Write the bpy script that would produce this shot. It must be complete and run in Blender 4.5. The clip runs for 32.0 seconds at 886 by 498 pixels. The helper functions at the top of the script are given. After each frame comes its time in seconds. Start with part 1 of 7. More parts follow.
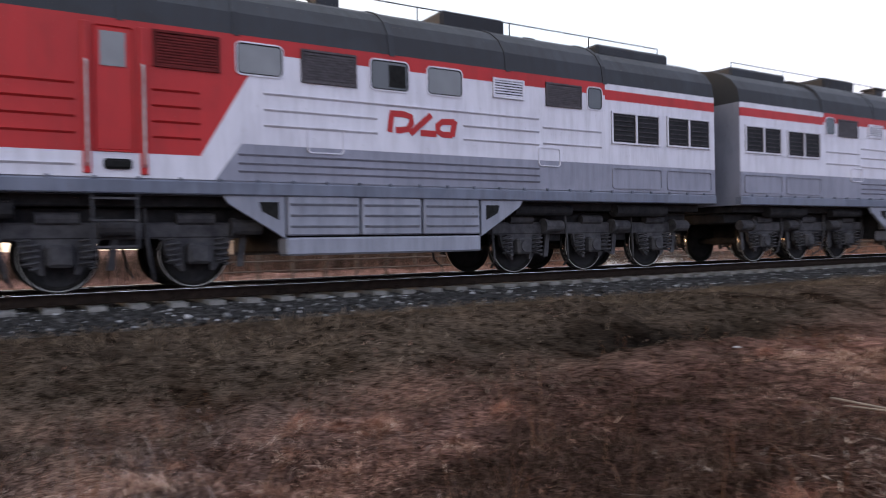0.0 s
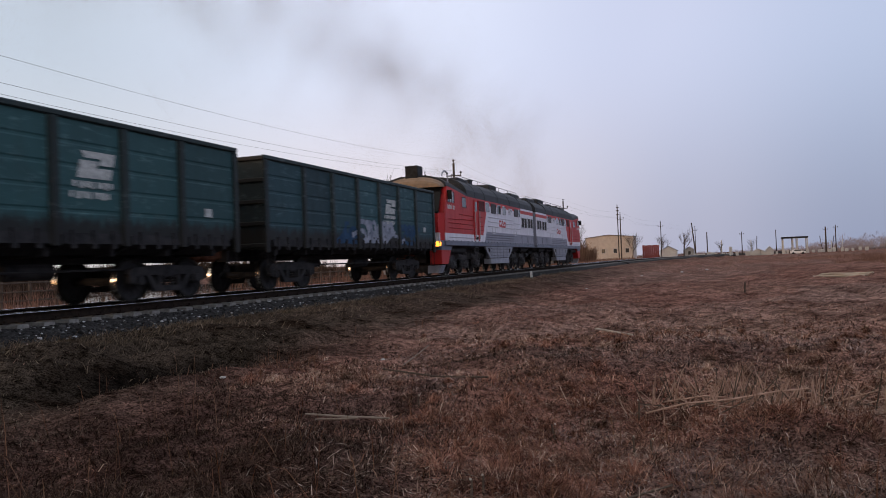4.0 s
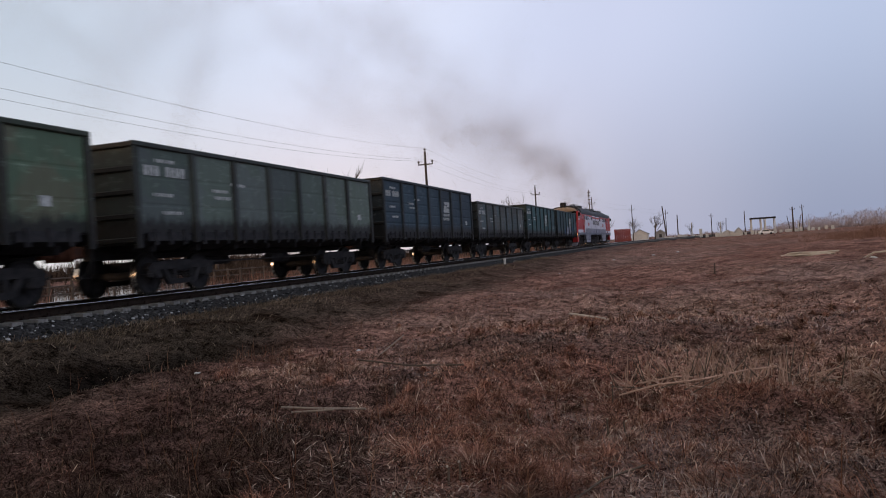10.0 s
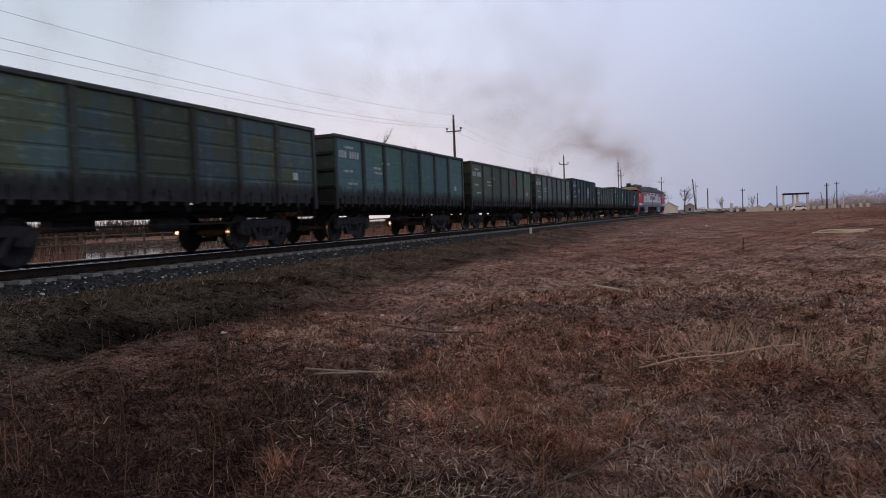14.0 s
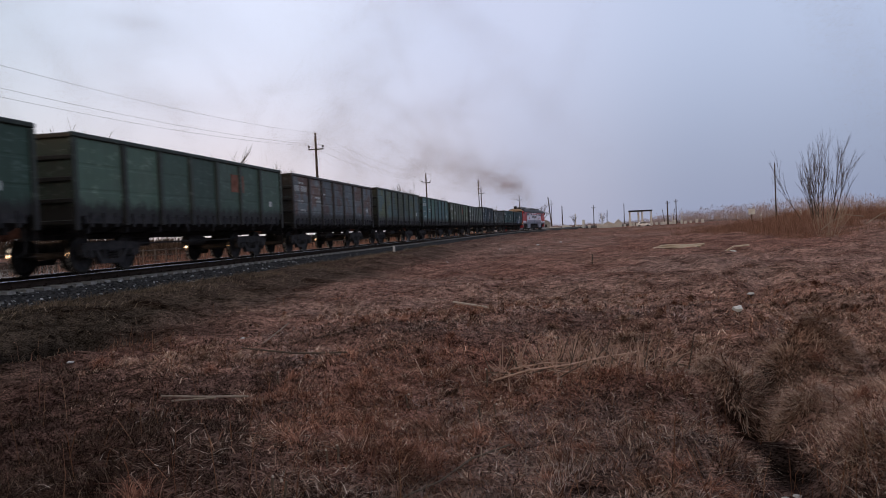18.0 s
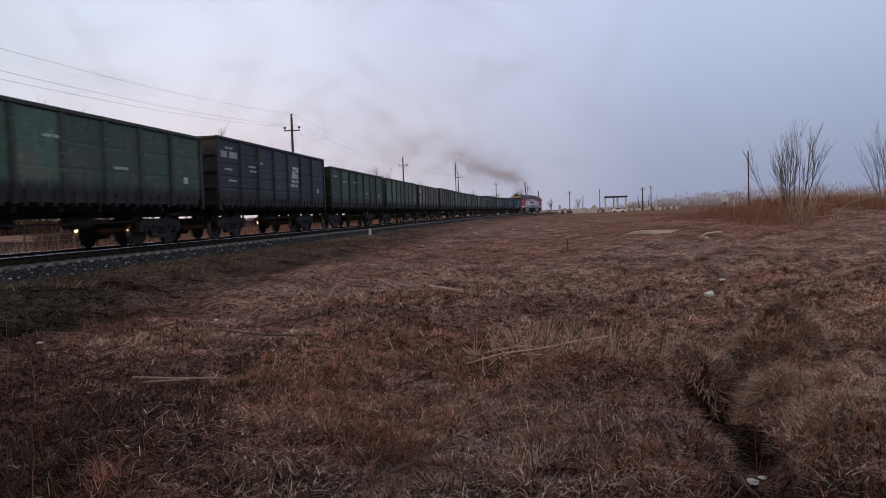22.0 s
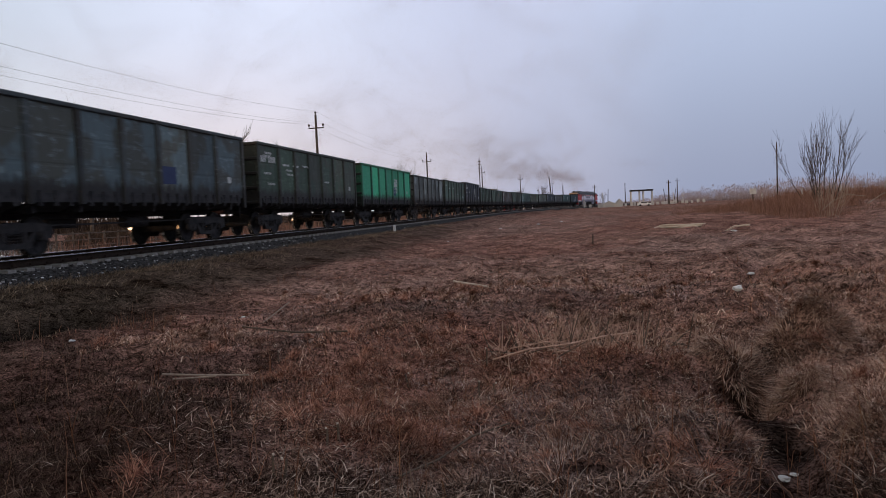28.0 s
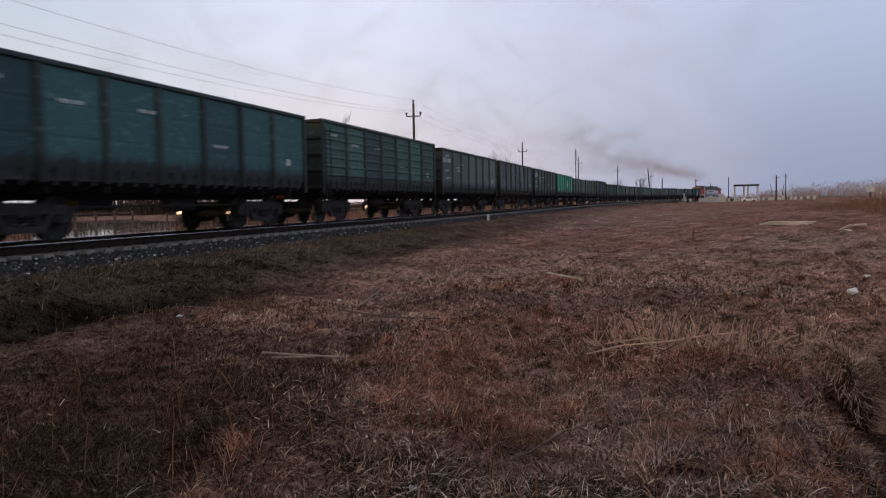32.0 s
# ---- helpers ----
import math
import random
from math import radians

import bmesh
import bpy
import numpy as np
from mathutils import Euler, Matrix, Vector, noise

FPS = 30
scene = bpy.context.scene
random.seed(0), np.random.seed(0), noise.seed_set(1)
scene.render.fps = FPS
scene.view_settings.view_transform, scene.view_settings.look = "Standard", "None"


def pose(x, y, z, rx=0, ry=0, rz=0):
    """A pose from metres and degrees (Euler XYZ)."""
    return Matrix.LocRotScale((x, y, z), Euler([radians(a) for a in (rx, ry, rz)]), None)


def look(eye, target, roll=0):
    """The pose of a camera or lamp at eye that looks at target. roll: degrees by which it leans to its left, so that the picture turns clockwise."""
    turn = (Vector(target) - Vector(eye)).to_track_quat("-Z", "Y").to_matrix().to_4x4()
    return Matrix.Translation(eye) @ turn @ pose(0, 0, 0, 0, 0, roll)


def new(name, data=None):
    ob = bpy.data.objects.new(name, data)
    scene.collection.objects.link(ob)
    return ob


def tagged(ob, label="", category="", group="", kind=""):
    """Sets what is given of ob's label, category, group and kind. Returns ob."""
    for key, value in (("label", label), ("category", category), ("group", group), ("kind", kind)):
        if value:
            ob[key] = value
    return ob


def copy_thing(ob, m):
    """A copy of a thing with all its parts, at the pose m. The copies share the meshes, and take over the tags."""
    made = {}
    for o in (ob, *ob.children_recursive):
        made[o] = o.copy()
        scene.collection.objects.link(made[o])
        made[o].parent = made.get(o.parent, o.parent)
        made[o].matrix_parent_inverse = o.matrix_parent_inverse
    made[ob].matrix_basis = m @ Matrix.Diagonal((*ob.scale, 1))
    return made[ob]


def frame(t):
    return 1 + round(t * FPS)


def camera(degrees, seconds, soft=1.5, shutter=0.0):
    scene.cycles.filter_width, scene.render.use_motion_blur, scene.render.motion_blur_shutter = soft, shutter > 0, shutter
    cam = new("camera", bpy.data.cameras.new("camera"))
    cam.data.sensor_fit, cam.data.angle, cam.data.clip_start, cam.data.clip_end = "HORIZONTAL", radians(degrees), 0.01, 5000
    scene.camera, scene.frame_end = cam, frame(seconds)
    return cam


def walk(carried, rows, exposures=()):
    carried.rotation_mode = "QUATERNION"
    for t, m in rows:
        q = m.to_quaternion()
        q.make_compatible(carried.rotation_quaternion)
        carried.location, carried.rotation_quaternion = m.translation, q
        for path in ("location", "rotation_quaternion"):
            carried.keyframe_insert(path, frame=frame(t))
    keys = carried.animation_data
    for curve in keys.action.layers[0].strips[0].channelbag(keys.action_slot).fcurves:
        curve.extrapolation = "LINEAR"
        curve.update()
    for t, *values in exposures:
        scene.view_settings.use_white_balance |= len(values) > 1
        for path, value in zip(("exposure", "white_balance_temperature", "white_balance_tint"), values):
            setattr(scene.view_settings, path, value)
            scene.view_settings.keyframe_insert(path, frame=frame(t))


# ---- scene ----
cam = camera(61.39, 32.0, soft=0.9, shutter=0.5)
PATH = [
    (0, 12.551, -1.045, 0.592, 89.595, 1.080, 58.020),
    (0.5, 12.595, -1.093, 0.602, 89.790, 1.752, 46.624),
    (1, 12.615, -1.115, 0.606, 89.695, 2.127, 35.429),
    (1.5, 12.644, -1.149, 0.612, 90.644, 0.704, 29.477),
    (2, 12.632, -1.135, 0.610, 88.709, 0.474, 24.498),
    (2.5, 12.634, -1.133, 0.609, 90.063, 1.598, 21.255),
    (3, 12.645, -1.153, 0.613, 90.779, 2.231, 20.448),
    (3.5, 12.646, -1.155, 0.612, 90.969, 2.262, 20.181),
    (5.5, 12.644, -1.152, 0.611, 91.033, 1.679, 19.269),
    (6, 12.646, -1.156, 0.613, 90.912, 1.933, 18.444),
    (6.5, 12.647, -1.156, 0.613, 90.262, 2.230, 17.734),
    (7, 12.652, -1.161, 0.614, 89.737, 1.488, 17.777),
    (7.5, 12.651, -1.153, 0.613, 90.238, 1.989, 16.923),
    (8, 12.630, -1.127, 0.608, 89.021, 1.527, 16.452),
    (8.5, 12.637, -1.131, 0.609, 88.424, 1.316, 14.177),
    (9, 12.654, -1.155, 0.614, 88.933, 2.057, 15.479),
    (9.5, 12.651, -1.149, 0.613, 90.425, 3.522, 17.502),
    (10, 12.666, -1.165, 0.616, 90.072, 3.621, 17.986),
    (10.5, 12.682, -1.185, 0.620, 88.346, 3.004, 18.131),
    (11, 12.681, -1.185, 0.621, 87.474, 2.538, 18.424),
    (11.5, 12.683, -1.185, 0.620, 88.615, 2.812, 19.329),
    (12, 12.688, -1.189, 0.621, 88.851, 2.439, 19.809),
    (12.5, 12.687, -1.191, 0.621, 88.607, 2.031, 20.602),
    (13, 12.693, -1.199, 0.621, 88.050, 2.227, 21.144),
    (13.5, 12.680, -1.185, 0.619, 88.107, 1.834, 20.921),
    (14, 12.692, -1.197, 0.622, 87.678, 2.122, 19.999),
    (14.5, 12.705, -1.213, 0.626, 87.748, 1.957, 18.318),
    (16.5, 12.798, -1.399, 0.666, 89.363, 2.626, 11.071),
    (17, 12.807, -1.415, 0.669, 90.435, 2.897, 9.826),
    (17.5, 12.807, -1.409, 0.668, 89.513, 2.799, 8.985),
    (18, 12.803, -1.405, 0.667, 88.594, 2.575, 9.599),
    (18.5, 12.795, -1.390, 0.665, 88.606, 2.363, 10.197),
    (19, 12.803, -1.400, 0.664, 88.423, 2.325, 10.102),
    (19.5, 12.801, -1.403, 0.666, 88.819, 1.557, 10.514),
    (20, 12.787, -1.392, 0.665, 87.773, 0.723, 9.038),
    (20.5, 12.791, -1.415, 0.679, 87.375, 1.599, 9.630),
    (21, 12.801, -1.418, 0.689, 87.938, 2.573, 10.203),
    (21.5, 12.820, -1.410, 0.669, 87.960, 1.901, 9.003),
    (22, 12.811, -1.407, 0.662, 87.273, 1.905, 7.795),
    (22.5, 12.802, -1.418, 0.659, 87.477, -0.662, 9.012),
    (23, 12.801, -1.380, 0.658, 86.474, 0.222, 9.157),
    (23.5, 12.783, -1.409, 0.664, 85.737, 0.262, 11.525),
    (24, 12.805, -1.413, 0.664, 86.756, 0.973, 11.269),
    (24.5, 12.815, -1.409, 0.660, 86.987, 1.425, 10.084),
    (26.5, 12.817, -1.416, 0.668, 87.744, 2.528, 9.791),
    (27, 12.823, -1.425, 0.668, 87.372, 2.055, 10.673),
    (27.5, 12.803, -1.393, 0.661, 86.902, 2.938, 11.286),
    (28, 12.808, -1.398, 0.667, 87.009, 2.498, 9.649),
    (28.5, 12.808, -1.398, 0.665, 86.922, 2.376, 11.367),
    (29, 12.802, -1.390, 0.660, 86.645, 2.413, 13.696),
    (29.5, 12.747, -1.329, 0.620, 86.924, 3.194, 17.153),
    (30, 12.728, -1.333, 0.655, 87.433, 1.552, 21.180),
    (30.5, 12.738, -1.344, 0.658, 86.809, 2.376, 17.844),
    (31, 12.746, -1.361, 0.666, 86.774, 1.423, 14.930),
    (31.5, 12.764, -1.352, 0.647, 88.076, 1.545, 15.922),
    (32, 12.767, -1.366, 0.663, 86.425, 1.071, 16.818),
]
walk(cam, [(t, pose(x, y, z, a, b, c)) for t, x, y, z, a, b, c in PATH],
     exposures=[(0.0, 0.95), (0.4, 0.65), (1.0, 0.0), (2.0, -0.25), (4.0, 0.0), (32.0, 0.0)])

# ---- light ----
world = bpy.data.worlds.new("dusk_sky")
scene.world = world
world.use_nodes = True
wt = world.node_tree
wt.nodes.clear()
GLOW = (-0.655, -0.755, 0.0)  # where the sun has just gone down
sky = wt.nodes.new("ShaderNodeTexSky")
sky.sky_type = "NISHITA"
sky.sun_disc = False
sky.sun_elevation = radians(3.0)
sky.sun_rotation = radians(221.0)
sky.dust_density = 1.5
geo = wt.nodes.new("ShaderNodeTexCoord")
sep = wt.nodes.new("ShaderNodeSeparateXYZ")
wt.links.new(geo.outputs["Generated"], sep.inputs[0])
dot = wt.nodes.new("ShaderNodeVectorMath")
dot.operation = "DOT_PRODUCT"
dot.inputs[1].default_value = GLOW
wt.links.new(geo.outputs["Generated"], dot.inputs[0])
half = wt.nodes.new("ShaderNodeMapRange")
half.inputs["From Min"].default_value = -1.0
wt.links.new(dot.outputs["Value"], half.inputs["Value"])


def sky_ramp(fac, stops):
    r = wt.nodes.new("ShaderNodeValToRGB")
    r.color_ramp.interpolation = "EASE"
    while len(r.color_ramp.elements) < len(stops):
        r.color_ramp.elements.new(0.5)
    for e, (p, c) in zip(r.color_ramp.elements, stops):
        e.position, e.color = p, (*c, 1)
    wt.links.new(fac, r.inputs[0])
    return r.outputs[0]


def sky_mix(fac, a, b):
    n = wt.nodes.new("ShaderNodeMixRGB")
    for slot, v in (("Fac", fac), ("Color1", a), ("Color2", b)):
        if isinstance(v, float):
            n.inputs[slot].default_value = v
        else:
            wt.links.new(v, n.inputs[slot])
    return n.outputs[0]


# haze of the dusk sky: bluer away from the afterglow, pinker towards the horizon
upper = sky_ramp(half.outputs[0], [(0.0, (0.46, 0.545, 0.76)), (0.07, (0.525, 0.605, 0.815)), (0.16, (0.65, 0.70, 0.91)), (0.28, (0.80, 0.855, 1.05)), (0.5, (0.60, 0.675, 0.79)), (1.0, (1.15, 0.98, 0.82))])
lower = sky_ramp(half.outputs[0], [(0.0, (0.28, 0.335, 0.49)), (0.07, (0.33, 0.375, 0.53)), (0.13, (0.46, 0.475, 0.62)), (0.2, (0.65, 0.61, 0.70)), (0.3, (0.82, 0.71, 0.73)), (0.5, (0.80, 0.78, 0.79)), (0.8, (1.1, 0.86, 0.64)), (0.94, (1.9, 1.15, 0.62)), (1.0, (4.2, 2.2, 0.95))])
rise = sky_ramp(sep.outputs["Z"], [(0.0, (0, 0, 0)), (0.28, (1, 1, 1))])
haze = sky_mix(rise, lower, upper)
dim = wt.nodes.new("ShaderNodeMixRGB")
dim.blend_type = "MULTIPLY"
dim.inputs["Fac"].default_value = 1.0
dim.inputs["Color2"].default_value = (0.1, 0.1, 0.1, 1)
wt.links.new(sky.outputs[0], dim.inputs["Color1"])
wbg = wt.nodes.new("ShaderNodeBackground")
wbg.inputs["Strength"].default_value = 1.0
wout = wt.nodes.new("ShaderNodeOutputWorld")
wt.links.new(sky_mix(0.06, haze, dim.outputs[0]), wbg.inputs[0])
wt.links.new(wbg.outputs[0], wout.inputs[0])
sun = new("sun", bpy.data.lights.new("sun", "SUN"))
sun.data.energy = 0.35
sun.data.angle = radians(14)
sun.data.color = (1.0, 0.66, 0.42)
sun.matrix_world = look((-65.5, -75.5, 9), (0, 0, 0))
scene.view_settings.exposure = 0.0


# ---- mesh helpers ----
def box(bm, x0, x1, y0, y1, z0, z1):
    v = [bm.verts.new(p) for p in ((x0, y0, z0), (x1, y0, z0), (x1, y1, z0), (x0, y1, z0), (x0, y0, z1), (x1, y0, z1), (x1, y1, z1), (x0, y1, z1))]
    for a in ((3, 2, 1, 0), (4, 5, 6, 7), (0, 1, 5, 4), (1, 2, 6, 5), (2, 3, 7, 6), (3, 0, 4, 7)):
        bm.faces.new([v[i] for i in a])
    return v


def soft_box(bm, x0, x1, y0, y1, z0, z1, r=0.02):
    """A box with its twelve edges chamfered."""
    vs = box(bm, x0, x1, y0, y1, z0, z1)
    edges = list({e for v in vs for e in v.link_edges})
    bmesh.ops.bevel(bm, geom=edges, offset=r, segments=1, affect="EDGES")


def prism(bm, pts, lo, hi, axis="x"):
    """A polygon pushed along an axis: pts are (y, z), (x, z) or (x, y)."""
    def at(p, k):
        return {"x": (k, p[0], p[1]), "y": (p[0], k, p[1]), "z": (p[0], p[1], k)}[axis]
    a = [bm.verts.new(at(p, lo)) for p in pts]
    b = [bm.verts.new(at(p, hi)) for p in pts]
    n = len(pts)
    bm.faces.new(a[::-1])
    bm.faces.new(b)
    for i in range(n):
        bm.faces.new((a[i], a[(i + 1) % n], b[(i + 1) % n], b[i]))


def tube(bm, p, q, r, n=10, r2=None):
    p, q = Vector(p), Vector(q)
    r2 = r if r2 is None else r2
    w = (q - p).normalized()
    u = w.cross(Vector((0, 0, 1)) if abs(w.z) < 0.9 else Vector((1, 0, 0))).normalized()
    v = w.cross(u)
    ring = [[bm.verts.new(c + (u * math.cos(2 * math.pi * i / n) + v * math.sin(2 * math.pi * i / n)) * k) for i in range(n)] for c, k in ((p, r), (q, r2))]
    for i in range(n):
        bm.faces.new((ring[0][i], ring[0][(i + 1) % n], ring[1][(i + 1) % n], ring[1][i]))
    bm.faces.new(ring[0][::-1])
    bm.faces.new(ring[1])


def rod(bm, pts, r, n=6):
    """A bent round bar through the points, in one piece."""
    pts = [Vector(p) for p in pts]
    rings = []
    for i, p in enumerate(pts):
        w = (pts[min(i + 1, len(pts) - 1)] - pts[max(i - 1, 0)]).normalized()
        u = w.cross(Vector((0, 0, 1)) if abs(w.z) < 0.9 else Vector((1, 0, 0))).normalized()
        if rings and u.dot(last) < 0:
            u = -u
        last = u
        v = w.cross(u)
        rings.append([bm.verts.new(p + (u * math.cos(2 * math.pi * k / n) + v * math.sin(2 * math.pi * k / n)) * r) for k in range(n)])
    for a, b in zip(rings, rings[1:]):
        for k in range(n):
            bm.faces.new((a[k], a[(k + 1) % n], b[(k + 1) % n], b[k]))
    bm.faces.new(rings[0][::-1])
    bm.faces.new(rings[-1])


def finish(bm, name, mat, smooth=False):
    bmesh.ops.recalc_face_normals(bm, faces=bm.faces)
    me = bpy.data.meshes.new(name)
    bm.to_mesh(me)
    bm.free()
    if smooth:
        me.polygons.foreach_set("use_smooth", [True] * len(me.polygons))
    if mat:
        me.materials.append(mat)
    return me


def part(name, bm, mat, parent, label="", smooth=False):
    """Links a bmesh as one mesh object under a thing or a part."""
    return piece(name, finish(bm, name, mat, smooth), parent, label=label)


def piece(name, me, parent, m=None, label="", mat=None):
    """Links shared mesh data as one object under a thing or a part."""
    ob = new(name, me)
    ob.parent = parent
    if m is not None:
        ob.matrix_basis = m
    if label:
        ob["label"] = label
    if mat:
        ob.material_slots[0].link = "OBJECT"
        ob.material_slots[0].material = mat
    return ob


def thing(name, label, category, group="", kind="", m=None):
    ob = new(name)
    ob.empty_display_size = 0.3
    if m is not None:
        ob.matrix_basis = m
    return tagged(ob, label, category, group, kind)


def solo(name, bm, mat, label, category, group="", kind="", m=None, smooth=False):
    ob = new(name, finish(bm, name, mat, smooth))
    if m is not None:
        ob.matrix_basis = m
    return tagged(ob, label, category, group, kind)


def raw_mesh(name, verts, faces, mat, smooth=False):
    """A mesh from arrays: verts (n, 3), faces (m, 3) or (m, 4)."""
    verts, faces = np.asarray(verts, np.float32), np.asarray(faces, np.int32)
    me = bpy.data.meshes.new(name)
    k = faces.shape[1]
    me.vertices.add(len(verts))
    me.vertices.foreach_set("co", verts.ravel())
    me.loops.add(faces.size)
    me.loops.foreach_set("vertex_index", faces.ravel())
    me.polygons.add(len(faces))
    me.polygons.foreach_set("loop_start", np.arange(0, faces.size, k, dtype=np.int32))
    me.polygons.foreach_set("loop_total", np.full(len(faces), k, np.int32))
    if smooth:
        me.polygons.foreach_set("use_smooth", np.ones(len(faces), bool))
    me.update(calc_edges=True)
    me.materials.append(mat)
    return me


# ---- materials ----
class Mat:
    """A small builder of node materials."""

    def __init__(self, name, rough=0.7, metal=0.0, spec=0.5):
        self.m = bpy.data.materials.new(name)
        self.m.use_nodes = True
        self.t = self.m.node_tree
        self.b = self.t.nodes["Principled BSDF"]
        self.b.inputs["Roughness"].default_value = rough
        self.b.inputs["Metallic"].default_value = metal
        self.b.inputs["Specular IOR Level"].default_value = spec
        self.co = None

    def node(self, kind, **vals):
        n = self.t.nodes.new(kind)
        for k, v in vals.items():
            n.inputs[k.replace("_", " ")].default_value = v
        return n

    def link(self, a, b):
        self.t.links.new(a, b)

    def coords(self, shift=True, world_space=False):
        """Object coordinates, moved by the object's random number."""
        if self.co is None:
            if world_space:
                self.co = self.node("ShaderNodeNewGeometry").outputs["Position"]
            else:
                tc = self.node("ShaderNodeTexCoord").outputs["Object"]
                if shift:
                    r = self.node("ShaderNodeObjectInfo").outputs["Random"]
                    mul = self.node("ShaderNodeVectorMath")
                    mul.operation = "MULTIPLY_ADD"
                    cx = self.node("ShaderNodeCombineXYZ")
                    for i in range(3):
                        self.link(r, cx.inputs[i])
                    self.link(cx.outputs[0], mul.inputs[0])
                    mul.inputs[1].default_value = (37.0, 53.0, 71.0)
                    self.link(tc, mul.inputs[2])
                    self.co = mul.outputs[0]
                else:
                    self.co = tc
        return self.co

    def noise(self, scale, detail=4.0, rough=0.6, stretch=None):
        n = self.node("ShaderNodeTexNoise", Scale=scale, Detail=detail, Roughness=rough)
        src = self.coords()
        if stretch:
            mp = self.node("ShaderNodeMapping")
            mp.inputs["Scale"].default_value = stretch
            self.link(src, mp.inputs[0])
            src = mp.outputs[0]
        self.link(src, n.inputs["Vector"])
        return n.outputs["Fac"]

    def ramp(self, fac, stops):
        r = self.node("ShaderNodeValToRGB")
        while len(r.color_ramp.elements) < len(stops):
            r.color_ramp.elements.new(0.5)
        for e, (p, c) in zip(r.color_ramp.elements, stops):
            e.position, e.color = p, (*c, 1) if len(c) == 3 else c
        self.link(fac, r.inputs[0])
        return r.outputs[0]

    def mix(self, fac, a, b, mode="MIX"):
        n = self.node("ShaderNodeMixRGB")
        n.blend_type = mode
        for slot, v in (("Fac", fac), ("Color1", a), ("Color2", b)):
            if isinstance(v, (int, float)):
                n.inputs[slot].default_value = v
            elif isinstance(v, tuple):
                n.inputs[slot].default_value = (*v, 1)
            else:
                self.link(v, n.inputs[slot])
        return n.outputs[0]

    def color(self, out):
        if isinstance(out, tuple):
            self.b.inputs["Base Color"].default_value = (*out, 1)
        else:
            self.link(out, self.b.inputs["Base Color"])

    def bump(self, fac, strength=0.3, dist=0.02):
        n = self.node("ShaderNodeBump", Strength=strength, Distance=dist)
        self.link(fac, n.inputs["Height"])
        self.link(n.outputs[0], self.b.inputs["Normal"])

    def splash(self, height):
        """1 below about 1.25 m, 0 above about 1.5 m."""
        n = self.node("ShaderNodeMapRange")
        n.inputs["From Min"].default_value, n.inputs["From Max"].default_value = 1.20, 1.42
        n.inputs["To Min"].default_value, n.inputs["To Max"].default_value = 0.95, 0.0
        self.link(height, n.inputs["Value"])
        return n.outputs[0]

    def roughness(self, fac, lo, hi):
        n = self.node("ShaderNodeMapRange")
        n.inputs["To Min"].default_value, n.inputs["To Max"].default_value = lo, hi
        self.link(fac, n.inputs["Value"])
        self.link(n.outputs[0], self.b.inputs["Roughness"])


def worn_paint(name, base, second=None, dirt=(0.035, 0.03, 0.027), amount=0.5, patch=0.5, rough=0.55, scale=0.6, coal=False):
    """Sun-bleached paint with repainted patches, streaks of dirt and rust freckles."""
    k = Mat(name, rough, 0.0, 0.3)
    big = k.noise(scale, 3)
    c = base
    if second:
        c = k.mix(k.ramp(big, [(patch - 0.03, (0, 0, 0)), (patch + 0.03, (1, 1, 1))]), base, second)
    if coal:
        # pale scuffs and rubbed-out chalk marks
        scuff = k.noise(3.4, 5, 0.72, (1.0, 0.8, 2.2))
        c = k.mix(k.ramp(scuff, [(0.55, (0, 0, 0)), (0.68, (0.75, 0.75, 0.75))]), c, tuple(q * 1.5 + 0.05 for q in base))
    streak = k.noise(2.2, 5, 0.65, (1.0, 2.4, 0.35))
    c = k.mix(k.ramp(streak, [(0.42, (0, 0, 0)), (0.8, (amount, amount, amount))]), c, dirt)
    if coal:
        # each pressed sheet has aged in its own way
        tone = k.node("ShaderNodeObjectInfo").outputs["Random"]
        c = k.mix(1.0, c, k.ramp(tone, [(0.0, (0.58, 0.6, 0.62)), (0.5, (1, 1, 1)), (1.0, (1.45, 1.4, 1.34))]), "MULTIPLY")
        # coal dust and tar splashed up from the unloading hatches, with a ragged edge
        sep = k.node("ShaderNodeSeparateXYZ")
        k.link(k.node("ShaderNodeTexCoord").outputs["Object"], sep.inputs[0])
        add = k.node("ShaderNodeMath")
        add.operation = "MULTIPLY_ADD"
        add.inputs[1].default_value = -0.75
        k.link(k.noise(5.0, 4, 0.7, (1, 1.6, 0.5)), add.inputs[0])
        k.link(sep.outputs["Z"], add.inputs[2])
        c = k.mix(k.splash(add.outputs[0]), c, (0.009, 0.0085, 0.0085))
    fine = k.noise(14, 6, 0.7)
    c = k.mix(k.ramp(fine, [(0.62, (0, 0, 0)), (0.72, (amount, amount, amount))]), c, (0.07, 0.032, 0.02))
    k.color(c)
    k.roughness(streak, rough - 0.1, min(1, rough + 0.25))
    k.bump(fine, 0.15, 0.01)
    return k.m


def grime(name, a, b, rough=0.85, scale=6, metal=0.0, bump=0.4):
    k = Mat(name, rough, metal, 0.25 if metal or rough < 0.5 else 0.08)
    n = k.noise(scale, 6, 0.65)
    k.color(k.ramp(n, [(0.3, a), (0.7, b)]))
    k.bump(n, bump, 0.015)
    return k.m


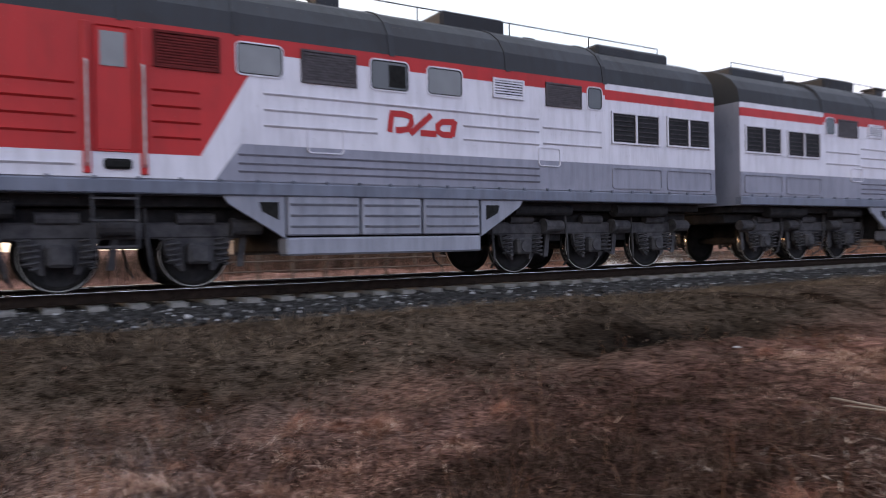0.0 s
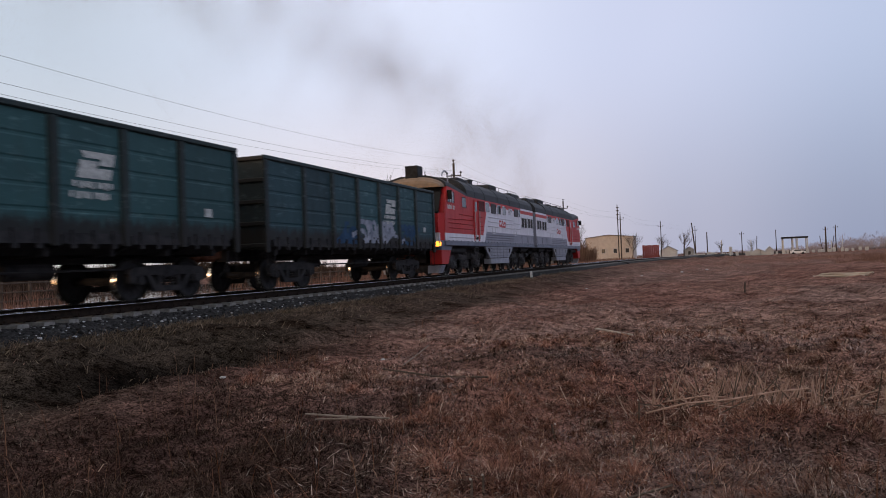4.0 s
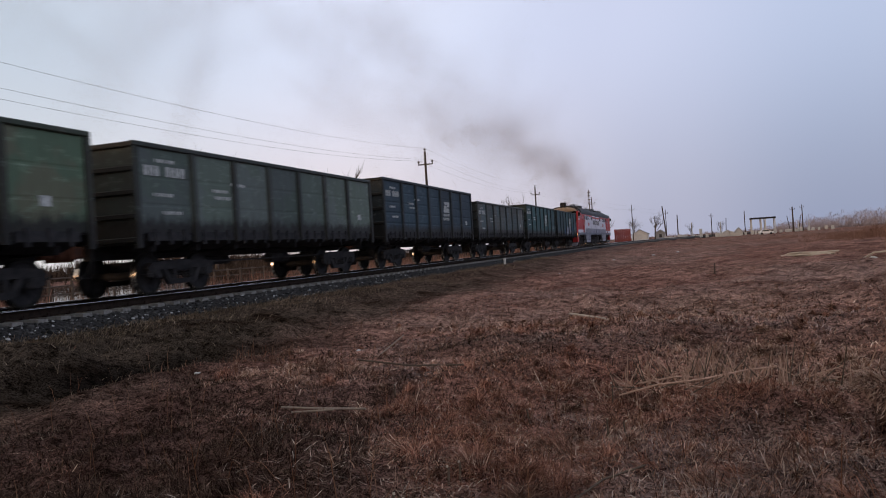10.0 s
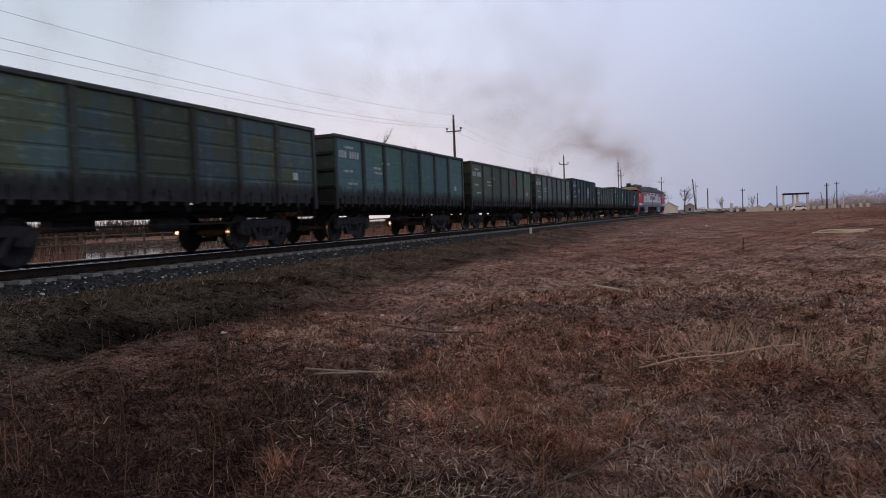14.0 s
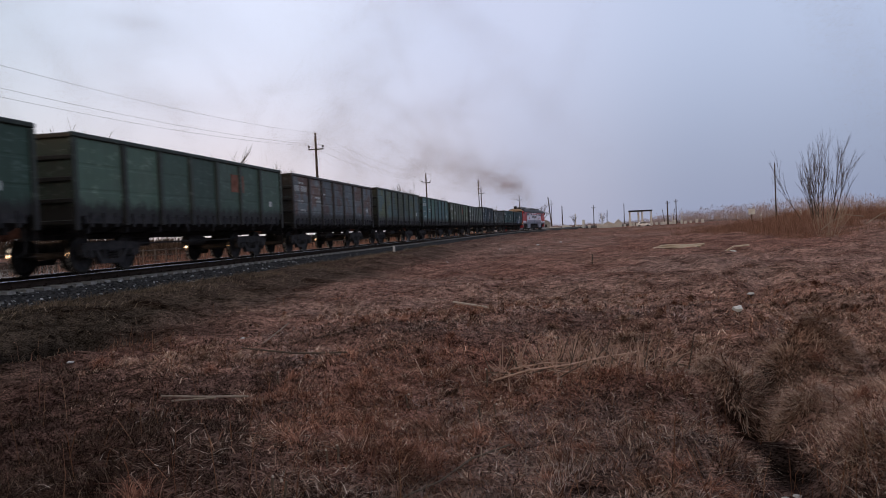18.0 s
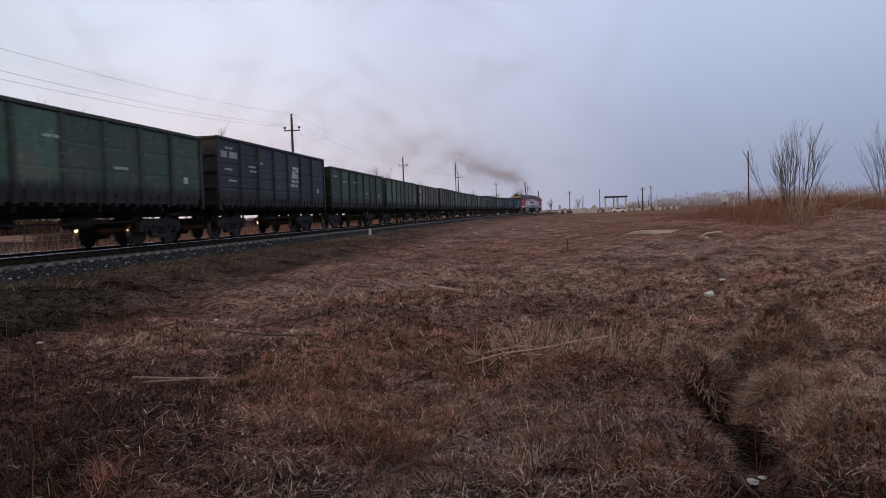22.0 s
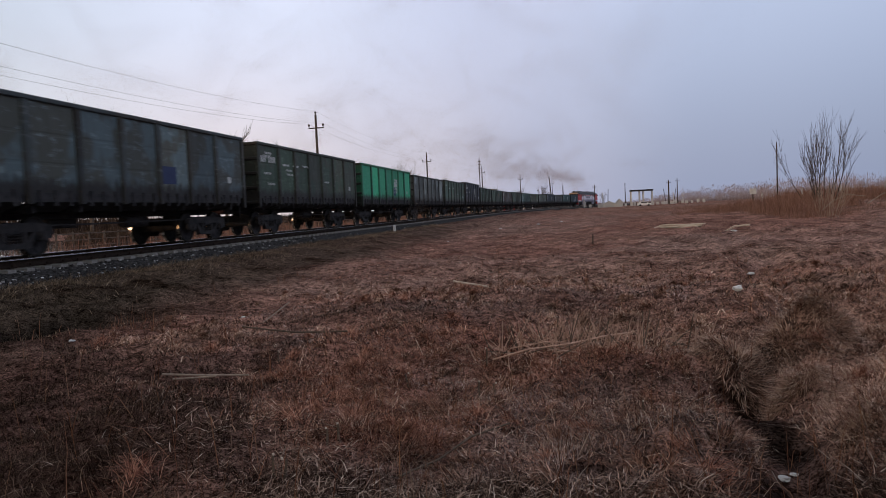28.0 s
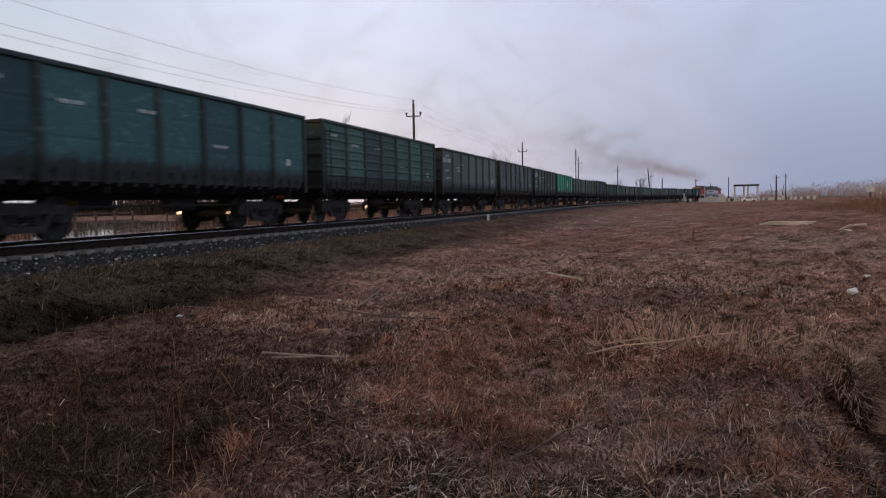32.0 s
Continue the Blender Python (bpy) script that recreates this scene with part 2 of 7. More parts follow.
M_RED = worn_paint("red_loco_paint", (0.44, 0.022, 0.024), (0.40, 0.02, 0.022), amount=0.3, rough=0.42)
M_WHITE = worn_paint("pale_grey_loco_paint", (0.64, 0.63, 0.71), (0.60, 0.59, 0.67), amount=0.25, rough=0.42)
M_GREY = worn_paint("mid_grey_loco_paint", (0.25, 0.255, 0.32), (0.225, 0.23, 0.29), amount=0.3, rough=0.45)
M_BEAM = worn_paint("beam_grey_paint", (0.27, 0.28, 0.34), (0.23, 0.24, 0.295), amount=0.4, rough=0.5)
# beam grey darkened: the shade from the sill's facing is in the paint
M_SILL = worn_paint("shaded_blue_grey_sill_paint", (0.15, 0.165, 0.22), (0.125, 0.14, 0.19), amount=0.4, rough=0.5)
M_ROOF = worn_paint("dark_roof_paint", (0.028, 0.031, 0.039), (0.023, 0.025, 0.031), amount=0.35, rough=0.6)
M_TAN = worn_paint("tan_cab_roof_paint", (0.27, 0.19, 0.13), (0.22, 0.155, 0.11), amount=0.35, rough=0.6)
M_CAST = grime("sooty_cast_steel", (0.014, 0.014, 0.016), (0.045, 0.043, 0.045), 0.8, 4)
M_BLACK = grime("black_running_gear", (0.014, 0.014, 0.0165), (0.042, 0.041, 0.044), 0.8, 5)
M_FRAME = grime("dusty_cast_steel", (0.032, 0.032, 0.038), (0.095, 0.092, 0.098), 0.75, 4)
M_RUBBER = grime("dark_seal", (0.008, 0.008, 0.008), (0.02, 0.02, 0.02), 0.7, 10)
M_STEEL = grime("bright_rail_steel", (0.58, 0.56, 0.54), (0.78, 0.76, 0.73), 0.2, 12, 1.0, 0.03)
M_TREAD = grime("worn_wheel_tread", (0.009, 0.009, 0.009), (0.026, 0.025, 0.024), 0.6, 9, 0.0, 0.1)
M_RIM = grime("white_painted_rim", (0.22, 0.215, 0.21), (0.5, 0.49, 0.48), 0.6, 9)
M_RUSTRAIL = grime("rusty_rail_web", (0.008, 0.006, 0.005), (0.028, 0.019, 0.015), 0.9, 8)
M_SLEEPER = grime("grey_concrete_sleeper", (0.11, 0.106, 0.102), (0.27, 0.26, 0.25), 0.9, 9)
M_CHALK = grime("worn_off_white_lettering", (0.22, 0.235, 0.24), (0.56, 0.58, 0.58), 0.7, 9)
M_LETTER = grime("faded_white_lettering", (0.42, 0.44, 0.45), (0.62, 0.63, 0.63), 0.7, 20)
M_SHUTTER = grime("dark_grey_shutter_paint", (0.05, 0.045, 0.05), (0.10, 0.09, 0.10), 0.5, 6)
M_REDSHUTTER = grime("dark_red_shutter_paint", (0.07, 0.012, 0.012), (0.14, 0.02, 0.02), 0.5, 6)
M_LOUVRE = grime("dark_louvre_metal", (0.012, 0.012, 0.014), (0.03, 0.03, 0.034), 0.5, 8)
M_COUPLER = grime("rusty_coupler_iron", (0.05, 0.022, 0.015), (0.12, 0.05, 0.03), 0.85, 8)
M_WOOD = grime("weathered_grey_wood", (0.16, 0.13, 0.11), (0.32, 0.27, 0.23), 0.9, 7)
M_DARKWOOD = grime("tarred_pole_wood", (0.035, 0.028, 0.024), (0.09, 0.07, 0.06), 0.9, 7)
M_CONCRETE = grime("pale_concrete", (0.36, 0.35, 0.34), (0.52, 0.51, 0.5), 0.9, 4)
M_CERAMIC = grime("dark_glazed_insulator", (0.02, 0.016, 0.014), (0.05, 0.035, 0.03), 0.3, 4)
M_WIRE = grime("dull_aluminium_wire", (0.08, 0.08, 0.085), (0.14, 0.14, 0.15), 0.6, 4, 0.6)
M_TWIG = grime("bare_twig_bark", (0.06, 0.045, 0.035), (0.13, 0.1, 0.08), 0.9, 12)
M_BLEACHED = grime("bleached_bare_wood", (0.34, 0.29, 0.24), (0.52, 0.46, 0.39), 0.85, 12)


def glass_mat(name, tint, rough=0.06, spec=0.8):
    k = Mat(name, rough, 0.0, spec)
    k.color(k.ramp(k.noise(1.5, 2), [(0.3, tuple(c * 0.7 for c in tint)), (0.7, tint)]))
    return k.m


M_WINDOW = glass_mat("dusty_window_glass", (0.06, 0.06, 0.065))
M_SCREEN = glass_mat("clean_windscreen_glass", (0.012, 0.012, 0.013), 0.12, 0.15)
# paler base: the grey sky reflection is put into the glass colour
M_PALEGLASS = glass_mat("pale_reflection_window_glass", (0.17, 0.17, 0.18), 0.15)


def glow(name, color, strength):
    k = Mat(name, 0.4)
    k.color(color)
    k.b.inputs["Emission Color"].default_value = (*color, 1)
    k.b.inputs["Emission Strength"].default_value = strength
    return k.m


M_LAMP = glow("lit_amber_lamp", (1.0, 0.34, 0.04), 2.8)


# ---- the line of the track ----
BEND, RADIUS = 97.0, 800.0


def rail_at(s, off=0.0):
    """Place and heading (radians, left of +y) s metres along the track, off metres to its right."""
    if s <= BEND:
        return off, s, 0.0
    a = (s - BEND) / RADIUS
    return RADIUS - (RADIUS - off) * math.cos(a), BEND + (RADIUS - off) * math.sin(a), -a


def bend_x(y):
    return np.where(y > BEND, np.minimum((y - BEND) ** 2 / (2 * RADIUS), 400.0), 0.0)


# ---- ground ----
def lumps(x, y, seed, scale):
    """Smooth value noise on arrays, 0 to 1."""
    x, y = np.asarray(x, float) / scale + seed * 17.31, np.asarray(y, float) / scale + seed * 9.77
    xi, yi = np.floor(x), np.floor(y)
    fx, fy = x - xi, y - yi
    fx, fy = fx * fx * (3 - 2 * fx), fy * fy * (3 - 2 * fy)

    def rnd(a, b):
        v = np.sin(a * 127.1 + b * 311.7 + seed * 74.7) * 43758.5453
        return v - np.floor(v)
    return (rnd(xi, yi) * (1 - fx) + rnd(xi + 1, yi) * fx) * (1 - fy) + (rnd(xi, yi + 1) * (1 - fx) + rnd(xi + 1, yi + 1) * fx) * fy


TUSSOCKS = [(14.33, 6.15, 0.36), (14.92, 6.5, 0.38), (14.72, 5.5, 0.25), (15.35, 6.6, 0.26), (15.1, 4.9, 0.3)]
MOUNDS = len(TUSSOCKS)
_r = random.Random(31)
while len(TUSSOCKS) < 66:
    _x, _y = _r.uniform(13.0, 18.5), _r.uniform(2.2, 9.6)
    if _x > 13.4 + 0.10 * _y + 0.9 * (_y < 4) or _r.random() < 0.12:
        if abs(_x - (14.1 + 0.16 * (_y - 3.6))) > 0.36 and math.hypot(_x - 13.0, _y - 3.05) > 0.8 and all(math.hypot(_x - a, _y - b) > 0.42 for a, b, _ in TUSSOCKS):
            TUSSOCKS.append((_x, _y, _r.uniform(0.14, 0.3) * (1.0 if _y < 9 else 0.75)))


def pond_span(x, y):
    """1 at the rim of the flooded meadow, 0 in its middle."""
    u, v = (np.asarray(x, float) + 40.0) * -0.69 + (y - 56.0) * 0.72, (np.asarray(x, float) + 40.0) * 0.72 + (y - 56.0) * 0.69
    return np.hypot(u / 36.0, v / 13.5)


def bearing(x, y):
    """Degrees left of straight ahead, from where one stands."""
    return np.degrees(np.arctan2(12.65 - x, y + 1.15))


def ground_z(x, y):
    x, y = np.asarray(x, float), np.asarray(y, float)
    d = x - bend_x(y)
    z = np.interp(d, [-2000, -60, -14, -2.5, 1.75, 2.15, 3.0, 4.2, 5.4, 7.0, 12.0, 30.0, 60.0, 2000], [-0.5, -0.5, -0.7, -0.62, -0.62, -0.45, -0.5, -0.64, -0.86, -0.84, -0.86, -0.62, -0.4, -0.2])
    near = np.clip((np.abs(d) - 2.4) / 1.2, 0, 1)
    z = z + near * ((lumps(x, y, 1, 4.5) - 0.5) * 0.26 + (lumps(x, y, 2, 1.3) - 0.5) * 0.25 + (lumps(x, y, 3, 0.45) - 0.5) * 0.12 + (0.5 - np.abs(lumps(x, y, 4, 0.8) - 0.5) * 2) * 0.10)
    # rough hummocks on the trampled side of the field
    rough = np.clip((x - 13.2 - 0.06 * y) / 1.5, 0, 1) * np.clip((y - 2.0) / 2.0, 0, 1) * np.clip((46.0 - y) / 20.0, 0, 1)
    z = z + rough * (np.abs(lumps(x, y, 14, 1.1) - 0.5) * 0.66 + (lumps(x, y, 15, 0.5) - 0.5) * 0.18 - 0.15)
    # flooded meadow beyond the track
    z = z - 0.6 * np.exp(-pond_span(x, y) ** 4)
    # hollow beside the ballast
    z = z - 0.42 * np.exp(-(((x - 4.9) / 0.7) ** 2 + ((y - 7.8) / 2.3) ** 2))
    z = z - 0.22 * np.exp(-(((x - 13.0) / 0.3) ** 2 + ((y - 3.05) / 0.2) ** 2))
    # rut that runs away from the camera's feet
    mid = 14.1 + 0.16 * (y - 3.6) + 0.12 * np.sin(y * 2.1)
    z = z - 0.36 * np.exp(-((x - mid) / (0.22 + 0.22 * lumps(x, y, 87, 1.4))) ** 2) * (0.35 + 1.1 * lumps(x, y, 88, 0.9)) * np.clip((y - 0.8) / 1.2, 0, 1) * np.clip((8.6 - y) / 2.6, 0, 1)
    for i, (tx, ty, tr) in enumerate(TUSSOCKS):
        z = z + (1.0 if i < MOUNDS else 0.46) * tr * np.exp(-(((x - tx) ** 2 + (y - ty) ** 2) / (tr * tr)) ** 1.9)
    # brushy bank
    z = z + 1.0 * np.exp(-(((x - 33.0) / 9.0) ** 2 + ((y - 52.0) / 16.0) ** 2))
    return z


# (x, y, half width, half length, kind): r reddish, g greyish, p pale straw, d dark grass, partly painting in the lens
# vignette
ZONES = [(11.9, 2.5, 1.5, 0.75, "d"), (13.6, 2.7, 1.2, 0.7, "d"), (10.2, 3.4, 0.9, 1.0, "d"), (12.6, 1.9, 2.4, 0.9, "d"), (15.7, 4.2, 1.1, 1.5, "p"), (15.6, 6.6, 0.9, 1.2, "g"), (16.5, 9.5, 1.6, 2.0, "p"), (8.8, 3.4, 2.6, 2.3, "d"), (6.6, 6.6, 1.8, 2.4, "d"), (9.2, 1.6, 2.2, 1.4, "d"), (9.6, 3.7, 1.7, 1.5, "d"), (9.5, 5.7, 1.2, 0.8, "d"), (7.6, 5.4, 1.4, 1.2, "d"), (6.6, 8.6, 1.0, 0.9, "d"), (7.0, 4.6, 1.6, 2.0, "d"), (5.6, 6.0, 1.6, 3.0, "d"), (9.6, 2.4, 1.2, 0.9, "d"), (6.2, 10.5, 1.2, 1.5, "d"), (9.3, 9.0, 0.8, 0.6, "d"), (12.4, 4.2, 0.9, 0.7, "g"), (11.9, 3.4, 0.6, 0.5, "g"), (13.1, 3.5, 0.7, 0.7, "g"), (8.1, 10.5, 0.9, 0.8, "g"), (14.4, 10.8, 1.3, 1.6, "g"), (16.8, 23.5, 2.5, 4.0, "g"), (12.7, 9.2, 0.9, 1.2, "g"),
         (11.1, 4.5, 0.8, 0.8, "r"), (11.4, 3.7, 0.45, 0.5, "r"), (11.5, 7.0, 1.2, 0.9, "r"), (6.4, 8.6, 0.7, 1.4, "r"), (17.0, 13.8, 2.0, 1.6, "r"), (10.5, 23.5, 2.5, 3.5, "r"), (25.0, 39.0, 5.0, 5.0, "r"), (10.4, 5.8, 0.7, 0.6, "r"), (10.3, 12.2, 1.6, 1.2, "r"), (17.0, 45.0, 5.0, 7.0, "r"), (7.0, 17.0, 1.6, 3.0, "r"), (21.0, 27.0, 3.0, 3.0, "r"),
         (8.1, 7.1, 0.7, 0.6, "p"), (13.3, 8.3, 0.6, 0.8, "p"), (14.6, 7.2, 0.7, 0.8, "p"), (12.5, 15.0, 1.6, 1.8, "p"), (8.5, 13.6, 1.4, 1.0, "p"), (18.4, 20.0, 2.2, 2.0, "p"), (14.0, 30.0, 2.5, 4.0, "p"), (5.2, 13.5, 0.7, 2.5, "p"), (7.4, 7.8, 0.5, 0.9, "p")]


def zone_share(x, y, kind):
    """How strongly a kind of grass rules at each spot, 0 to 1, ragged at the edge."""
    w = np.clip((lumps(x, y, {"r": 71, "g": 72, "p": 73, "d": 78}[kind], 2.4) * 0.55 + lumps(x, y, {"r": 74, "g": 75, "p": 76, "d": 79}[kind], 0.7) * 0.45 - 0.52) * 4, 0, 0.75)
    ragged = (lumps(x, y, 77, 0.5) - 0.5) * 0.7
    for zx, zy, rx, ry, zk in ZONES:
        d = np.hypot((x - zx) / rx, (y - zy) / ry) + ragged
        k = np.clip(1.5 - d, 0, 1)
        w = np.maximum(w, k) if zk == kind else w * (1 - 0.8 * k)
    return w


def graded(lo, hi, step, far_lo, far_hi, grow=1.16):
    mid = list(np.arange(lo, hi + step / 2, step))
    s, p, up = step, mid[-1], []
    while p < far_hi:
        s = min(s * grow, 160)
        p += s
        up.append(p)
    s, p, dn = step, mid[0], []
    while p > far_lo:
        s = min(s * grow, 160)
        p -= s
        dn.append(p)
    return np.array(dn[::-1] + mid + up)


def build_ground():
    xs, ys = graded(2.4, 19.0, 0.13, -2600, 2600), graded(-1.0, 17.0, 0.13, -1500, 3400)
    gx, gy = np.meshgrid(xs, ys)
    gz = ground_z(gx, gy)
    n, m = gx.shape
    i = np.arange(n * m).reshape(n, m)
    f = np.stack([i[:-1, :-1], i[:-1, 1:], i[1:, 1:], i[1:, :-1]], -1).reshape(-1, 4)
    k = Mat("dry_spring_soil", 1.0, 0, 0.0)
    k.coords(world_space=True)
    fine, crumb = k.noise(7, 6, 0.7), k.noise(38, 4, 0.7)
    thatch = k.node("ShaderNodeVertexColor")
    thatch.layer_name = "thatch"
    c = k.mix(1.0, thatch.outputs[0], k.ramp(k.noise(0.9, 5, 0.65), [(0.34, (0.5, 0.44, 0.42)), (0.5, (1, 1, 1)), (0.66, (1.55, 1.5, 1.46))]), "MULTIPLY")
    c = k.mix(1.0, c, k.ramp(fine, [(0.36, (0.18, 0.165, 0.16)), (0.52, (1, 1, 1)), (0.68, (1.5, 1.48, 1.45))]), "MULTIPLY")
    c = k.mix(1.0, c, k.ramp(crumb, [(0.44, (0.22, 0.2, 0.19)), (0.54, (1, 1, 1))]), "MULTIPLY")
    k.color(c)
    k.bump(fine, 0.8, 0.04)
    me = raw_mesh("ground", np.stack([gx, gy, gz], -1).reshape(-1, 3), f, k.m, True)
    # kinds of old grass over the field: straw, reddish, greyish, pale, dark (partly painted vignette), olive by the
    # track
    x, y = gx.ravel(), gy.ravel()
    col = np.tile(np.array([0.37, 0.203, 0.165]), (len(x), 1))
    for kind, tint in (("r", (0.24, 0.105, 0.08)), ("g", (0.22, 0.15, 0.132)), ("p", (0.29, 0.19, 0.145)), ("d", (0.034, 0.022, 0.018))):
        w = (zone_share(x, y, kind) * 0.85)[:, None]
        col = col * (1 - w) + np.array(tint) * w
    straw = np.zeros(len(x))
    for i, (tx, ty, tr) in enumerate(TUSSOCKS):
        straw = np.maximum(straw, (0.9 if i < MOUNDS else 0.55) * np.exp(-((x - tx) ** 2 + (y - ty) ** 2) / (tr * tr * 0.8)))
    col = col * (1 - straw[:, None]) + np.array([0.36, 0.225, 0.17]) * straw[:, None]
    # distance brightness put into the colour: soil grows lighter with y
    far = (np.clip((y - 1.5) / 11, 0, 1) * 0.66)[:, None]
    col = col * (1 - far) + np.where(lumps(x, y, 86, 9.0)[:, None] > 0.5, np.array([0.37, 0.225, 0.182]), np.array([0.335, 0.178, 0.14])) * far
    slope = np.clip((7.2 - (x - bend_x(y))) / 2.4, 0, 1)[:, None] * np.clip(1 - (y[:, None] - 10) / 90, 0.35, 1) * (x > 0)[:, None]
    col = col * (1 - slope) + np.array([0.085, 0.062, 0.046]) * slope
    # shade of the hollow, the hole and the rut painted black into the soil, with some wet
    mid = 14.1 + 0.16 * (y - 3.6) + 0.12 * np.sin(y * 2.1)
    recess_dark = np.exp(-(((x - 4.9) / 0.75) ** 2 + ((y - 7.9) / 2.4) ** 2)) + np.exp(-(((x - 13.0) / 0.3) ** 2 + ((y - 3.05) / 0.2) ** 2)) + np.exp(-((x - mid) / 0.32) ** 2) * np.clip(2.4 * lumps(x, y, 89, 0.8), 0.3, 1) * (y > 1) * np.clip((8.0 - y) / 2.0, 0, 1)
    recess_dark = np.clip(recess_dark * 1.15, 0, 0.93)[:, None]
    col = col * (1 - recess_dark) + np.array([0.012, 0.009, 0.008]) * recess_dark
    col = col * np.array([0.88, 0.92, 0.94])
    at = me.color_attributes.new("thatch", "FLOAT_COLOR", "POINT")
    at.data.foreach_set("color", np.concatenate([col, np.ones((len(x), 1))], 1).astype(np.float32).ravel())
    ob = new("ground", me)
    tagged(ob, "brown dry-grass field with bare soil beside the railway", "ground", kind="structure")


def build_pond():
    k = Mat("still_flood_water", 0.06, 0, 0.5)
    k.coords(world_space=True)
    n = k.noise(1.2, 3)
    k.color(k.ramp(n, [(0.3, (0.03, 0.03, 0.03)), (0.7, (0.06, 0.055, 0.05))]))
    k.bump(n, 0.03, 0.02)
    bm = bmesh.new()
    ring = []
    for i in range(40):
        a = 2 * math.pi * i / 40
        u, v = 36.5 * math.cos(a), 14.0 * math.sin(a)
        ring.append(bm.verts.new((-40.0 - 0.69 * u + 0.72 * v, 56.0 + 0.72 * u + 0.69 * v, -0.84)))
    bm.faces.new(ring)
    ob = new("water", finish(bm, "water", k.m))
    tagged(ob, "still pale flood water in the meadow beyond the track", "water", kind="structure")


build_ground()
build_pond()


# ---- track ----
def along(s0, s1, step):
    return np.arange(s0, s1 + step / 2, step)


def sweep(name, profile, ss, mat, parent, label="", kind=""):
    """A closed profile of (offset, z) swept along the track."""
    verts, faces, n = [], [], len(profile)
    for s in ss:
        for off, z in profile:
            x, y, _ = rail_at(s, off)
            verts.append((x, y, z))
    for j in range(len(ss) - 1):
        for i in range(n):
            faces.append((j * n + i, j * n + (i + 1) % n, (j + 1) * n + (i + 1) % n, (j + 1) * n + i))
    ob = piece(name, raw_mesh(name, verts, faces, mat), parent, label=label)
    return tagged(ob, kind=kind) if kind else ob


def stone_mesh(rng):
    """A small angular stone: twelve jittered corners of an icosahedron."""
    t = (1 + 5 ** 0.5) / 2
    v = np.array([(-1, t, 0), (1, t, 0), (-1, -t, 0), (1, -t, 0), (0, -1, t), (0, 1, t), (0, -1, -t), (0, 1, -t), (t, 0, -1), (t, 0, 1), (-t, 0, -1), (-t, 0, 1)]) / 1.9
    f = np.array([(0, 11, 5), (0, 5, 1), (0, 1, 7), (0, 7, 10), (0, 10, 11), (1, 5, 9), (5, 11, 4), (11, 10, 2), (10, 7, 6), (7, 1, 8), (3, 9, 4), (3, 4, 2), (3, 2, 6), (3, 6, 8), (3, 8, 9), (4, 9, 5), (2, 4, 11), (6, 2, 10), (8, 6, 7), (9, 8, 1)])
    return v, f


def scatter_stones(name, px, py, pz, size, mat, seed):
    rng = np.random.default_rng(seed)
    v, f = stone_mesh(rng)
    n = len(px)
    a = rng.uniform(0, 2 * np.pi, n)
    jit = 1 + rng.uniform(-0.28, 0.28, (n, 12, 3))
    w = v[None] * jit * np.stack([rng.uniform(0.7, 1.3, n), rng.uniform(0.7, 1.3, n), rng.uniform(0.5, 0.9, n)], -1)[:, None] * size[:, None, None]
    c, s = np.cos(a)[:, None], np.sin(a)[:, None]
    out = np.stack([w[..., 0] * c - w[..., 1] * s + px[:, None], w[..., 0] * s + w[..., 1] * c + py[:, None], w[..., 2] + pz[:, None]], -1)
    faces = (f[None] + (np.arange(n) * 12)[:, None, None]).reshape(-1, 3)
    return raw_mesh(name, out.reshape(-1, 3), faces, mat)


def island_mat(name, stops, rough=0.9):
    k = Mat(name, rough, 0, 0.1)
    r = k.node("ShaderNodeNewGeometry").outputs["Random Per Island"]
    c = k.ramp(r, stops)
    c = k.mix(k.ramp(k.noise(20, 4), [(0.3, (0.5, 0.5, 0.5)), (0.6, (0, 0, 0))]), c, (0.04, 0.035, 0.03))
    k.color(c)
    return k.m


BALLAST = [(-2.5, -0.68), (-1.5, -0.25), (1.2, -0.245), (1.55, -0.275), (2.4, -0.66)]


def ballast_z(d):
    return np.interp(np.abs(d), [0, 1.2, 1.55, 2.4], [-0.262, -0.262, -0.285, -0.65])


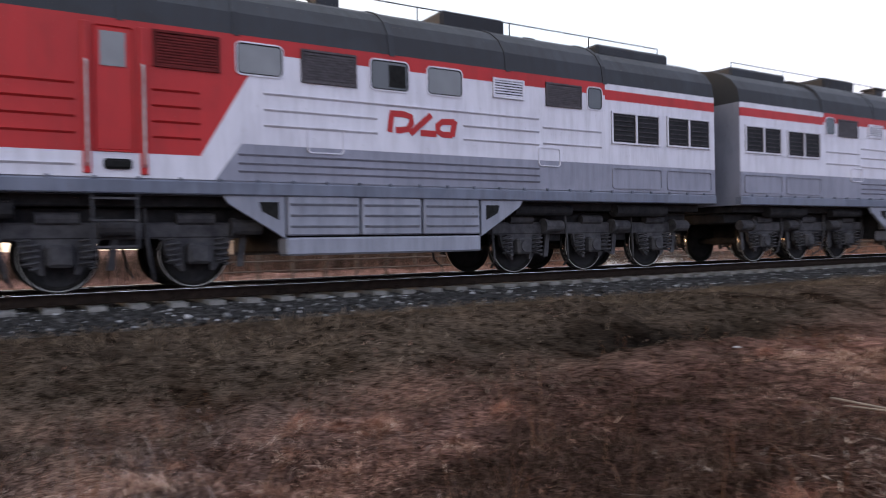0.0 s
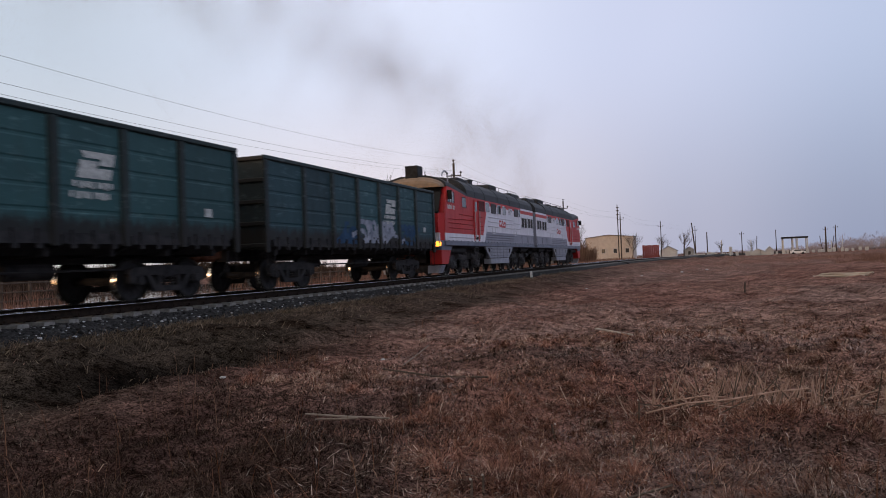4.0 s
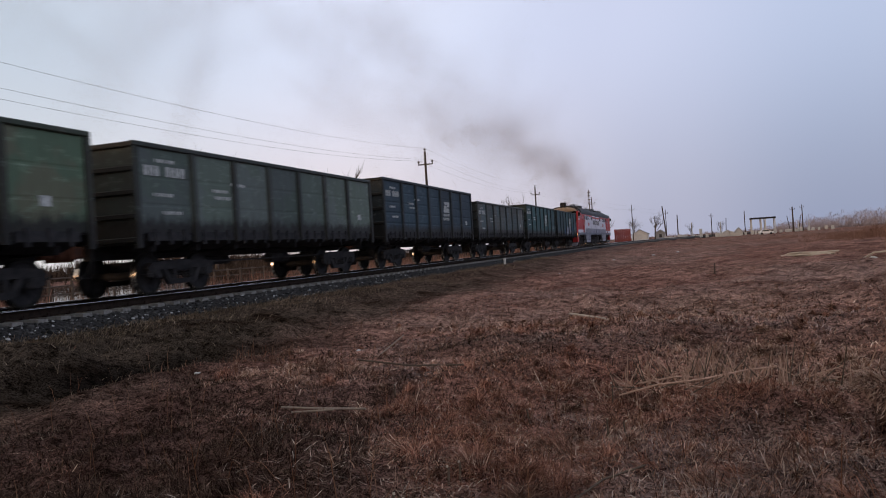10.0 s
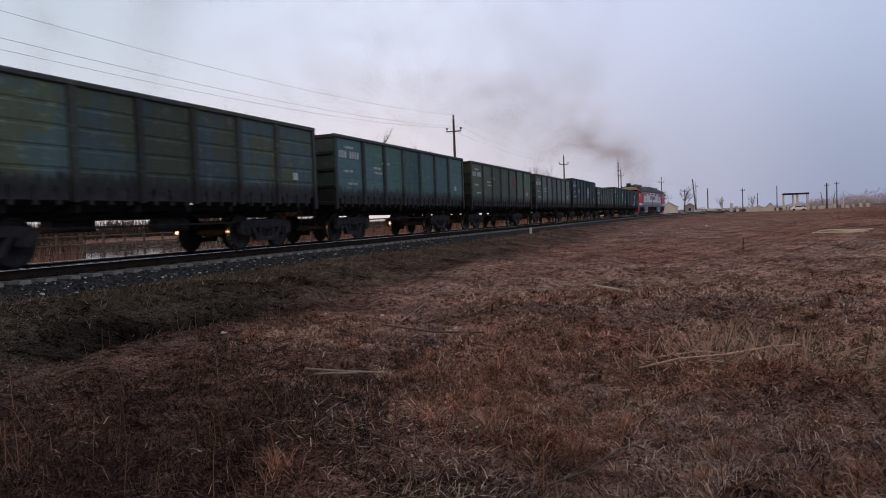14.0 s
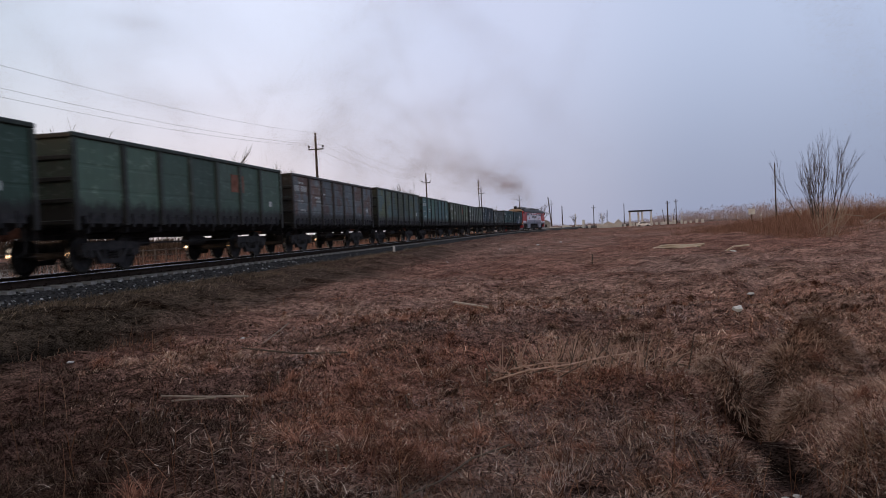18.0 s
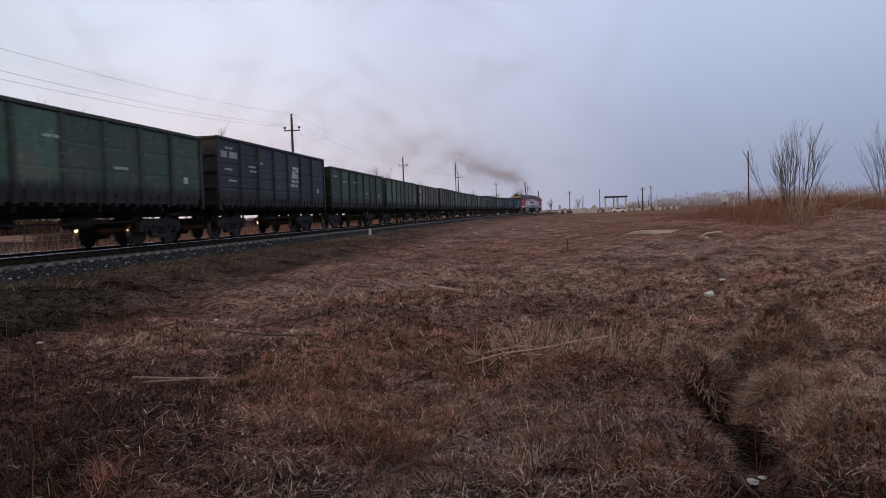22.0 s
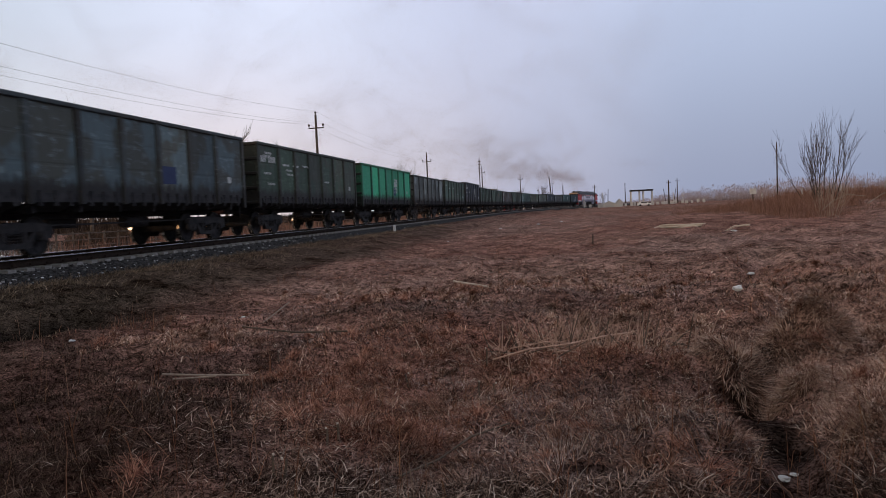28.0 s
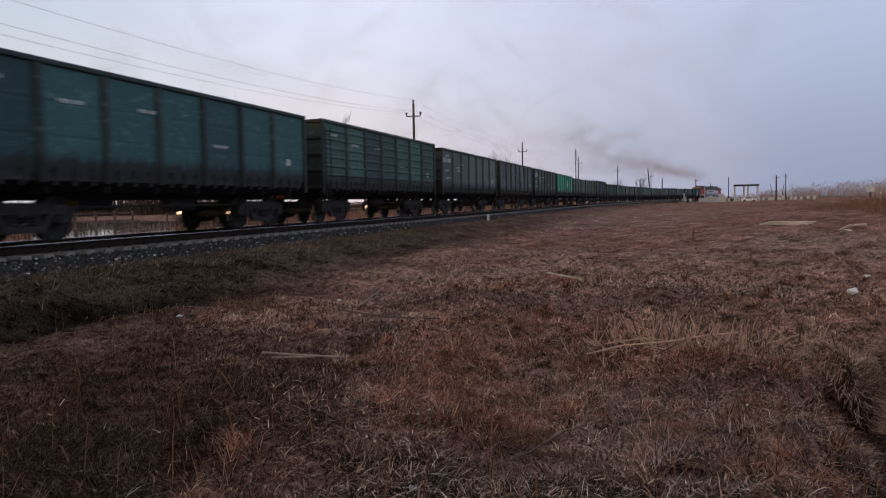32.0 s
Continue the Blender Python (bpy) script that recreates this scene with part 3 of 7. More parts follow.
def build_track():
    track = thing("railway_track", "single railway line with concrete sleepers and shiny rails", "railway track", kind="structure")
    ss = np.concatenate([along(-260, BEND, 12.0), along(BEND, 620, 6.0)])
    k = Mat("grey_ballast_bed", 0.95, 0, 0.05)
    k.coords(world_space=True)
    n = k.noise(16, 5, 0.7)
    k.color(k.ramp(n, [(0.35, (0.012, 0.0115, 0.0115)), (0.55, (0.04, 0.038, 0.038)), (0.75, (0.11, 0.108, 0.106))]))
    k.bump(n, 0.9, 0.05)
    sweep("ballast_bed", BALLAST + [(0, -1.2)], ss, k.m, track, "grey crushed-stone ballast bed")
    for side in (-1, 1):
        o = 0.795 * side
        web = [(o - 0.075, -0.18), (o + 0.075, -0.18), (o + 0.075, -0.165), (o + 0.012, -0.14), (o + 0.012, -0.05), (o + 0.036, -0.04), (o + 0.036, -0.008), (o - 0.036, -0.008), (o - 0.036, -0.04), (o - 0.012, -0.05), (o - 0.012, -0.14), (o - 0.075, -0.165)]
        rail = sweep("rail", web, ss, M_RUSTRAIL, track, "rust-brown steel rail with a polished head")
        sweep("rail_head", [(o - 0.0385, -0.024), (o - 0.0385, -0.017), (o - 0.024, -0.002), (o, 0.0), (o + 0.024, -0.002), (o + 0.0385, -0.017), (o + 0.0385, -0.024)], ss, M_STEEL, rail, "polished rail head")
    bm = bmesh.new()
    prism(bm, [(-0.15, -0.40), (0.15, -0.40), (0.11, -0.19), (-0.11, -0.19)], -1.35, 1.35, "x")
    sleeper = finish(bm, "sleeper", M_SLEEPER)
    bm = bmesh.new()
    for side in (-1, 1):
        box(bm, side * 0.795 - 0.16, side * 0.795 + 0.16, -0.07, 0.07, -0.188, -0.165)
        for e in (-1, 1):
            tube(bm, (side * 0.795 + e * 0.115, 0, -0.17), (side * 0.795 + e * 0.115, 0, -0.115), 0.022, 6)
    clip = finish(bm, "rail_fastening", M_RUSTRAIL)
    step, rest = 0.545, []
    for i in range(860):
        s = -22.0 + i * step
        x, y, h = rail_at(s)
        m = Matrix.Translation((x, y, 0)) @ Matrix.Rotation(h, 4, "Z")
        if i < 300:
            ob = piece("sleeper", sleeper, track, m)
            if i < 150:
                piece("rail_fastening", clip, ob)
        else:
            rest.append(m)
    co = np.array([v.co for v in sleeper.vertices])
    fa = np.array([p.vertices[:] for p in sleeper.polygons if len(p.vertices) == 4])
    verts = np.concatenate([co @ np.array(m.to_3x3()).T + np.array(m.translation) for m in rest])
    faces = np.concatenate([fa + 8 * j for j in range(len(rest))])
    tagged(piece("far_sleepers", raw_mesh("far_sleepers", verts, faces, M_SLEEPER), track), kind="stuff")
    rng = np.random.default_rng(5)
    n = 15000
    y = rng.uniform(-8, 60, n)
    y[:9000] = -4 + 34 * rng.uniform(0, 1, 9000) ** 1.3
    d = rng.uniform(-1.7, 2.6, n)
    d[:9000] = rng.uniform(0.9, 2.6, 9000)
    keep = (np.abs(d) > 1.37) | (np.abs((y + 22.0) / step - np.round((y + 22.0) / step)) > 0.26)
    d, y = d[keep], y[keep]
    size = rng.uniform(0.016, 0.04, len(d)) * np.where(rng.uniform(0, 1, len(d)) > 0.97, 1.6, 1)
    mat = island_mat("crushed_stone", [(0.0, (0.01, 0.01, 0.01)), (0.5, (0.027, 0.026, 0.028)), (0.86, (0.095, 0.092, 0.094)), (0.94, (0.3, 0.3, 0.31)), (1.0, (0.62, 0.62, 0.64))])
    ob = new("ballast_stones", scatter_stones("ballast_stones", d, y, ballast_z(d) + rng.uniform(-0.01, 0.02, len(d)), size, mat, 6))
    tagged(ob, "crushed grey ballast stones with a few pale ones", "ballast", kind="stuff")


build_track()


# ---- locomotive ----
SEC = 17.07


def wheelset_mesh(r, tyre, web, ring=None):
    """An axle with two wheels as one mesh: tyres in one material, discs and axle in the other."""
    bm, n = bmesh.new(), 24

    def lathe(prof, side, mat, close):
        rings = [[bm.verts.new((side * (0.795 + x), q * math.cos(2 * math.pi * i / n), q * math.sin(2 * math.pi * i / n))) for i in range(n)] for x, q in prof]
        for a, b in zip(rings, rings[1:] + (rings[:1] if close else [])):
            for i in range(n):
                bm.faces.new((a[i], a[(i + 1) % n], b[(i + 1) % n], b[i])).material_index = mat
    for side in (-1, 1):
        lathe([(-0.065, r * 0.82), (-0.065, r + 0.025), (-0.04, r + 0.025), (-0.03, r), (0.065, r - 0.006), (0.065, r * 0.84)], side, 0, True)
        lathe([(-0.028, r + 0.002), (0.055, r - 0.003)], side, 3, False)
        if ring:
            lathe([(0.066, r - 0.008), (0.069, r - 0.010), (0.069, r * 0.955), (0.066, r * 0.95)], side, 2, True)
        lathe([(0.045, r * 0.845), (0.01, r * 0.6), (0.02, r * 0.36), (0.075, r * 0.30), (0.08, 0.001)], side, 1, False)
        lathe([(-0.045, r * 0.845), (-0.05, 0.001)], side, 1, False)
    start = len(bm.faces)
    tube(bm, (-0.9, 0, 0), (0.9, 0, 0), 0.09, 10)
    bm.faces.ensure_lookup_table()
    for f in bm.faces[start:]:
        f.material_index = 1
    me = finish(bm, "wheelset", tyre, True)
    for mat in (web, ring or web, M_STEEL):
        me.materials.append(mat)
    return me


ROLLING = []


def wheelset(parent, y, r, me):
    """A wheelset that turns on its bogie."""
    ob = piece("wheelset", me, parent, pose(0, y, r))
    ROLLING.append((ob, y, r))
    return ob


def spring_coil(bm, x, y, z0, z1, r, wire=0.016, turns=5):
    n = turns * 8
    pts = [(x + r * math.cos(2 * math.pi * i / 8), y + r * math.sin(2 * math.pi * i / 8), z0 + (z1 - z0) * i / n) for i in range(n + 1)]
    rod(bm, pts, wire, 4)


def body_side(bm, polys, x, outward):
    """Painted fields of one side as thin sheets: polys are lists of (y, z)."""
    for pts in polys:
        prism(bm, pts, x, x + outward, "x")


def round_rect(a, b, z0, z1, r, n=4):
    """Corner points of a rectangle with rounded corners."""
    out = []
    for cy, cz, start in ((b - r, z1 - r, 0.0), (a + r, z1 - r, 0.5), (a + r, z0 + r, 1.0), (b - r, z0 + r, 1.5)):
        for i in range(n + 1):
            q = math.pi * (start + 0.5 * i / n)
            out.append((cy + r * math.cos(q), cz + r * math.sin(q)))
    return out


def ring_frame(bm, a, b, z0, z1, width, r, x0, x1):
    """A rounded frame round an opening, between x0 and x1."""
    loops = []
    for x in (x0, x1):
        for grow in (0.0, width):
            loops.append([bm.verts.new((x, y, z)) for y, z in round_rect(a - grow, b + grow, z0 - grow, z1 + grow, r + grow)])
    inn0, out0, inn1, out1 = loops
    n = len(inn0)
    for p, q in ((inn0, out0), (out0, out1), (out1, inn1), (inn1, inn0)):
        for i in range(n):
            bm.faces.new((p[i], p[(i + 1) % n], q[(i + 1) % n], q[i]))


def ribbon(bm, pts, w, x0, x1):
    """A painted stroke of even width along (y, z) points."""
    pts = [Vector(p) for p in pts]
    left, right = [], []
    for i, p in enumerate(pts):
        d = (pts[min(i + 1, len(pts) - 1)] - pts[max(i - 1, 0)]).normalized()
        nrm = Vector((-d.y, d.x)) * (w / 2)
        left.append(p + nrm)
        right.append(p - nrm)
    rows = [[bm.verts.new((x, q.x, q.y)) for q in line] for x in (x0, x1) for line in (left, right)]
    for p, q in ((rows[0], rows[1]), (rows[2], rows[3]), (rows[0], rows[2]), (rows[1], rows[3])):
        for i in range(len(pts) - 1):
            bm.faces.new((p[i], p[i + 1], q[i + 1], q[i]))


def loco_section():
    sec = thing("locomotive_section", "red and pale grey diesel locomotive section with a dark rounded roof", "locomotive", "sections of the locomotive")
    H = SEC / 2

    def U(u):
        return u - H
    # cab walls behind the red sheets
    bm = bmesh.new()
    prism(bm, [(U(1.45), 2.78), (U(3.2), 2.78), (U(3.2), 3.70), (U(2.0), 3.86), (U(0.42), 4.0), (U(0.38), 3.72), (U(1.45), 3.72)], -1.57, 1.57, "x")
    part("cab_wall", bm, M_RED, sec)
    # core shell under the paint sheets, cut back at the cab
    bm = bmesh.new()
    sect = [(-1.58, 1.36), (1.58, 1.36), (1.58, 3.74), (-1.58, 3.74)]
    prism(bm, sect, U(1.5), U(SEC), "y")
    part("body", bm, M_GREY, sec)
    # painted fields, the same on both flanks
    fields = {
        "red": ("red side panel", M_RED, [[(0.02, 1.92), (5.75, 1.92), (6.68, 3.50), (6.95, 3.50), (13.72, 3.50), (13.72, 3.74), (3.2, 3.74), (2.0, 3.88), (0.40, 4.02), (0.27, 3.74), (0.02, 2.4)], [(13.72, 3.42), (17.05, 3.42), (17.05, 3.62), (13.72, 3.62)]]),
        "white": ("pale grey side panel", M_WHITE, [[(0.0, 1.58), (5.95, 1.58), (6.35, 2.13), (13.72, 2.13), (13.72, 3.50), (6.68, 3.50), (5.75, 1.92), (0.0, 1.92)], [(13.72, 2.13), (17.05, 2.13), (17.05, 3.42), (13.72, 3.42)], [(13.72, 3.62), (17.05, 3.62), (17.05, 3.74), (13.72, 3.74)]]),
        "grey": ("mid grey lower side panel", M_GREY, [[(5.95, 1.58), (17.05, 1.58), (17.05, 2.13), (6.35, 2.13)]]),
    }
    for side in (-1, 1):
        for key, (label, mat, polys) in fields.items():
            bm = bmesh.new()
            body_side(bm, [[(U(a), z) for a, z in p] for p in polys], 1.58 * side, 0.02 * side)
            part("side_panel", bm, mat, sec, label)
        # horizontal stiffening ribs
        for u0, u1, zs, mat in ((0.5, 1.9, (2.16, 2.38, 2.56), M_RED), (2.05, 4.12, (2.16, 2.38, 2.60, 2.82), M_RED), (5.1, 5.75, (2.16, 2.38, 2.60, 2.82), M_RED), (0.5, 4.1, (1.74,), M_WHITE), (6.7, 8.6, (2.42, 2.66, 2.90), M_WHITE), (10.3, 12.0, (2.42, 2.66, 2.90), M_WHITE), (8.6, 10.3, (2.90,), M_WHITE), (12.1, 13.6, (2.45, 2.75), M_WHITE), (6.3, 12.0, (1.72, 1.84, 1.97), M_GREY)):
            for z in zs:
                bm = bmesh.new()
                prism(bm, [(1.598 * side, z + 0.016), (1.628 * side, z + 0.016), (1.628 * side, z + 0.010), (1.598 * side, z - 0.022)], U(u0), U(u1), "y")
                part("rib", bm, mat, sec)
        # lower frame beam
        bm = bmesh.new()
        soft_box(bm, min(1.45 * side, 1.63 * side), max(1.45 * side, 1.63 * side), U(0.0), U(17.07), 1.36, 1.56, 0.02)
        for i in range(30):
            box(bm, min(1.6 * side, 1.64 * side), max(1.6 * side, 1.64 * side), U(0.4 + i * 0.56), U(0.44 + i * 0.56), 1.555, 1.60)
        part("frame_beam", bm, M_SILL, sec)
        # windows and grilles
        wins = [(0.42, 1.35, 3.30, 3.80, "cab"), (2.42, 3.08, 3.17, 3.66, "w"), (6.3, 7.0, 3.17, 3.63, "c"), (8.5, 9.2, 3.15, 3.63, "open"), (9.58, 10.28, 3.16, 3.62, "c"), (13.25, 13.62, 3.2, 3.62, "w")]
        for a, b, z0, z1, kind in wins:
            xo = 1.6 * side
            bm = bmesh.new()
            ring_frame(bm, U(a), U(b), z0, z1, 0.022, 0.07, xo, xo + 0.016 * side)
            win = part("window", bm, M_RED if b < 6.2 else M_WHITE, sec)
            bm = bmesh.new()
            ring_frame(bm, U(a + 0.018), U(b - 0.018), z0 + 0.018, z1 - 0.018, 0.018, 0.055, xo, xo + 0.014 * side)
            part("seal", bm, M_RUBBER, win)
            bm = bmesh.new()
            prism(bm, round_rect(U(a + 0.018), U(b - 0.018), z0 + 0.018, z1 - 0.018, 0.055), xo, xo + 0.008 * side, "x")
            part("pane", bm, M_PALEGLASS if kind == "c" else M_WINDOW, win)
            if kind == "open":
                # dark sheet over the glass stands for the shaded interior
                bm = bmesh.new()
                box(bm, min(xo, xo + 0.011 * side), max(xo, xo + 0.011 * side), U(a + 0.33), U(b - 0.05), z0 + 0.05, z1 - 0.06)
                part("sliding_pane", bm, M_RUBBER, win, "dark sheet painting the shade inside a slid-back window pane")
            if kind == "cab":
                for q in (0.40, 0.72):
                    bm = bmesh.new()
                    y = a + (b - a) * q
                    box(bm, min(xo, xo + 0.03 * side), max(xo, xo + 0.03 * side), U(y - 0.018), U(y + 0.018), z0, z1)
                    part("glazing_bar", bm, M_WHITE, win)
                bm = bmesh.new()
                soft_box(bm, min(1.62 * side, 1.84 * side), max(1.62 * side, 1.84 * side), U(0.36), U(0.44), 3.42, 3.82, 0.02)
                part("side_mirror", bm, M_RUBBER, sec)
        for a, b, z0, z1, frames in ((5.12, 6.05, 3.14, 3.66, 1), (7.3, 8.24, 3.13, 3.65, 1), (10.95, 11.66, 3.22, 3.58, 2), (12.18, 13.08, 3.17, 3.62, 1), (13.88, 15.27, 2.55, 3.2, 0), (15.5, 16.88, 2.57, 3.22, 0)):
            bm = bmesh.new()
            xo = 1.6 * side
            box(bm, min(xo, xo + 0.006 * side), max(xo, xo + 0.006 * side), U(a), U(b), z0, z1)
            gr = part("louvre_grille", bm, M_LOUVRE, sec)
            bm = bmesh.new()
            e = 0.035
            for q in ((a, b, z1 - e, z1), (a, b, z0, z0 + e), (a, a + e, z0, z1), (b - e, b, z0, z1)):
                box(bm, min(xo, xo + 0.03 * side), max(xo, xo + 0.03 * side), U(q[0]), U(q[1]), q[2], q[3])
            if frames == 0:
                box(bm, min(xo, xo + 0.034 * side), max(xo, xo + 0.034 * side), U((a + b) / 2 - 0.025), U((a + b) / 2 + 0.025), z0, z1)
            shade = M_REDSHUTTER if b < 6.2 else M_SHUTTER
            part("grille_frame", bm, M_WHITE if frames != 1 else shade, gr)
            nsl = (6, 11, 6)[frames]
            for j in range(nsl):
                bm = bmesh.new()
                zc = z0 + e + (j + 0.5) * (z1 - z0 - 2 * e) / nsl
                drop = (0.009, 0.03, 0.02)[frames]
                prism(bm, [(xo, zc), (xo + 0.026 * side, zc - drop), (xo + 0.026 * side, zc - drop + 0.012), (xo, zc + drop)], U(a + e), U(b - e), "y")
                part("slat", bm, (M_SHUTTER, shade, M_WHITE)[frames], gr)
        # door with its handrails and step recess
        bm = bmesh.new()
        xo = 1.6 * side
        soft_box(bm, min(xo, xo + 0.02 * side), max(xo, xo + 0.02 * side), U(4.36), U(4.86), 1.93, 3.63, 0.03)
        door = part("cab_door", bm, M_RED, sec)
        bm = bmesh.new()
        box(bm, min(xo, xo + 0.03 * side), max(xo, xo + 0.03 * side), U(4.44), U(4.76), 3.08, 3.55)
        part("door_window", bm, M_PALEGLASS, door)
        for y in (4.26, 4.98):
            bm = bmesh.new()
            soft_box(bm, min(xo, xo + 0.04 * side), max(xo, xo + 0.04 * side), U(y - 0.05), U(y + 0.05), 1.62, 3.66, 0.015)
            part("door_jamb", bm, M_RED, door)
            # handrail coloured off-white, so its bright highlight is painted on
            bm = bmesh.new()
            rod(bm, [(xo + 0.03 * side, U(y), 1.72), (xo + 0.09 * side, U(y), 1.76), (xo + 0.09 * side, U(y), 3.1), (xo + 0.03 * side, U(y), 3.14)], 0.016)
            part("handrail", bm, M_CHALK, door)
        # raised dark block paints the shade of the step recess
        bm = bmesh.new()
        soft_box(bm, min(xo, xo + 0.035 * side), max(xo, xo + 0.035 * side), U(4.46), U(4.82), 1.69, 1.83, 0.03)
        part("step_recess", bm, M_RUBBER, door)
        bm = bmesh.new()
        for z in (0.62, 0.98, 1.28):
            box(bm, min(1.42 * side, 1.6 * side), max(1.42 * side, 1.6 * side), U(4.3), U(4.9), z, z + 0.03)
        for y in (4.3, 4.87):
            box(bm, min(1.55 * side, 1.59 * side), max(1.55 * side, 1.59 * side), U(y), U(y + 0.03), 0.6, 1.4)
        part("step_ladder", bm, M_FRAME, door)
        # small hatches on the flank
        for a, b, z0, z1 in ((7.40, 7.98, 2.06, 2.44), (12.0, 12.5, 2.04, 2.36), (13.9, 15.3, 1.66, 2.05), (15.5, 16.9, 1.66, 2.05)):
            bm = bmesh.new()
            ring_frame(bm, U(a), U(b), z0, z1, 0.02, 0.05, xo, xo + 0.02 * side)
            part("hatch", bm, M_WHITE if z0 > 1.8 else M_GREY, sec)
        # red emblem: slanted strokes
        bm = bmesh.new()
        for j, q in enumerate(([(8.83, 2.43), (8.88, 2.74)], [(8.84, 2.74), (9.10, 2.745), (9.24, 2.71), (9.25, 2.60), (9.17, 2.50), (9.02, 2.47), (8.94, 2.47)], [(9.22, 2.42), (9.64, 2.77)], [(9.42, 2.45), (9.74, 2.45)], [(10.06, 2.45), (9.86, 2.45), (9.77, 2.50), (9.77, 2.60), (9.86, 2.67), (10.12, 2.68)], [(10.06, 2.43), (10.12, 2.70)])):
            ribbon(bm, [(U(9.46 + (a - 9.46) * side), z + 0.03) for a, z in q], 0.105, xo, xo + (0.005 + 0.001 * j) * side)
        part("emblem", bm, M_RED, sec, "red painted emblem")
        # running number under the cab window, unreadable bars
        for j in range(8):
            u = 0.42 + j * 0.125
            if j != 5:
                bm = bmesh.new()
                box(bm, min(xo, xo + 0.006 * side), max(xo, xo + 0.006 * side), U(u), U(u + 0.085), 3.0, 3.2 - 0.03 * (j % 2))
                part("number_bar", bm, M_LETTER, sec)
        # fuel tank with brackets
        tank_lab = "ribbed grey fuel tank between the bogies"
        for a, b in ((7.04, 8.26), (8.30, 9.42), (9.46, 10.62)):
            bm = bmesh.new()
            soft_box(bm, min(1.30 * side, 1.6 * side), max(1.30 * side, 1.6 * side), U(a), U(b), 0.76, 1.44, 0.02)
            panel = part("tank_panel", bm, M_BEAM, sec, tank_lab)
            for z in (0.90, 1.07, 1.24):
                bm = bmesh.new()
                prism(bm, [(1.598 * side, z + 0.02), (1.632 * side, z + 0.02), (1.63 * side, z + 0.01), (1.598 * side, z - 0.028)], U(a + 0.05), U(b - 0.05), "y")
                part("rib", bm, M_BEAM, panel)
        bm = bmesh.new()
        soft_box(bm, min(1.2 * side, 1.6 * side), max(1.2 * side, 1.6 * side), U(7.02), U(10.64), 0.45, 0.73, 0.03)
        part("tank_sill", bm, M_BEAM, sec)
        for y, e in ((7.0, -1), (10.66, 1)):
            bm = bmesh.new()
            prism(bm, [(U(y), 1.37), (U(y + e * 0.95), 1.37), (U(y + e * 0.86), 1.24), (U(y), 0.72)], 1.52 * side, 1.59 * side, "x")
            part("tank_bracket", bm, M_BEAM, sec)
            # no hole is cut: a dark plate stands for the opening's shade
            bm = bmesh.new()
            prism(bm, [(U(y + e * 0.10), 1.27), (U(y + e * 0.40), 1.27), (U(y + e * 0.36), 1.13), (U(y + e * 0.10), 1.00)], 1.585 * side, 1.596 * side, "x")
            part("bracket_opening", bm, M_RUBBER, sec)
        # pipes and boxes under the frame
        for a, b, z, r in ((1.2, 3.4, 1.15, 0.13), (11.6, 13.0, 1.2, 0.10), (14.2, 15.7, 1.22, 0.14)):
            bm = bmesh.new()
            tube(bm, (1.3 * side, U(a), z), (1.3 * side, U(b), z), r, 12)
            part("air_reservoir", bm, M_BLACK, sec)
    # tank core and underframe, with black fillers added to block daylight above the bogies
    for name, w, a, b, z0, z1 in (("fuel_tank", 1.3, 7.05, 10.6, 0.50, 1.19), ("underframe", 1.25, 0.6, 16.9, 1.2, 1.37), ("bogie_beam", 0.95, 1.0, 6.6, 0.96, 1.19), ("bogie_beam", 0.95, 11.2, 16.8, 0.96, 1.19)):
        bm = bmesh.new()
        soft_box(bm, -w, w, U(a), U(b), z0, z1, 0.02)
        part(name, bm, M_BLACK, sec)
    # rounded roof in welded lengths
    arch = [(1.6 * math.cos(a) if 0 < i < 12 else (1.6 if i == 0 else -1.6), 3.72 + 1.06 * math.sin(a) ** 0.8) for i, a in enumerate([math.pi * k / 12 for k in range(13)])]
    cuts = [3.3, 4.7, 6.3, 8.9, 11.3, 13.72]
    for a, b in zip(cuts, cuts[1:]):
        bm = bmesh.new()
        prism(bm, [(x, z) for x, z in arch], U(a + 0.012), U(b - 0.012), "y")
        part("roof_length", bm, M_ROOF, sec)
        bm = bmesh.new()
        prism(bm, [(x * 1.008, 3.72 + (z - 3.72) * 1.02) for x, z in arch], U(b - 0.05), U(b + 0.05), "y")
        part("roof_seam", bm, M_ROOF, sec)
    bm = bmesh.new()
    low = [(x, 3.72 + (z - 3.72) * 0.92) for x, z in arch]
    prism(bm, low, U(13.77), U(17.05), "y")
    part("roof_length", bm, M_ROOF, sec)
    # roof fittings
    for y, w, l, h, name in ((5.2, 0.7, 1.0, 0.12, "roof_vent"), (6.75, 0.45, 0.9, 0.18, "roof_vent"), (11.25, 0.62, 1.5, 0.26, "roof_hatch"), (15.3, 0.9, 2.2, 0.02, "fan_cowl"), (12.9, 0.3, 0.4, 0.12, "roof_hatch")):
        bm = bmesh.new()
        soft_box(bm, -w, w, U(y - l / 2), U(y + l / 2), 4.5, 4.76 + h, 0.06)
        part(name, bm, M_ROOF, sec)
    bm = bmesh.new()
    soft_box(bm, -0.22, 0.22, U(8.15), U(8.6), 4.6, 5.12, 0.03)
    box(bm, -0.26, 0.26, U(8.1), U(8.65), 5.06, 5.11)
    part("exhaust_chimney", bm, M_ROOF, sec, "sooty square exhaust stack")
    for side in (-1, 1):
        bm = bmesh.new()
        tops = [(0.75 * side, U(3.6 + i * 1.05), 4.92) for i in range(13)]
        rod(bm, tops, 0.014, 5)
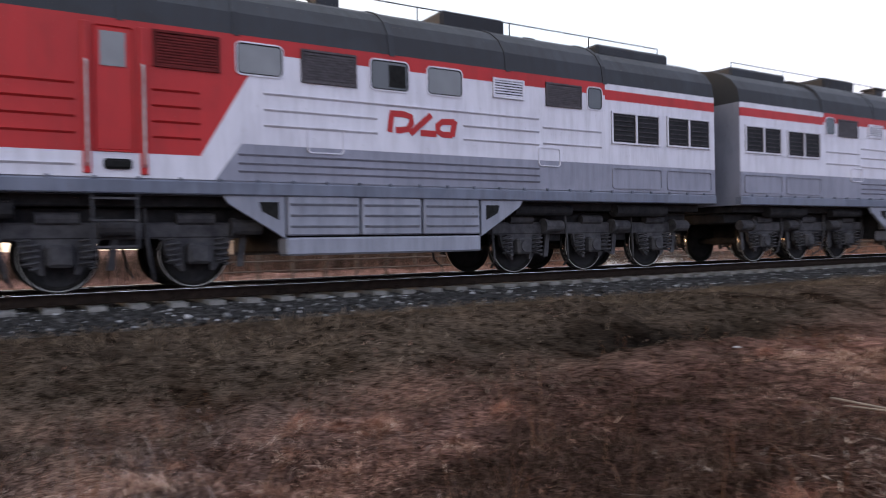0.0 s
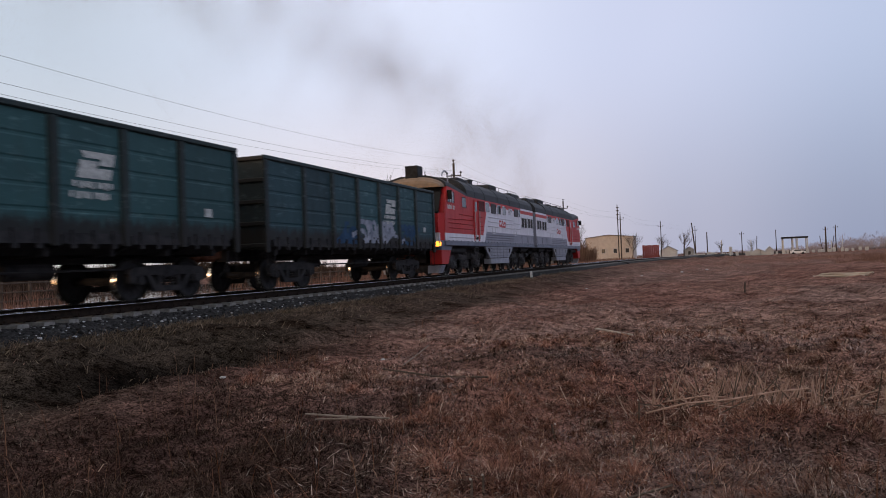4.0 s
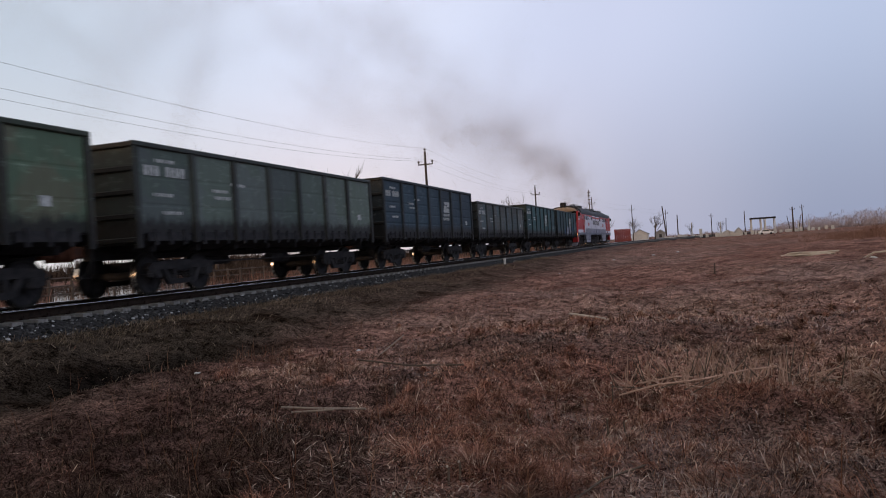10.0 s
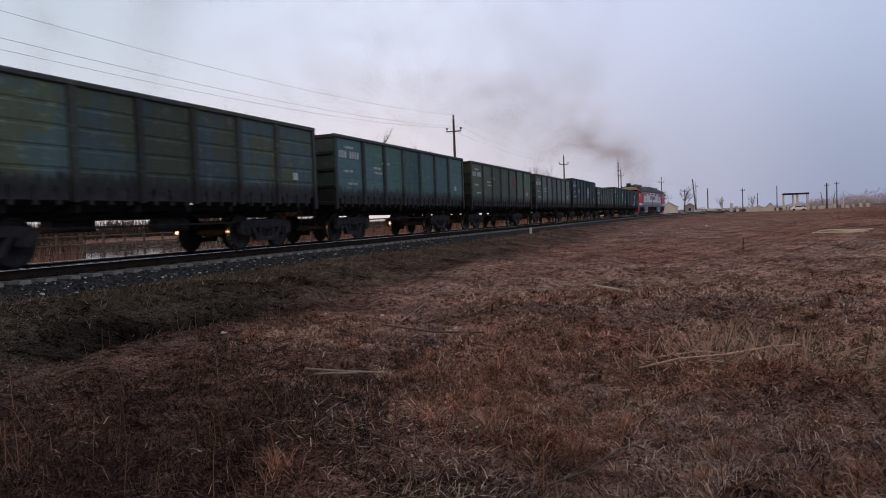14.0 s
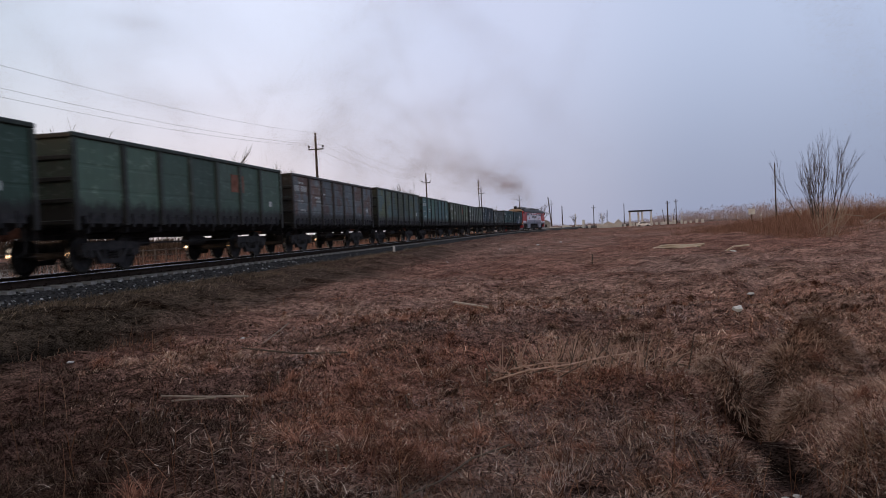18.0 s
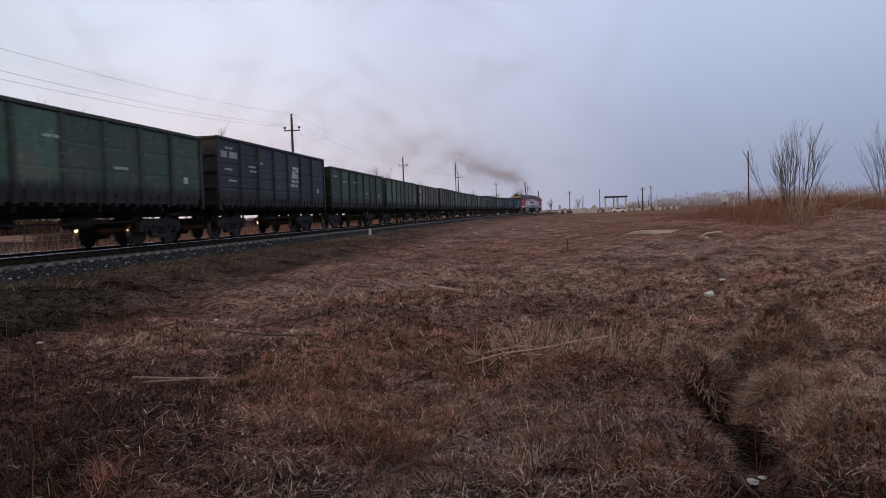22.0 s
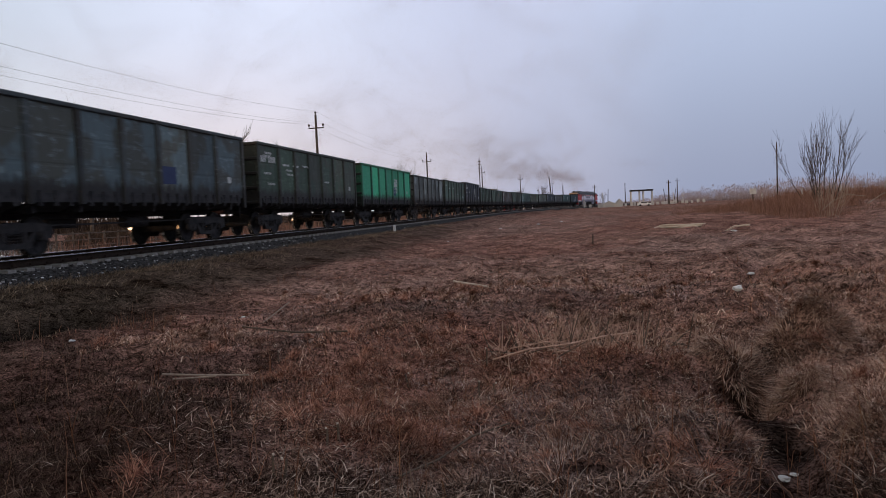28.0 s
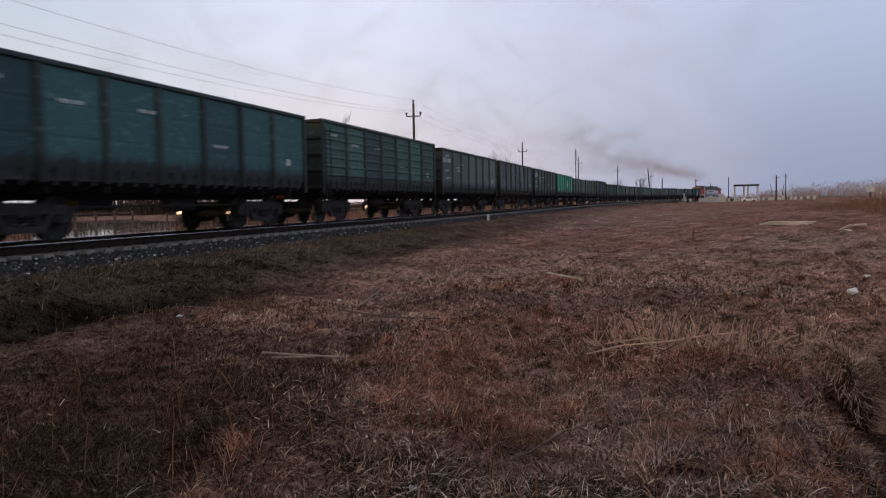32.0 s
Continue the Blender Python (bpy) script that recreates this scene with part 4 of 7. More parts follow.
        for p in tops[::2]:
            tube(bm, p, (p[0], p[1], 4.45), 0.012, 5)
        part("roof_handrail", bm, M_ROOF, sec)
    bm = bmesh.new()
    rod(bm, [(0.9, U(2.55), 4.2), (0.9, U(2.55), 4.70), (0.9, U(2.48), 4.84), (0.9, U(2.3), 4.91), (0.9, U(2.05), 4.90), (0.9, U(1.85), 4.80), (0.9, U(1.75), 4.66)], 0.038, 8)
    part("roof_pipe", bm, M_BEAM, sec)
    bm = bmesh.new()
    tube(bm, (-0.3, U(1.5), 4.3), (-0.3, U(1.5), 5.0), 0.05, 8)
    part("horn", bm, M_RUBBER, sec)
    bm = bmesh.new()
    tube(bm, (0.25, U(1.3), 4.3), (0.25, U(1.3), 4.85), 0.02, 8)
    part("antenna", bm, M_RUBBER, sec)
    # cab: nose, windscreen, tan roof with an air-conditioning box
    bm = bmesh.new()
    prism(bm, [(U(-0.32), 1.92), (U(0.06), 1.92), (U(1.5), 1.92), (U(1.5), 2.80), (U(0.10), 2.80), (U(-0.34), 2.80), (U(-0.40), 2.4)], -1.42, 1.42, "x")
    part("nose", bm, M_RED, sec)
    for side in (-1, 1):
        bm = bmesh.new()
        prism(bm, [(1.41 * side, U(-0.33)), (1.58 * side, U(0.03)), (1.58 * side, U(1.5)), (1.41 * side, U(1.5))], 1.58, 2.8, "z")
        part("nose_corner", bm, M_RED, sec)
        bm = bmesh.new()
        prism(bm, [(U(0.0), 2.8), (U(0.40), 4.0), (U(0.54), 4.0), (U(0.16), 2.8)], 1.36 * side, 1.585 * side, "x")
        part("cab_pillar", bm, M_RED, sec)
    bm = bmesh.new()
    prism(bm, [(U(-0.34), 1.58), (U(0.5), 1.58), (U(0.5), 1.93), (U(-0.34), 1.93)], -1.45, 1.45, "x")
    part("nose_band", bm, M_WHITE, sec)
    bm = bmesh.new()
    prism(bm, [(U(-0.30), 2.82), (U(0.28), 3.99), (U(0.36), 3.99), (U(-0.16), 2.82)], -1.40, -0.04, "x")
    prism(bm, [(U(-0.30), 2.82), (U(0.28), 3.99), (U(0.36), 3.99), (U(-0.16), 2.82)], 0.04, 1.40, "x")
    part("windscreen", bm, M_SCREEN, sec, "dark raked windscreen")
    bm = bmesh.new()
    prism(bm, [(U(-0.32), 2.8), (U(0.27), 4.0), (U(0.38), 4.0), (U(-0.14), 2.8)], -0.05, 0.05, "x")
    box(bm, -1.42, 1.42, U(-0.36), U(-0.2), 2.78, 2.85)
    part("windscreen_frame", bm, M_RUBBER, sec)
    bm = bmesh.new()
    half = [(1.6, 3.72), (1.54, 3.90), (1.2, 4.12), (0.6, 4.26), (-0.6, 4.26), (-1.2, 4.12), (-1.54, 3.90), (-1.6, 3.72)]
    rings = [[bm.verts.new((x, U(y), z + (dz if z > 3.8 else dz * 0.92))) for x, z in half] for y, dz in ((0.36, 0.30), (1.1, 0.245), (2.0, 0.165), (3.33, 0.0))]
    for ra, rb in zip(rings, rings[1:]):
        for i in range(8):
            bm.faces.new((ra[i], ra[(i + 1) % 8], rb[(i + 1) % 8], rb[i]))
    bm.faces.new(rings[0])
    bm.faces.new(rings[-1][::-1])
    part("cab_roof", bm, M_ROOF, sec)
    bm = bmesh.new()
    rings = [[bm.verts.new((w * 1.5 * math.cos(q), U(y), 3.97 + h * math.sin(q))) for q in [math.pi * i / 14 for i in range(15)]] for y, w, h in ((0.02, 0.93, 0.2), (0.05, 0.96, 0.32), (0.22, 1.0, 0.48), (0.5, 1.03, 0.59), (0.9, 1.03, 0.62), (1.25, 1.01, 0.56))]
    for ra, rb in zip(rings, rings[1:]):
        for i in range(14):
            bm.faces.new((ra[i], ra[i + 1], rb[i + 1], rb[i]))
        bm.faces.new((ra[0], rb[0], rb[14], ra[14]))
    bm.faces.new(rings[0])
    bm.faces.new(rings[-1][::-1])
    part("cab_visor", bm, M_TAN, sec, "tan rounded brow above the windscreen")
    bm = bmesh.new()
    soft_box(bm, -0.31, 0.31, U(0.24), U(0.88), 4.4, 5.02, 0.03)
    part("cooling_unit", bm, M_LOUVRE, sec, "dark box-shaped cab cooling unit")
    for side in (-1, 1):
        bm = bmesh.new()
        soft_box(bm, min(1.08 * side, 1.5 * side), max(1.08 * side, 1.5 * side), U(-0.42), U(-0.1), 1.28, 1.58, 0.03)
        lamp = part("marker_lamp", bm, M_BEAM, sec)
        bm = bmesh.new()
        soft_box(bm, min(1.12 * side, 1.46 * side), max(1.12 * side, 1.46 * side), U(-0.45), U(-0.415), 1.32, 1.54, 0.015)
        part("lens", bm, M_LAMP, lamp, "lit amber lamp lens")
        bm = bmesh.new()
        soft_box(bm, min(1.49 * side, 1.51 * side), max(1.49 * side, 1.51 * side), U(-0.42), U(-0.14), 1.34, 1.52, 0.008)
        part("side_lens", bm, M_LAMP, lamp, "lit amber lamp lens")
    bm = bmesh.new()
    box(bm, -0.7, 0.7, U(-0.1), U(0.4), 0.62, 1.36)
    part("draft_box", bm, M_BLACK, sec)
    for side in (-1, 1):
        bm = bmesh.new()
        prism(bm, [(U(-0.30), 1.36), (U(1.1), 1.36), (U(0.55), 0.55), (U(-0.25), 0.55)], min(0.95 * side, 1.5 * side), max(0.95 * side, 1.5 * side), "x")
        part("buffer_skirt", bm, M_RED, sec, "red skirt below the nose")
    bm = bmesh.new()
    soft_box(bm, -1.55, 1.55, U(-0.34), U(1.1), 1.36, 1.58, 0.02)
    prism(bm, [(U(-0.32), 1.358), (U(1.1), 1.358), (U(0.95), 1.16), (U(-0.31), 1.16)], -1.53, 1.53, "x")
    part("buffer_beam", bm, M_SILL, sec)
    bm = bmesh.new()
    prism(bm, [(-0.75, 0.2), (0.75, 0.2), (0.75, 0.5), (-0.75, 0.5)], U(-0.1), U(0.3), "y")
    part("rail_guard", bm, M_BLACK, sec)
    for side in (-1, 1):
        bm = bmesh.new()
        prism(bm, [(0.8 * side, 0.16), (1.3 * side, 0.16), (1.45 * side, 0.5), (0.8 * side, 0.5)], U(-0.2), U(0.35), "y")
        part("rail_guard", bm, M_BEAM, sec)
    bm = bmesh.new()
    soft_box(bm, -0.16, 0.16, U(-0.72), U(0.2), 0.92, 1.2, 0.04)
    soft_box(bm, -0.24, 0.24, U(-0.85), U(-0.6), 0.85, 1.25, 0.05)
    part("coupler", bm, M_COUPLER, sec)
    # gangway at the inner end
    bm = bmesh.new()
    for j in range(5):
        y = 17.07 + 0.03 + j * 0.085
        prism(bm, [(-0.9, 1.5), (0.9, 1.5), (0.9, 3.6), (-0.9, 3.6)], U(y), U(y + 0.05), "y")
    prism(bm, [(-0.84, 1.54), (0.84, 1.54), (0.84, 3.56), (-0.84, 3.56)], U(17.05), U(17.5), "y")
    part("gangway_bellows", bm, M_RUBBER, sec)
    # three-axle bogies
    wheels = wheelset_mesh(0.525, M_TREAD, M_BLACK, M_RIM)
    for axles in ((2.1, 3.95, 5.8), (11.93, 13.76, 15.6)):
        bm = bmesh.new()
        soft_box(bm, -0.98, 0.98, U(axles[0] + 0.75), U(axles[0] + 1.1), 0.6, 0.95, 0.02)
        bog = part("bogie", bm, M_BLACK, sec)
        bm = bmesh.new()
        soft_box(bm, -0.98, 0.98, U(axles[1] + 0.75), U(axles[1] + 1.1), 0.6, 0.95, 0.02)
        part("cross_beam", bm, M_BLACK, bog)
        for y in axles:
            wheelset(bog, U(y), 0.525, wheels)
        for side in (-1, 1):
            bm = bmesh.new()
            a, b = axles[0] - 0.75, axles[2] + 0.75
            soft_box(bm, min(0.98 * side, 1.12 * side), max(0.98 * side, 1.12 * side), U(a), U(b), 0.74, 0.98, 0.03)
            for y in axles:
                prism(bm, [(U(y - 0.55), 0.75), (U(y + 0.55), 0.75), (U(y + 0.36), 0.62), (U(y - 0.36), 0.62)], 0.98 * side, 1.1 * side, "x")
            part("side_frame", bm, M_FRAME, bog)
            for y in axles:
                bm = bmesh.new()
                soft_box(bm, min(1.0 * side, 1.24 * side), max(1.0 * side, 1.24 * side), U(y - 0.17), U(y + 0.17), 0.36, 0.68, 0.04)
                tube(bm, (1.2 * side, U(y), 0.525), (1.27 * side, U(y), 0.525), 0.12, 12)
                part("axle_box", bm, M_FRAME, bog)
                for e in (-1, 1):
                    bm = bmesh.new()
                    prism(bm, [(U(y + e * 0.20), 0.78), (U(y + e * 0.52), 0.78), (U(y + e * 0.46), 0.52), (U(y + e * 0.24), 0.26), (U(y + e * 0.19), 0.26)], min(1.0 * side, 1.09 * side), max(1.0 * side, 1.09 * side), "x")
                    part("axle_guide", bm, M_FRAME, bog)
                bm = bmesh.new()
                tube(bm, (1.17 * side, U(y + 0.52), 0.90), (1.17 * side, U(y + 0.95), 0.90), 0.12, 12)
                tube(bm, (1.17 * side, U(y + 0.48), 0.90), (1.17 * side, U(y + 0.54), 0.90), 0.15, 12)
                part("brake_cylinder", bm, M_FRAME, bog)
                bm = bmesh.new()
                rod(bm, [(1.14 * side, U(y - 0.75), 1.2), (1.16 * side, U(y - 0.72), 0.7), (1.1 * side, U(y - 0.64), 0.25), (0.9 * side, U(y - 0.58), 0.12)], 0.025, 6)
                part("sand_pipe", bm, M_FRAME, bog)
                for e in (-0.36, 0.36):
                    bm = bmesh.new()
                    spring_coil(bm, 1.14 * side, U(y + e), 0.34, 0.74, 0.095, 0.02)
                    part("coil_spring", bm, M_FRAME, bog)
                bm = bmesh.new()
                tube(bm, (1.1 * side, U(y - 0.3), 1.03), (1.1 * side, U(y + 0.25), 1.03), 0.09, 10)
                part("brake_cylinder", bm, M_FRAME, bog)
                bm = bmesh.new()
                prism(bm, [(U(y + 0.60), 0.30), (U(y + 0.70), 0.30), (U(y + 0.78), 0.9), (U(y + 0.68), 0.9)], 1.0 * side, 1.05 * side, "x")
                part("brake_hanger", bm, M_FRAME, bog)
    return sec


# ---- gondola wagons ----
CAR, BODY = 13.92, 12.75
POSTS = [6.375 - q for q in (2.1, 3.82, 5.54, 7.26, 8.98, 10.7)]


def panel_mesh(width, z0, z1, ribs, deep):
    """A pressed side sheet, outer face at x = 0, with horizontal swages."""
    bm = bmesh.new()
    zs = [z0]
    for q in ribs:
        c = z0 + (z1 - z0) * q
        zs += [c - 0.05, c - 0.02, c + 0.02, c + 0.05]
    zs.append(z1)
    xs = [0.0] + [0.0, deep, deep, 0.0] * len(ribs) + [0.0]
    front = [(bm.verts.new((x, -width / 2, z)), bm.verts.new((x, width / 2, z))) for x, z in zip(xs, zs)]
    back = [(bm.verts.new((-0.03, -width / 2, z)), bm.verts.new((-0.03, width / 2, z))) for z in (z0, z1)]
    for a, b in zip(front, front[1:]):
        bm.faces.new((a[0], a[1], b[1], b[0]))
    bm.faces.new((back[0][0], back[1][0], back[1][1], back[0][1]))
    bm.faces.new((front[0][0], back[0][0], back[0][1], front[0][1]))
    bm.faces.new((front[-1][0], front[-1][1], back[1][1], back[1][0]))
    return finish(bm, "side_panel", None)


def blank(me):
    me.materials.append(M_BLACK)
    return me


def wagon_kit(height, style):
    """The meshes that wagons of one height and pressing share."""
    ribs, deep = {"plain": ((0.33, 0.66), -0.005), "swaged": ((0.2, 0.4, 0.6, 0.8), -0.012), "ribbed": ((0.14, 0.29, 0.44, 0.59, 0.74, 0.89), 0.03)}[style]
    kit = {}
    z0, z1 = 1.40, height - 0.12
    kit["inner"] = blank(panel_mesh(1.60, z0, z1, ribs, deep))
    kit["outer"] = blank(panel_mesh(1.98, z0, z1, ribs, deep))
    bm = bmesh.new()
    prism(bm, [(0.0, -0.11), (0.075, -0.075), (0.075, 0.075), (0.0, 0.11)], 1.18, z1, "z")
    kit["post"] = blank(finish(bm, "post", None))
    bm = bmesh.new()
    soft_box(bm, -0.06, 0.05, -0.09, 0.09, 1.05, z1, 0.02)
    kit["corner"] = blank(finish(bm, "corner_post", None))
    bm = bmesh.new()
    soft_box(bm, -0.08, 0.055, -BODY / 2, BODY / 2, z1, height, 0.025)
    kit["rail"] = blank(finish(bm, "top_rail", None))
    bm = bmesh.new()
    box(bm, -1.5, 1.5, -0.03, 0.03, 1.15, height - 0.10)
    kit["end"] = blank(finish(bm, "end_wall", None))
    bm = bmesh.new()
    soft_box(bm, -1.52, 1.52, 0.0, 0.09, -0.06, 0.06, 0.02)
    kit["end_rib"] = blank(finish(bm, "end_rib", None))
    bm = bmesh.new()
    for x in (-0.2, 0.2):
        box(bm, x - 0.012, x + 0.012, -0.012, 0.012, 0.75, height - 0.25)
    for z in np.arange(0.8, height - 0.25, 0.32):
        box(bm, -0.2, 0.2, -0.01, 0.01, z, z + 0.024)
    kit["ladder"] = finish(bm, "ladder", M_CAST)
    return kit


def shared_kit():
    """Meshes of running gear and underframe, alike on every wagon."""
    k = {}
    k["wheels"] = wheelset_mesh(0.475, M_TREAD, M_BLACK)
    bm = bmesh.new()
    for q in ([(-1.25, 0.62), (-1.15, 0.74), (-0.6, 0.78), (0.6, 0.78), (1.15, 0.74), (1.25, 0.62), (1.2, 0.58), (-1.2, 0.58)], [(-1.22, 0.58), (-0.82, 0.58), (-0.74, 0.42), (-1.2, 0.42)], [(1.22, 0.58), (0.82, 0.58), (0.74, 0.42), (1.2, 0.42)], [(-0.72, 0.58), (-0.58, 0.58), (-0.36, 0.33), (-0.5, 0.24)], [(0.72, 0.58), (0.58, 0.58), (0.36, 0.33), (0.5, 0.24)], [(-0.52, 0.34), (0.52, 0.34), (0.5, 0.22), (-0.5, 0.22)], [(-0.36, 0.58), (-0.26, 0.58), (-0.26, 0.34), (-0.36, 0.34)], [(0.36, 0.58), (0.26, 0.58), (0.26, 0.34), (0.36, 0.34)]):
        prism(bm, q, -0.07, 0.07, "x")
    k["frame"] = finish(bm, "side_frame", M_CAST)
    bm = bmesh.new()
    for e in (-0.12, 0.12):
        spring_coil(bm, 0, e, 0.33, 0.58, 0.07, 0.016, 4)
    k["spring"] = finish(bm, "spring_nest", M_CAST)
    bm = bmesh.new()
    soft_box(bm, -0.08, 0.08, -0.14, 0.14, 0.36, 0.6, 0.03)
    tube(bm, (0.06, 0, 0.475), (0.12, 0, 0.475), 0.10, 12)
    k["box"] = finish(bm, "axle_box", M_CAST)
    bm = bmesh.new()
    soft_box(bm, -1.1, 1.1, -0.2, 0.2, 0.52, 0.8, 0.03)
    tube(bm, (0, 0, 0.75), (0, 0, 0.98), 0.2, 12)
    k["bogie"] = finish(bm, "bogie", M_BLACK)
    bm = bmesh.new()
    soft_box(bm, -0.17, 0.17, -6.2, 6.2, 0.86, 1.22, 0.02)
    k["underframe"] = finish(bm, "underframe", M_BLACK)
    bm = bmesh.new()
    soft_box(bm, -1.35, 1.35, -0.05, 0.05, 0.98, 1.2, 0.015)
    k["bearer"] = finish(bm, "cross_bearer", M_BLACK)
    bm = bmesh.new()
    soft_box(bm, -0.6, -0.2, -1.6, -0.4, 0.62, 0.9, 0.03)
    k["valve"] = finish(bm, "brake_valve", M_BLACK)
    bm = bmesh.new()
    tube(bm, (0.45, 0.6, 0.72), (0.45, 1.7, 0.72), 0.16, 12)
    k["reservoir"] = finish(bm, "air_reservoir", M_CAST)
    bm = bmesh.new()
    rod(bm, [(0.9, -3.2, 0.7), (0.9, 3.2, 0.72)], 0.025, 6)
    k["pull_rod"] = finish(bm, "brake_rod", M_CAST)
    bm = bmesh.new()
    prism(bm, [(0.0, 1.42), (0.02, 1.22), (-0.5, 1.02), (-0.52, 1.05), (-0.06, 1.25), (-0.06, 1.42)], -0.74, 0.74, "y")
    for e in (-0.5, 0.0, 0.5):
        box(bm, -0.02, 0.035, e - 0.05, e + 0.05, 1.13, 1.48)
    k["hatch"] = finish(bm, "unloading_hatch", M_BLACK)
    bm = bmesh.new()
    soft_box(bm, -0.13, 0.13, 0.0, 0.42, 0.92, 1.18, 0.04)
    soft_box(bm, -0.22, 0.22, 0.30, 0.575, 0.86, 1.24, 0.06)
    k["coupler"] = finish(bm, "coupler", M_COUPLER)
    bm = bmesh.new()
    rod(bm, [(-0.35, 0.05, 0.95), (-0.35, 0.2, 0.6), (-0.3, 0.4, 0.45), (-0.2, 0.55, 0.6)], 0.025, 6)
    k["hose"] = finish(bm, "brake_hose", M_RUBBER)
    bm = bmesh.new()
    box(bm, -1.45, 1.45, -6.3, 6.3, 1.36, 1.42)
    k["floor"] = finish(bm, "floor", M_BLACK)
    bm = bmesh.new()
    rod(bm, [(0, -0.18, 1.1), (0, -0.18, 0.5), (0, 0.18, 0.5), (0, 0.18, 1.1)], 0.014, 5)
    k["step"] = finish(bm, "foot_step", M_CAST)
    for n, (w, h) in {"plate": (0.26, 0.20), "bar": (1.05, 0.14), "line": (0.72, 0.085)}.items():
        bm = bmesh.new()
        if n == "plate":
            box(bm, 0.0, 0.006, -w / 2, w / 2, -h / 2, h / 2)
        else:
            for j in range(7):
                q = -w / 2 + j * w / 7
                box(bm, 0.0, 0.006, q, q + w / 7 * (0.45 + 0.3 * (j * 5 % 3 > 0)), -h / 2 * (0.7 + 0.3 * (j % 2)), h / 2)
        k[n] = finish(bm, n, M_CHALK)
    bm = bmesh.new()
    box(bm, 0.0, 0.006, -0.06, 0.06, -0.11, 0.12)
    k["number"] = finish(bm, "number_bar", M_CHALK)
    bm = bmesh.new()
    for q in ([(-0.36, 0.25), (0.48, 0.25), (0.42, 0.0), (0.08, 0.0), (0.11, 0.12), (-0.30, 0.12)], [(-0.40, 0.07), (0.04, 0.07), (0.01, -0.06), (0.40, -0.06), (0.35, -0.27), (-0.48, -0.27)]):
        prism(bm, q, 0.0, 0.006, "x")
    k["emblem"] = finish(bm, "emblem", M_CHALK)
    return k


# number, height, pressing, base paint, second paint, dirt, share of patches, marks, label
WAGONS = [
    (1, 3.66, "swaged", (0.014, 0.044, 0.056), (0.012, 0.037, 0.047), 0.25, 0.6, "EG", "dark teal gondola wagon with white and blue spray paint"),
    (2, 3.66, "swaged", (0.018, 0.056, 0.063), (0.015, 0.045, 0.052), 0.3, 0.6, "EN", "dark teal gondola wagon with a white emblem and number"),
    (3, 3.28, "swaged", (0.06, 0.085, 0.095), (0.075, 0.062, 0.05), 0.55, 0.5, "N", "low weathered grey-blue gondola wagon with brown patches"),
    (4, 3.64, "swaged", (0.015, 0.032, 0.048), (0.017, 0.038, 0.051), 0.3, 0.6, "EN", "dark slate-blue gondola wagon with a white emblem"),
    (5, 3.40, "plain", (0.075, 0.10, 0.088), (0.085, 0.10, 0.105), 0.4, 0.5, "N", "faded grey-green gondola wagon with white number bars"),
    (6, 3.41, "plain", (0.055, 0.088, 0.062), (0.085, 0.075, 0.055), 0.5, 0.52, "NR", "olive-green gondola wagon with brown patches and white number bars"),
    (7, 3.43, "plain", (0.048, 0.10, 0.085), (0.055, 0.10, 0.13), 0.35, 0.5, "N", "green and blue patched gondola wagon"),
    (8, 3.46, "swaged", (0.055, 0.07, 0.045), (0.045, 0.075, 0.078), 0.6, 0.5, "", "patchy green, brown and blue gondola wagon"),
    (9, 3.36, "swaged", (0.085, 0.10, 0.11), (0.075, 0.05, 0.044), 0.6, 0.5, "N", "rusty gondola wagon with grey-blue repainted panels"),
    (10, 3.36, "plain", (0.044, 0.074, 0.058), (0.05, 0.072, 0.06), 0.4, 0.55, "R", "grey-green gondola wagon with an orange and white patch"),
    (11, 3.38, "plain", (0.024, 0.050, 0.038), (0.027, 0.054, 0.041), 0.3, 0.55, "L", "dull green gondola wagon with faint lettering"),
    (12, 3.66, "swaged", (0.016, 0.024, 0.037), (0.019, 0.029, 0.040), 0.3, 0.55, "EN", "dark navy gondola wagon with a white emblem"),
    (13, 3.46, "plain", (0.048, 0.085, 0.066), (0.10, 0.085, 0.07), 0.45, 0.58, "L", "grey-green gondola wagon with pale repaired patches"),
    (14, 3.36, "swaged", (0.055, 0.064, 0.064), (0.17, 0.2, 0.205), 0.55, 0.53, "", "dark grey-brown gondola wagon with pale teal patches"),
    (15, 3.48, "plain", (0.04, 0.28, 0.16), (0.045, 0.25, 0.145), 0.3, 0.6, "EG", "bright green gondola wagon with a white emblem"),
    (16, 3.50, "plain", (0.034, 0.06, 0.042), (0.05, 0.046, 0.038), 0.55, 0.52, "NL", "dark olive gondola wagon with white number bars"),
    (17, 3.51, "plain", (0.075, 0.105, 0.118), (0.05, 0.056, 0.05), 0.5, 0.5, "", "dark brown gondola wagon with dull teal-grey panels"),
    (18, 3.50, "plain", (0.081, 0.111, 0.107), (0.091, 0.117, 0.112), 0.4, 0.55, "N", "grey-green gondola wagon with white number bars"),
    (19, 3.58, "ribbed", (0.030, 0.071, 0.065), (0.036, 0.076, 0.068), 0.45, 0.55, "L", "teal gondola wagon with deeply ribbed sides and ladders"),
    (20, 3.52, "plain", (0.022, 0.064, 0.070), (0.025, 0.070, 0.076), 0.35, 0.55, "L", "dark teal gondola wagon with faint lettering"),
    (21, 3.45, "plain", (0.05, 0.085, 0.07), (0.055, 0.08, 0.07), 0.4, 0.55, "", "plain grey-green weathered gondola wagon"),
]
M_SPRAYWHITE = grime("white_spray_paint", (0.10, 0.12, 0.17), (0.33, 0.35, 0.42), 0.6, 3)
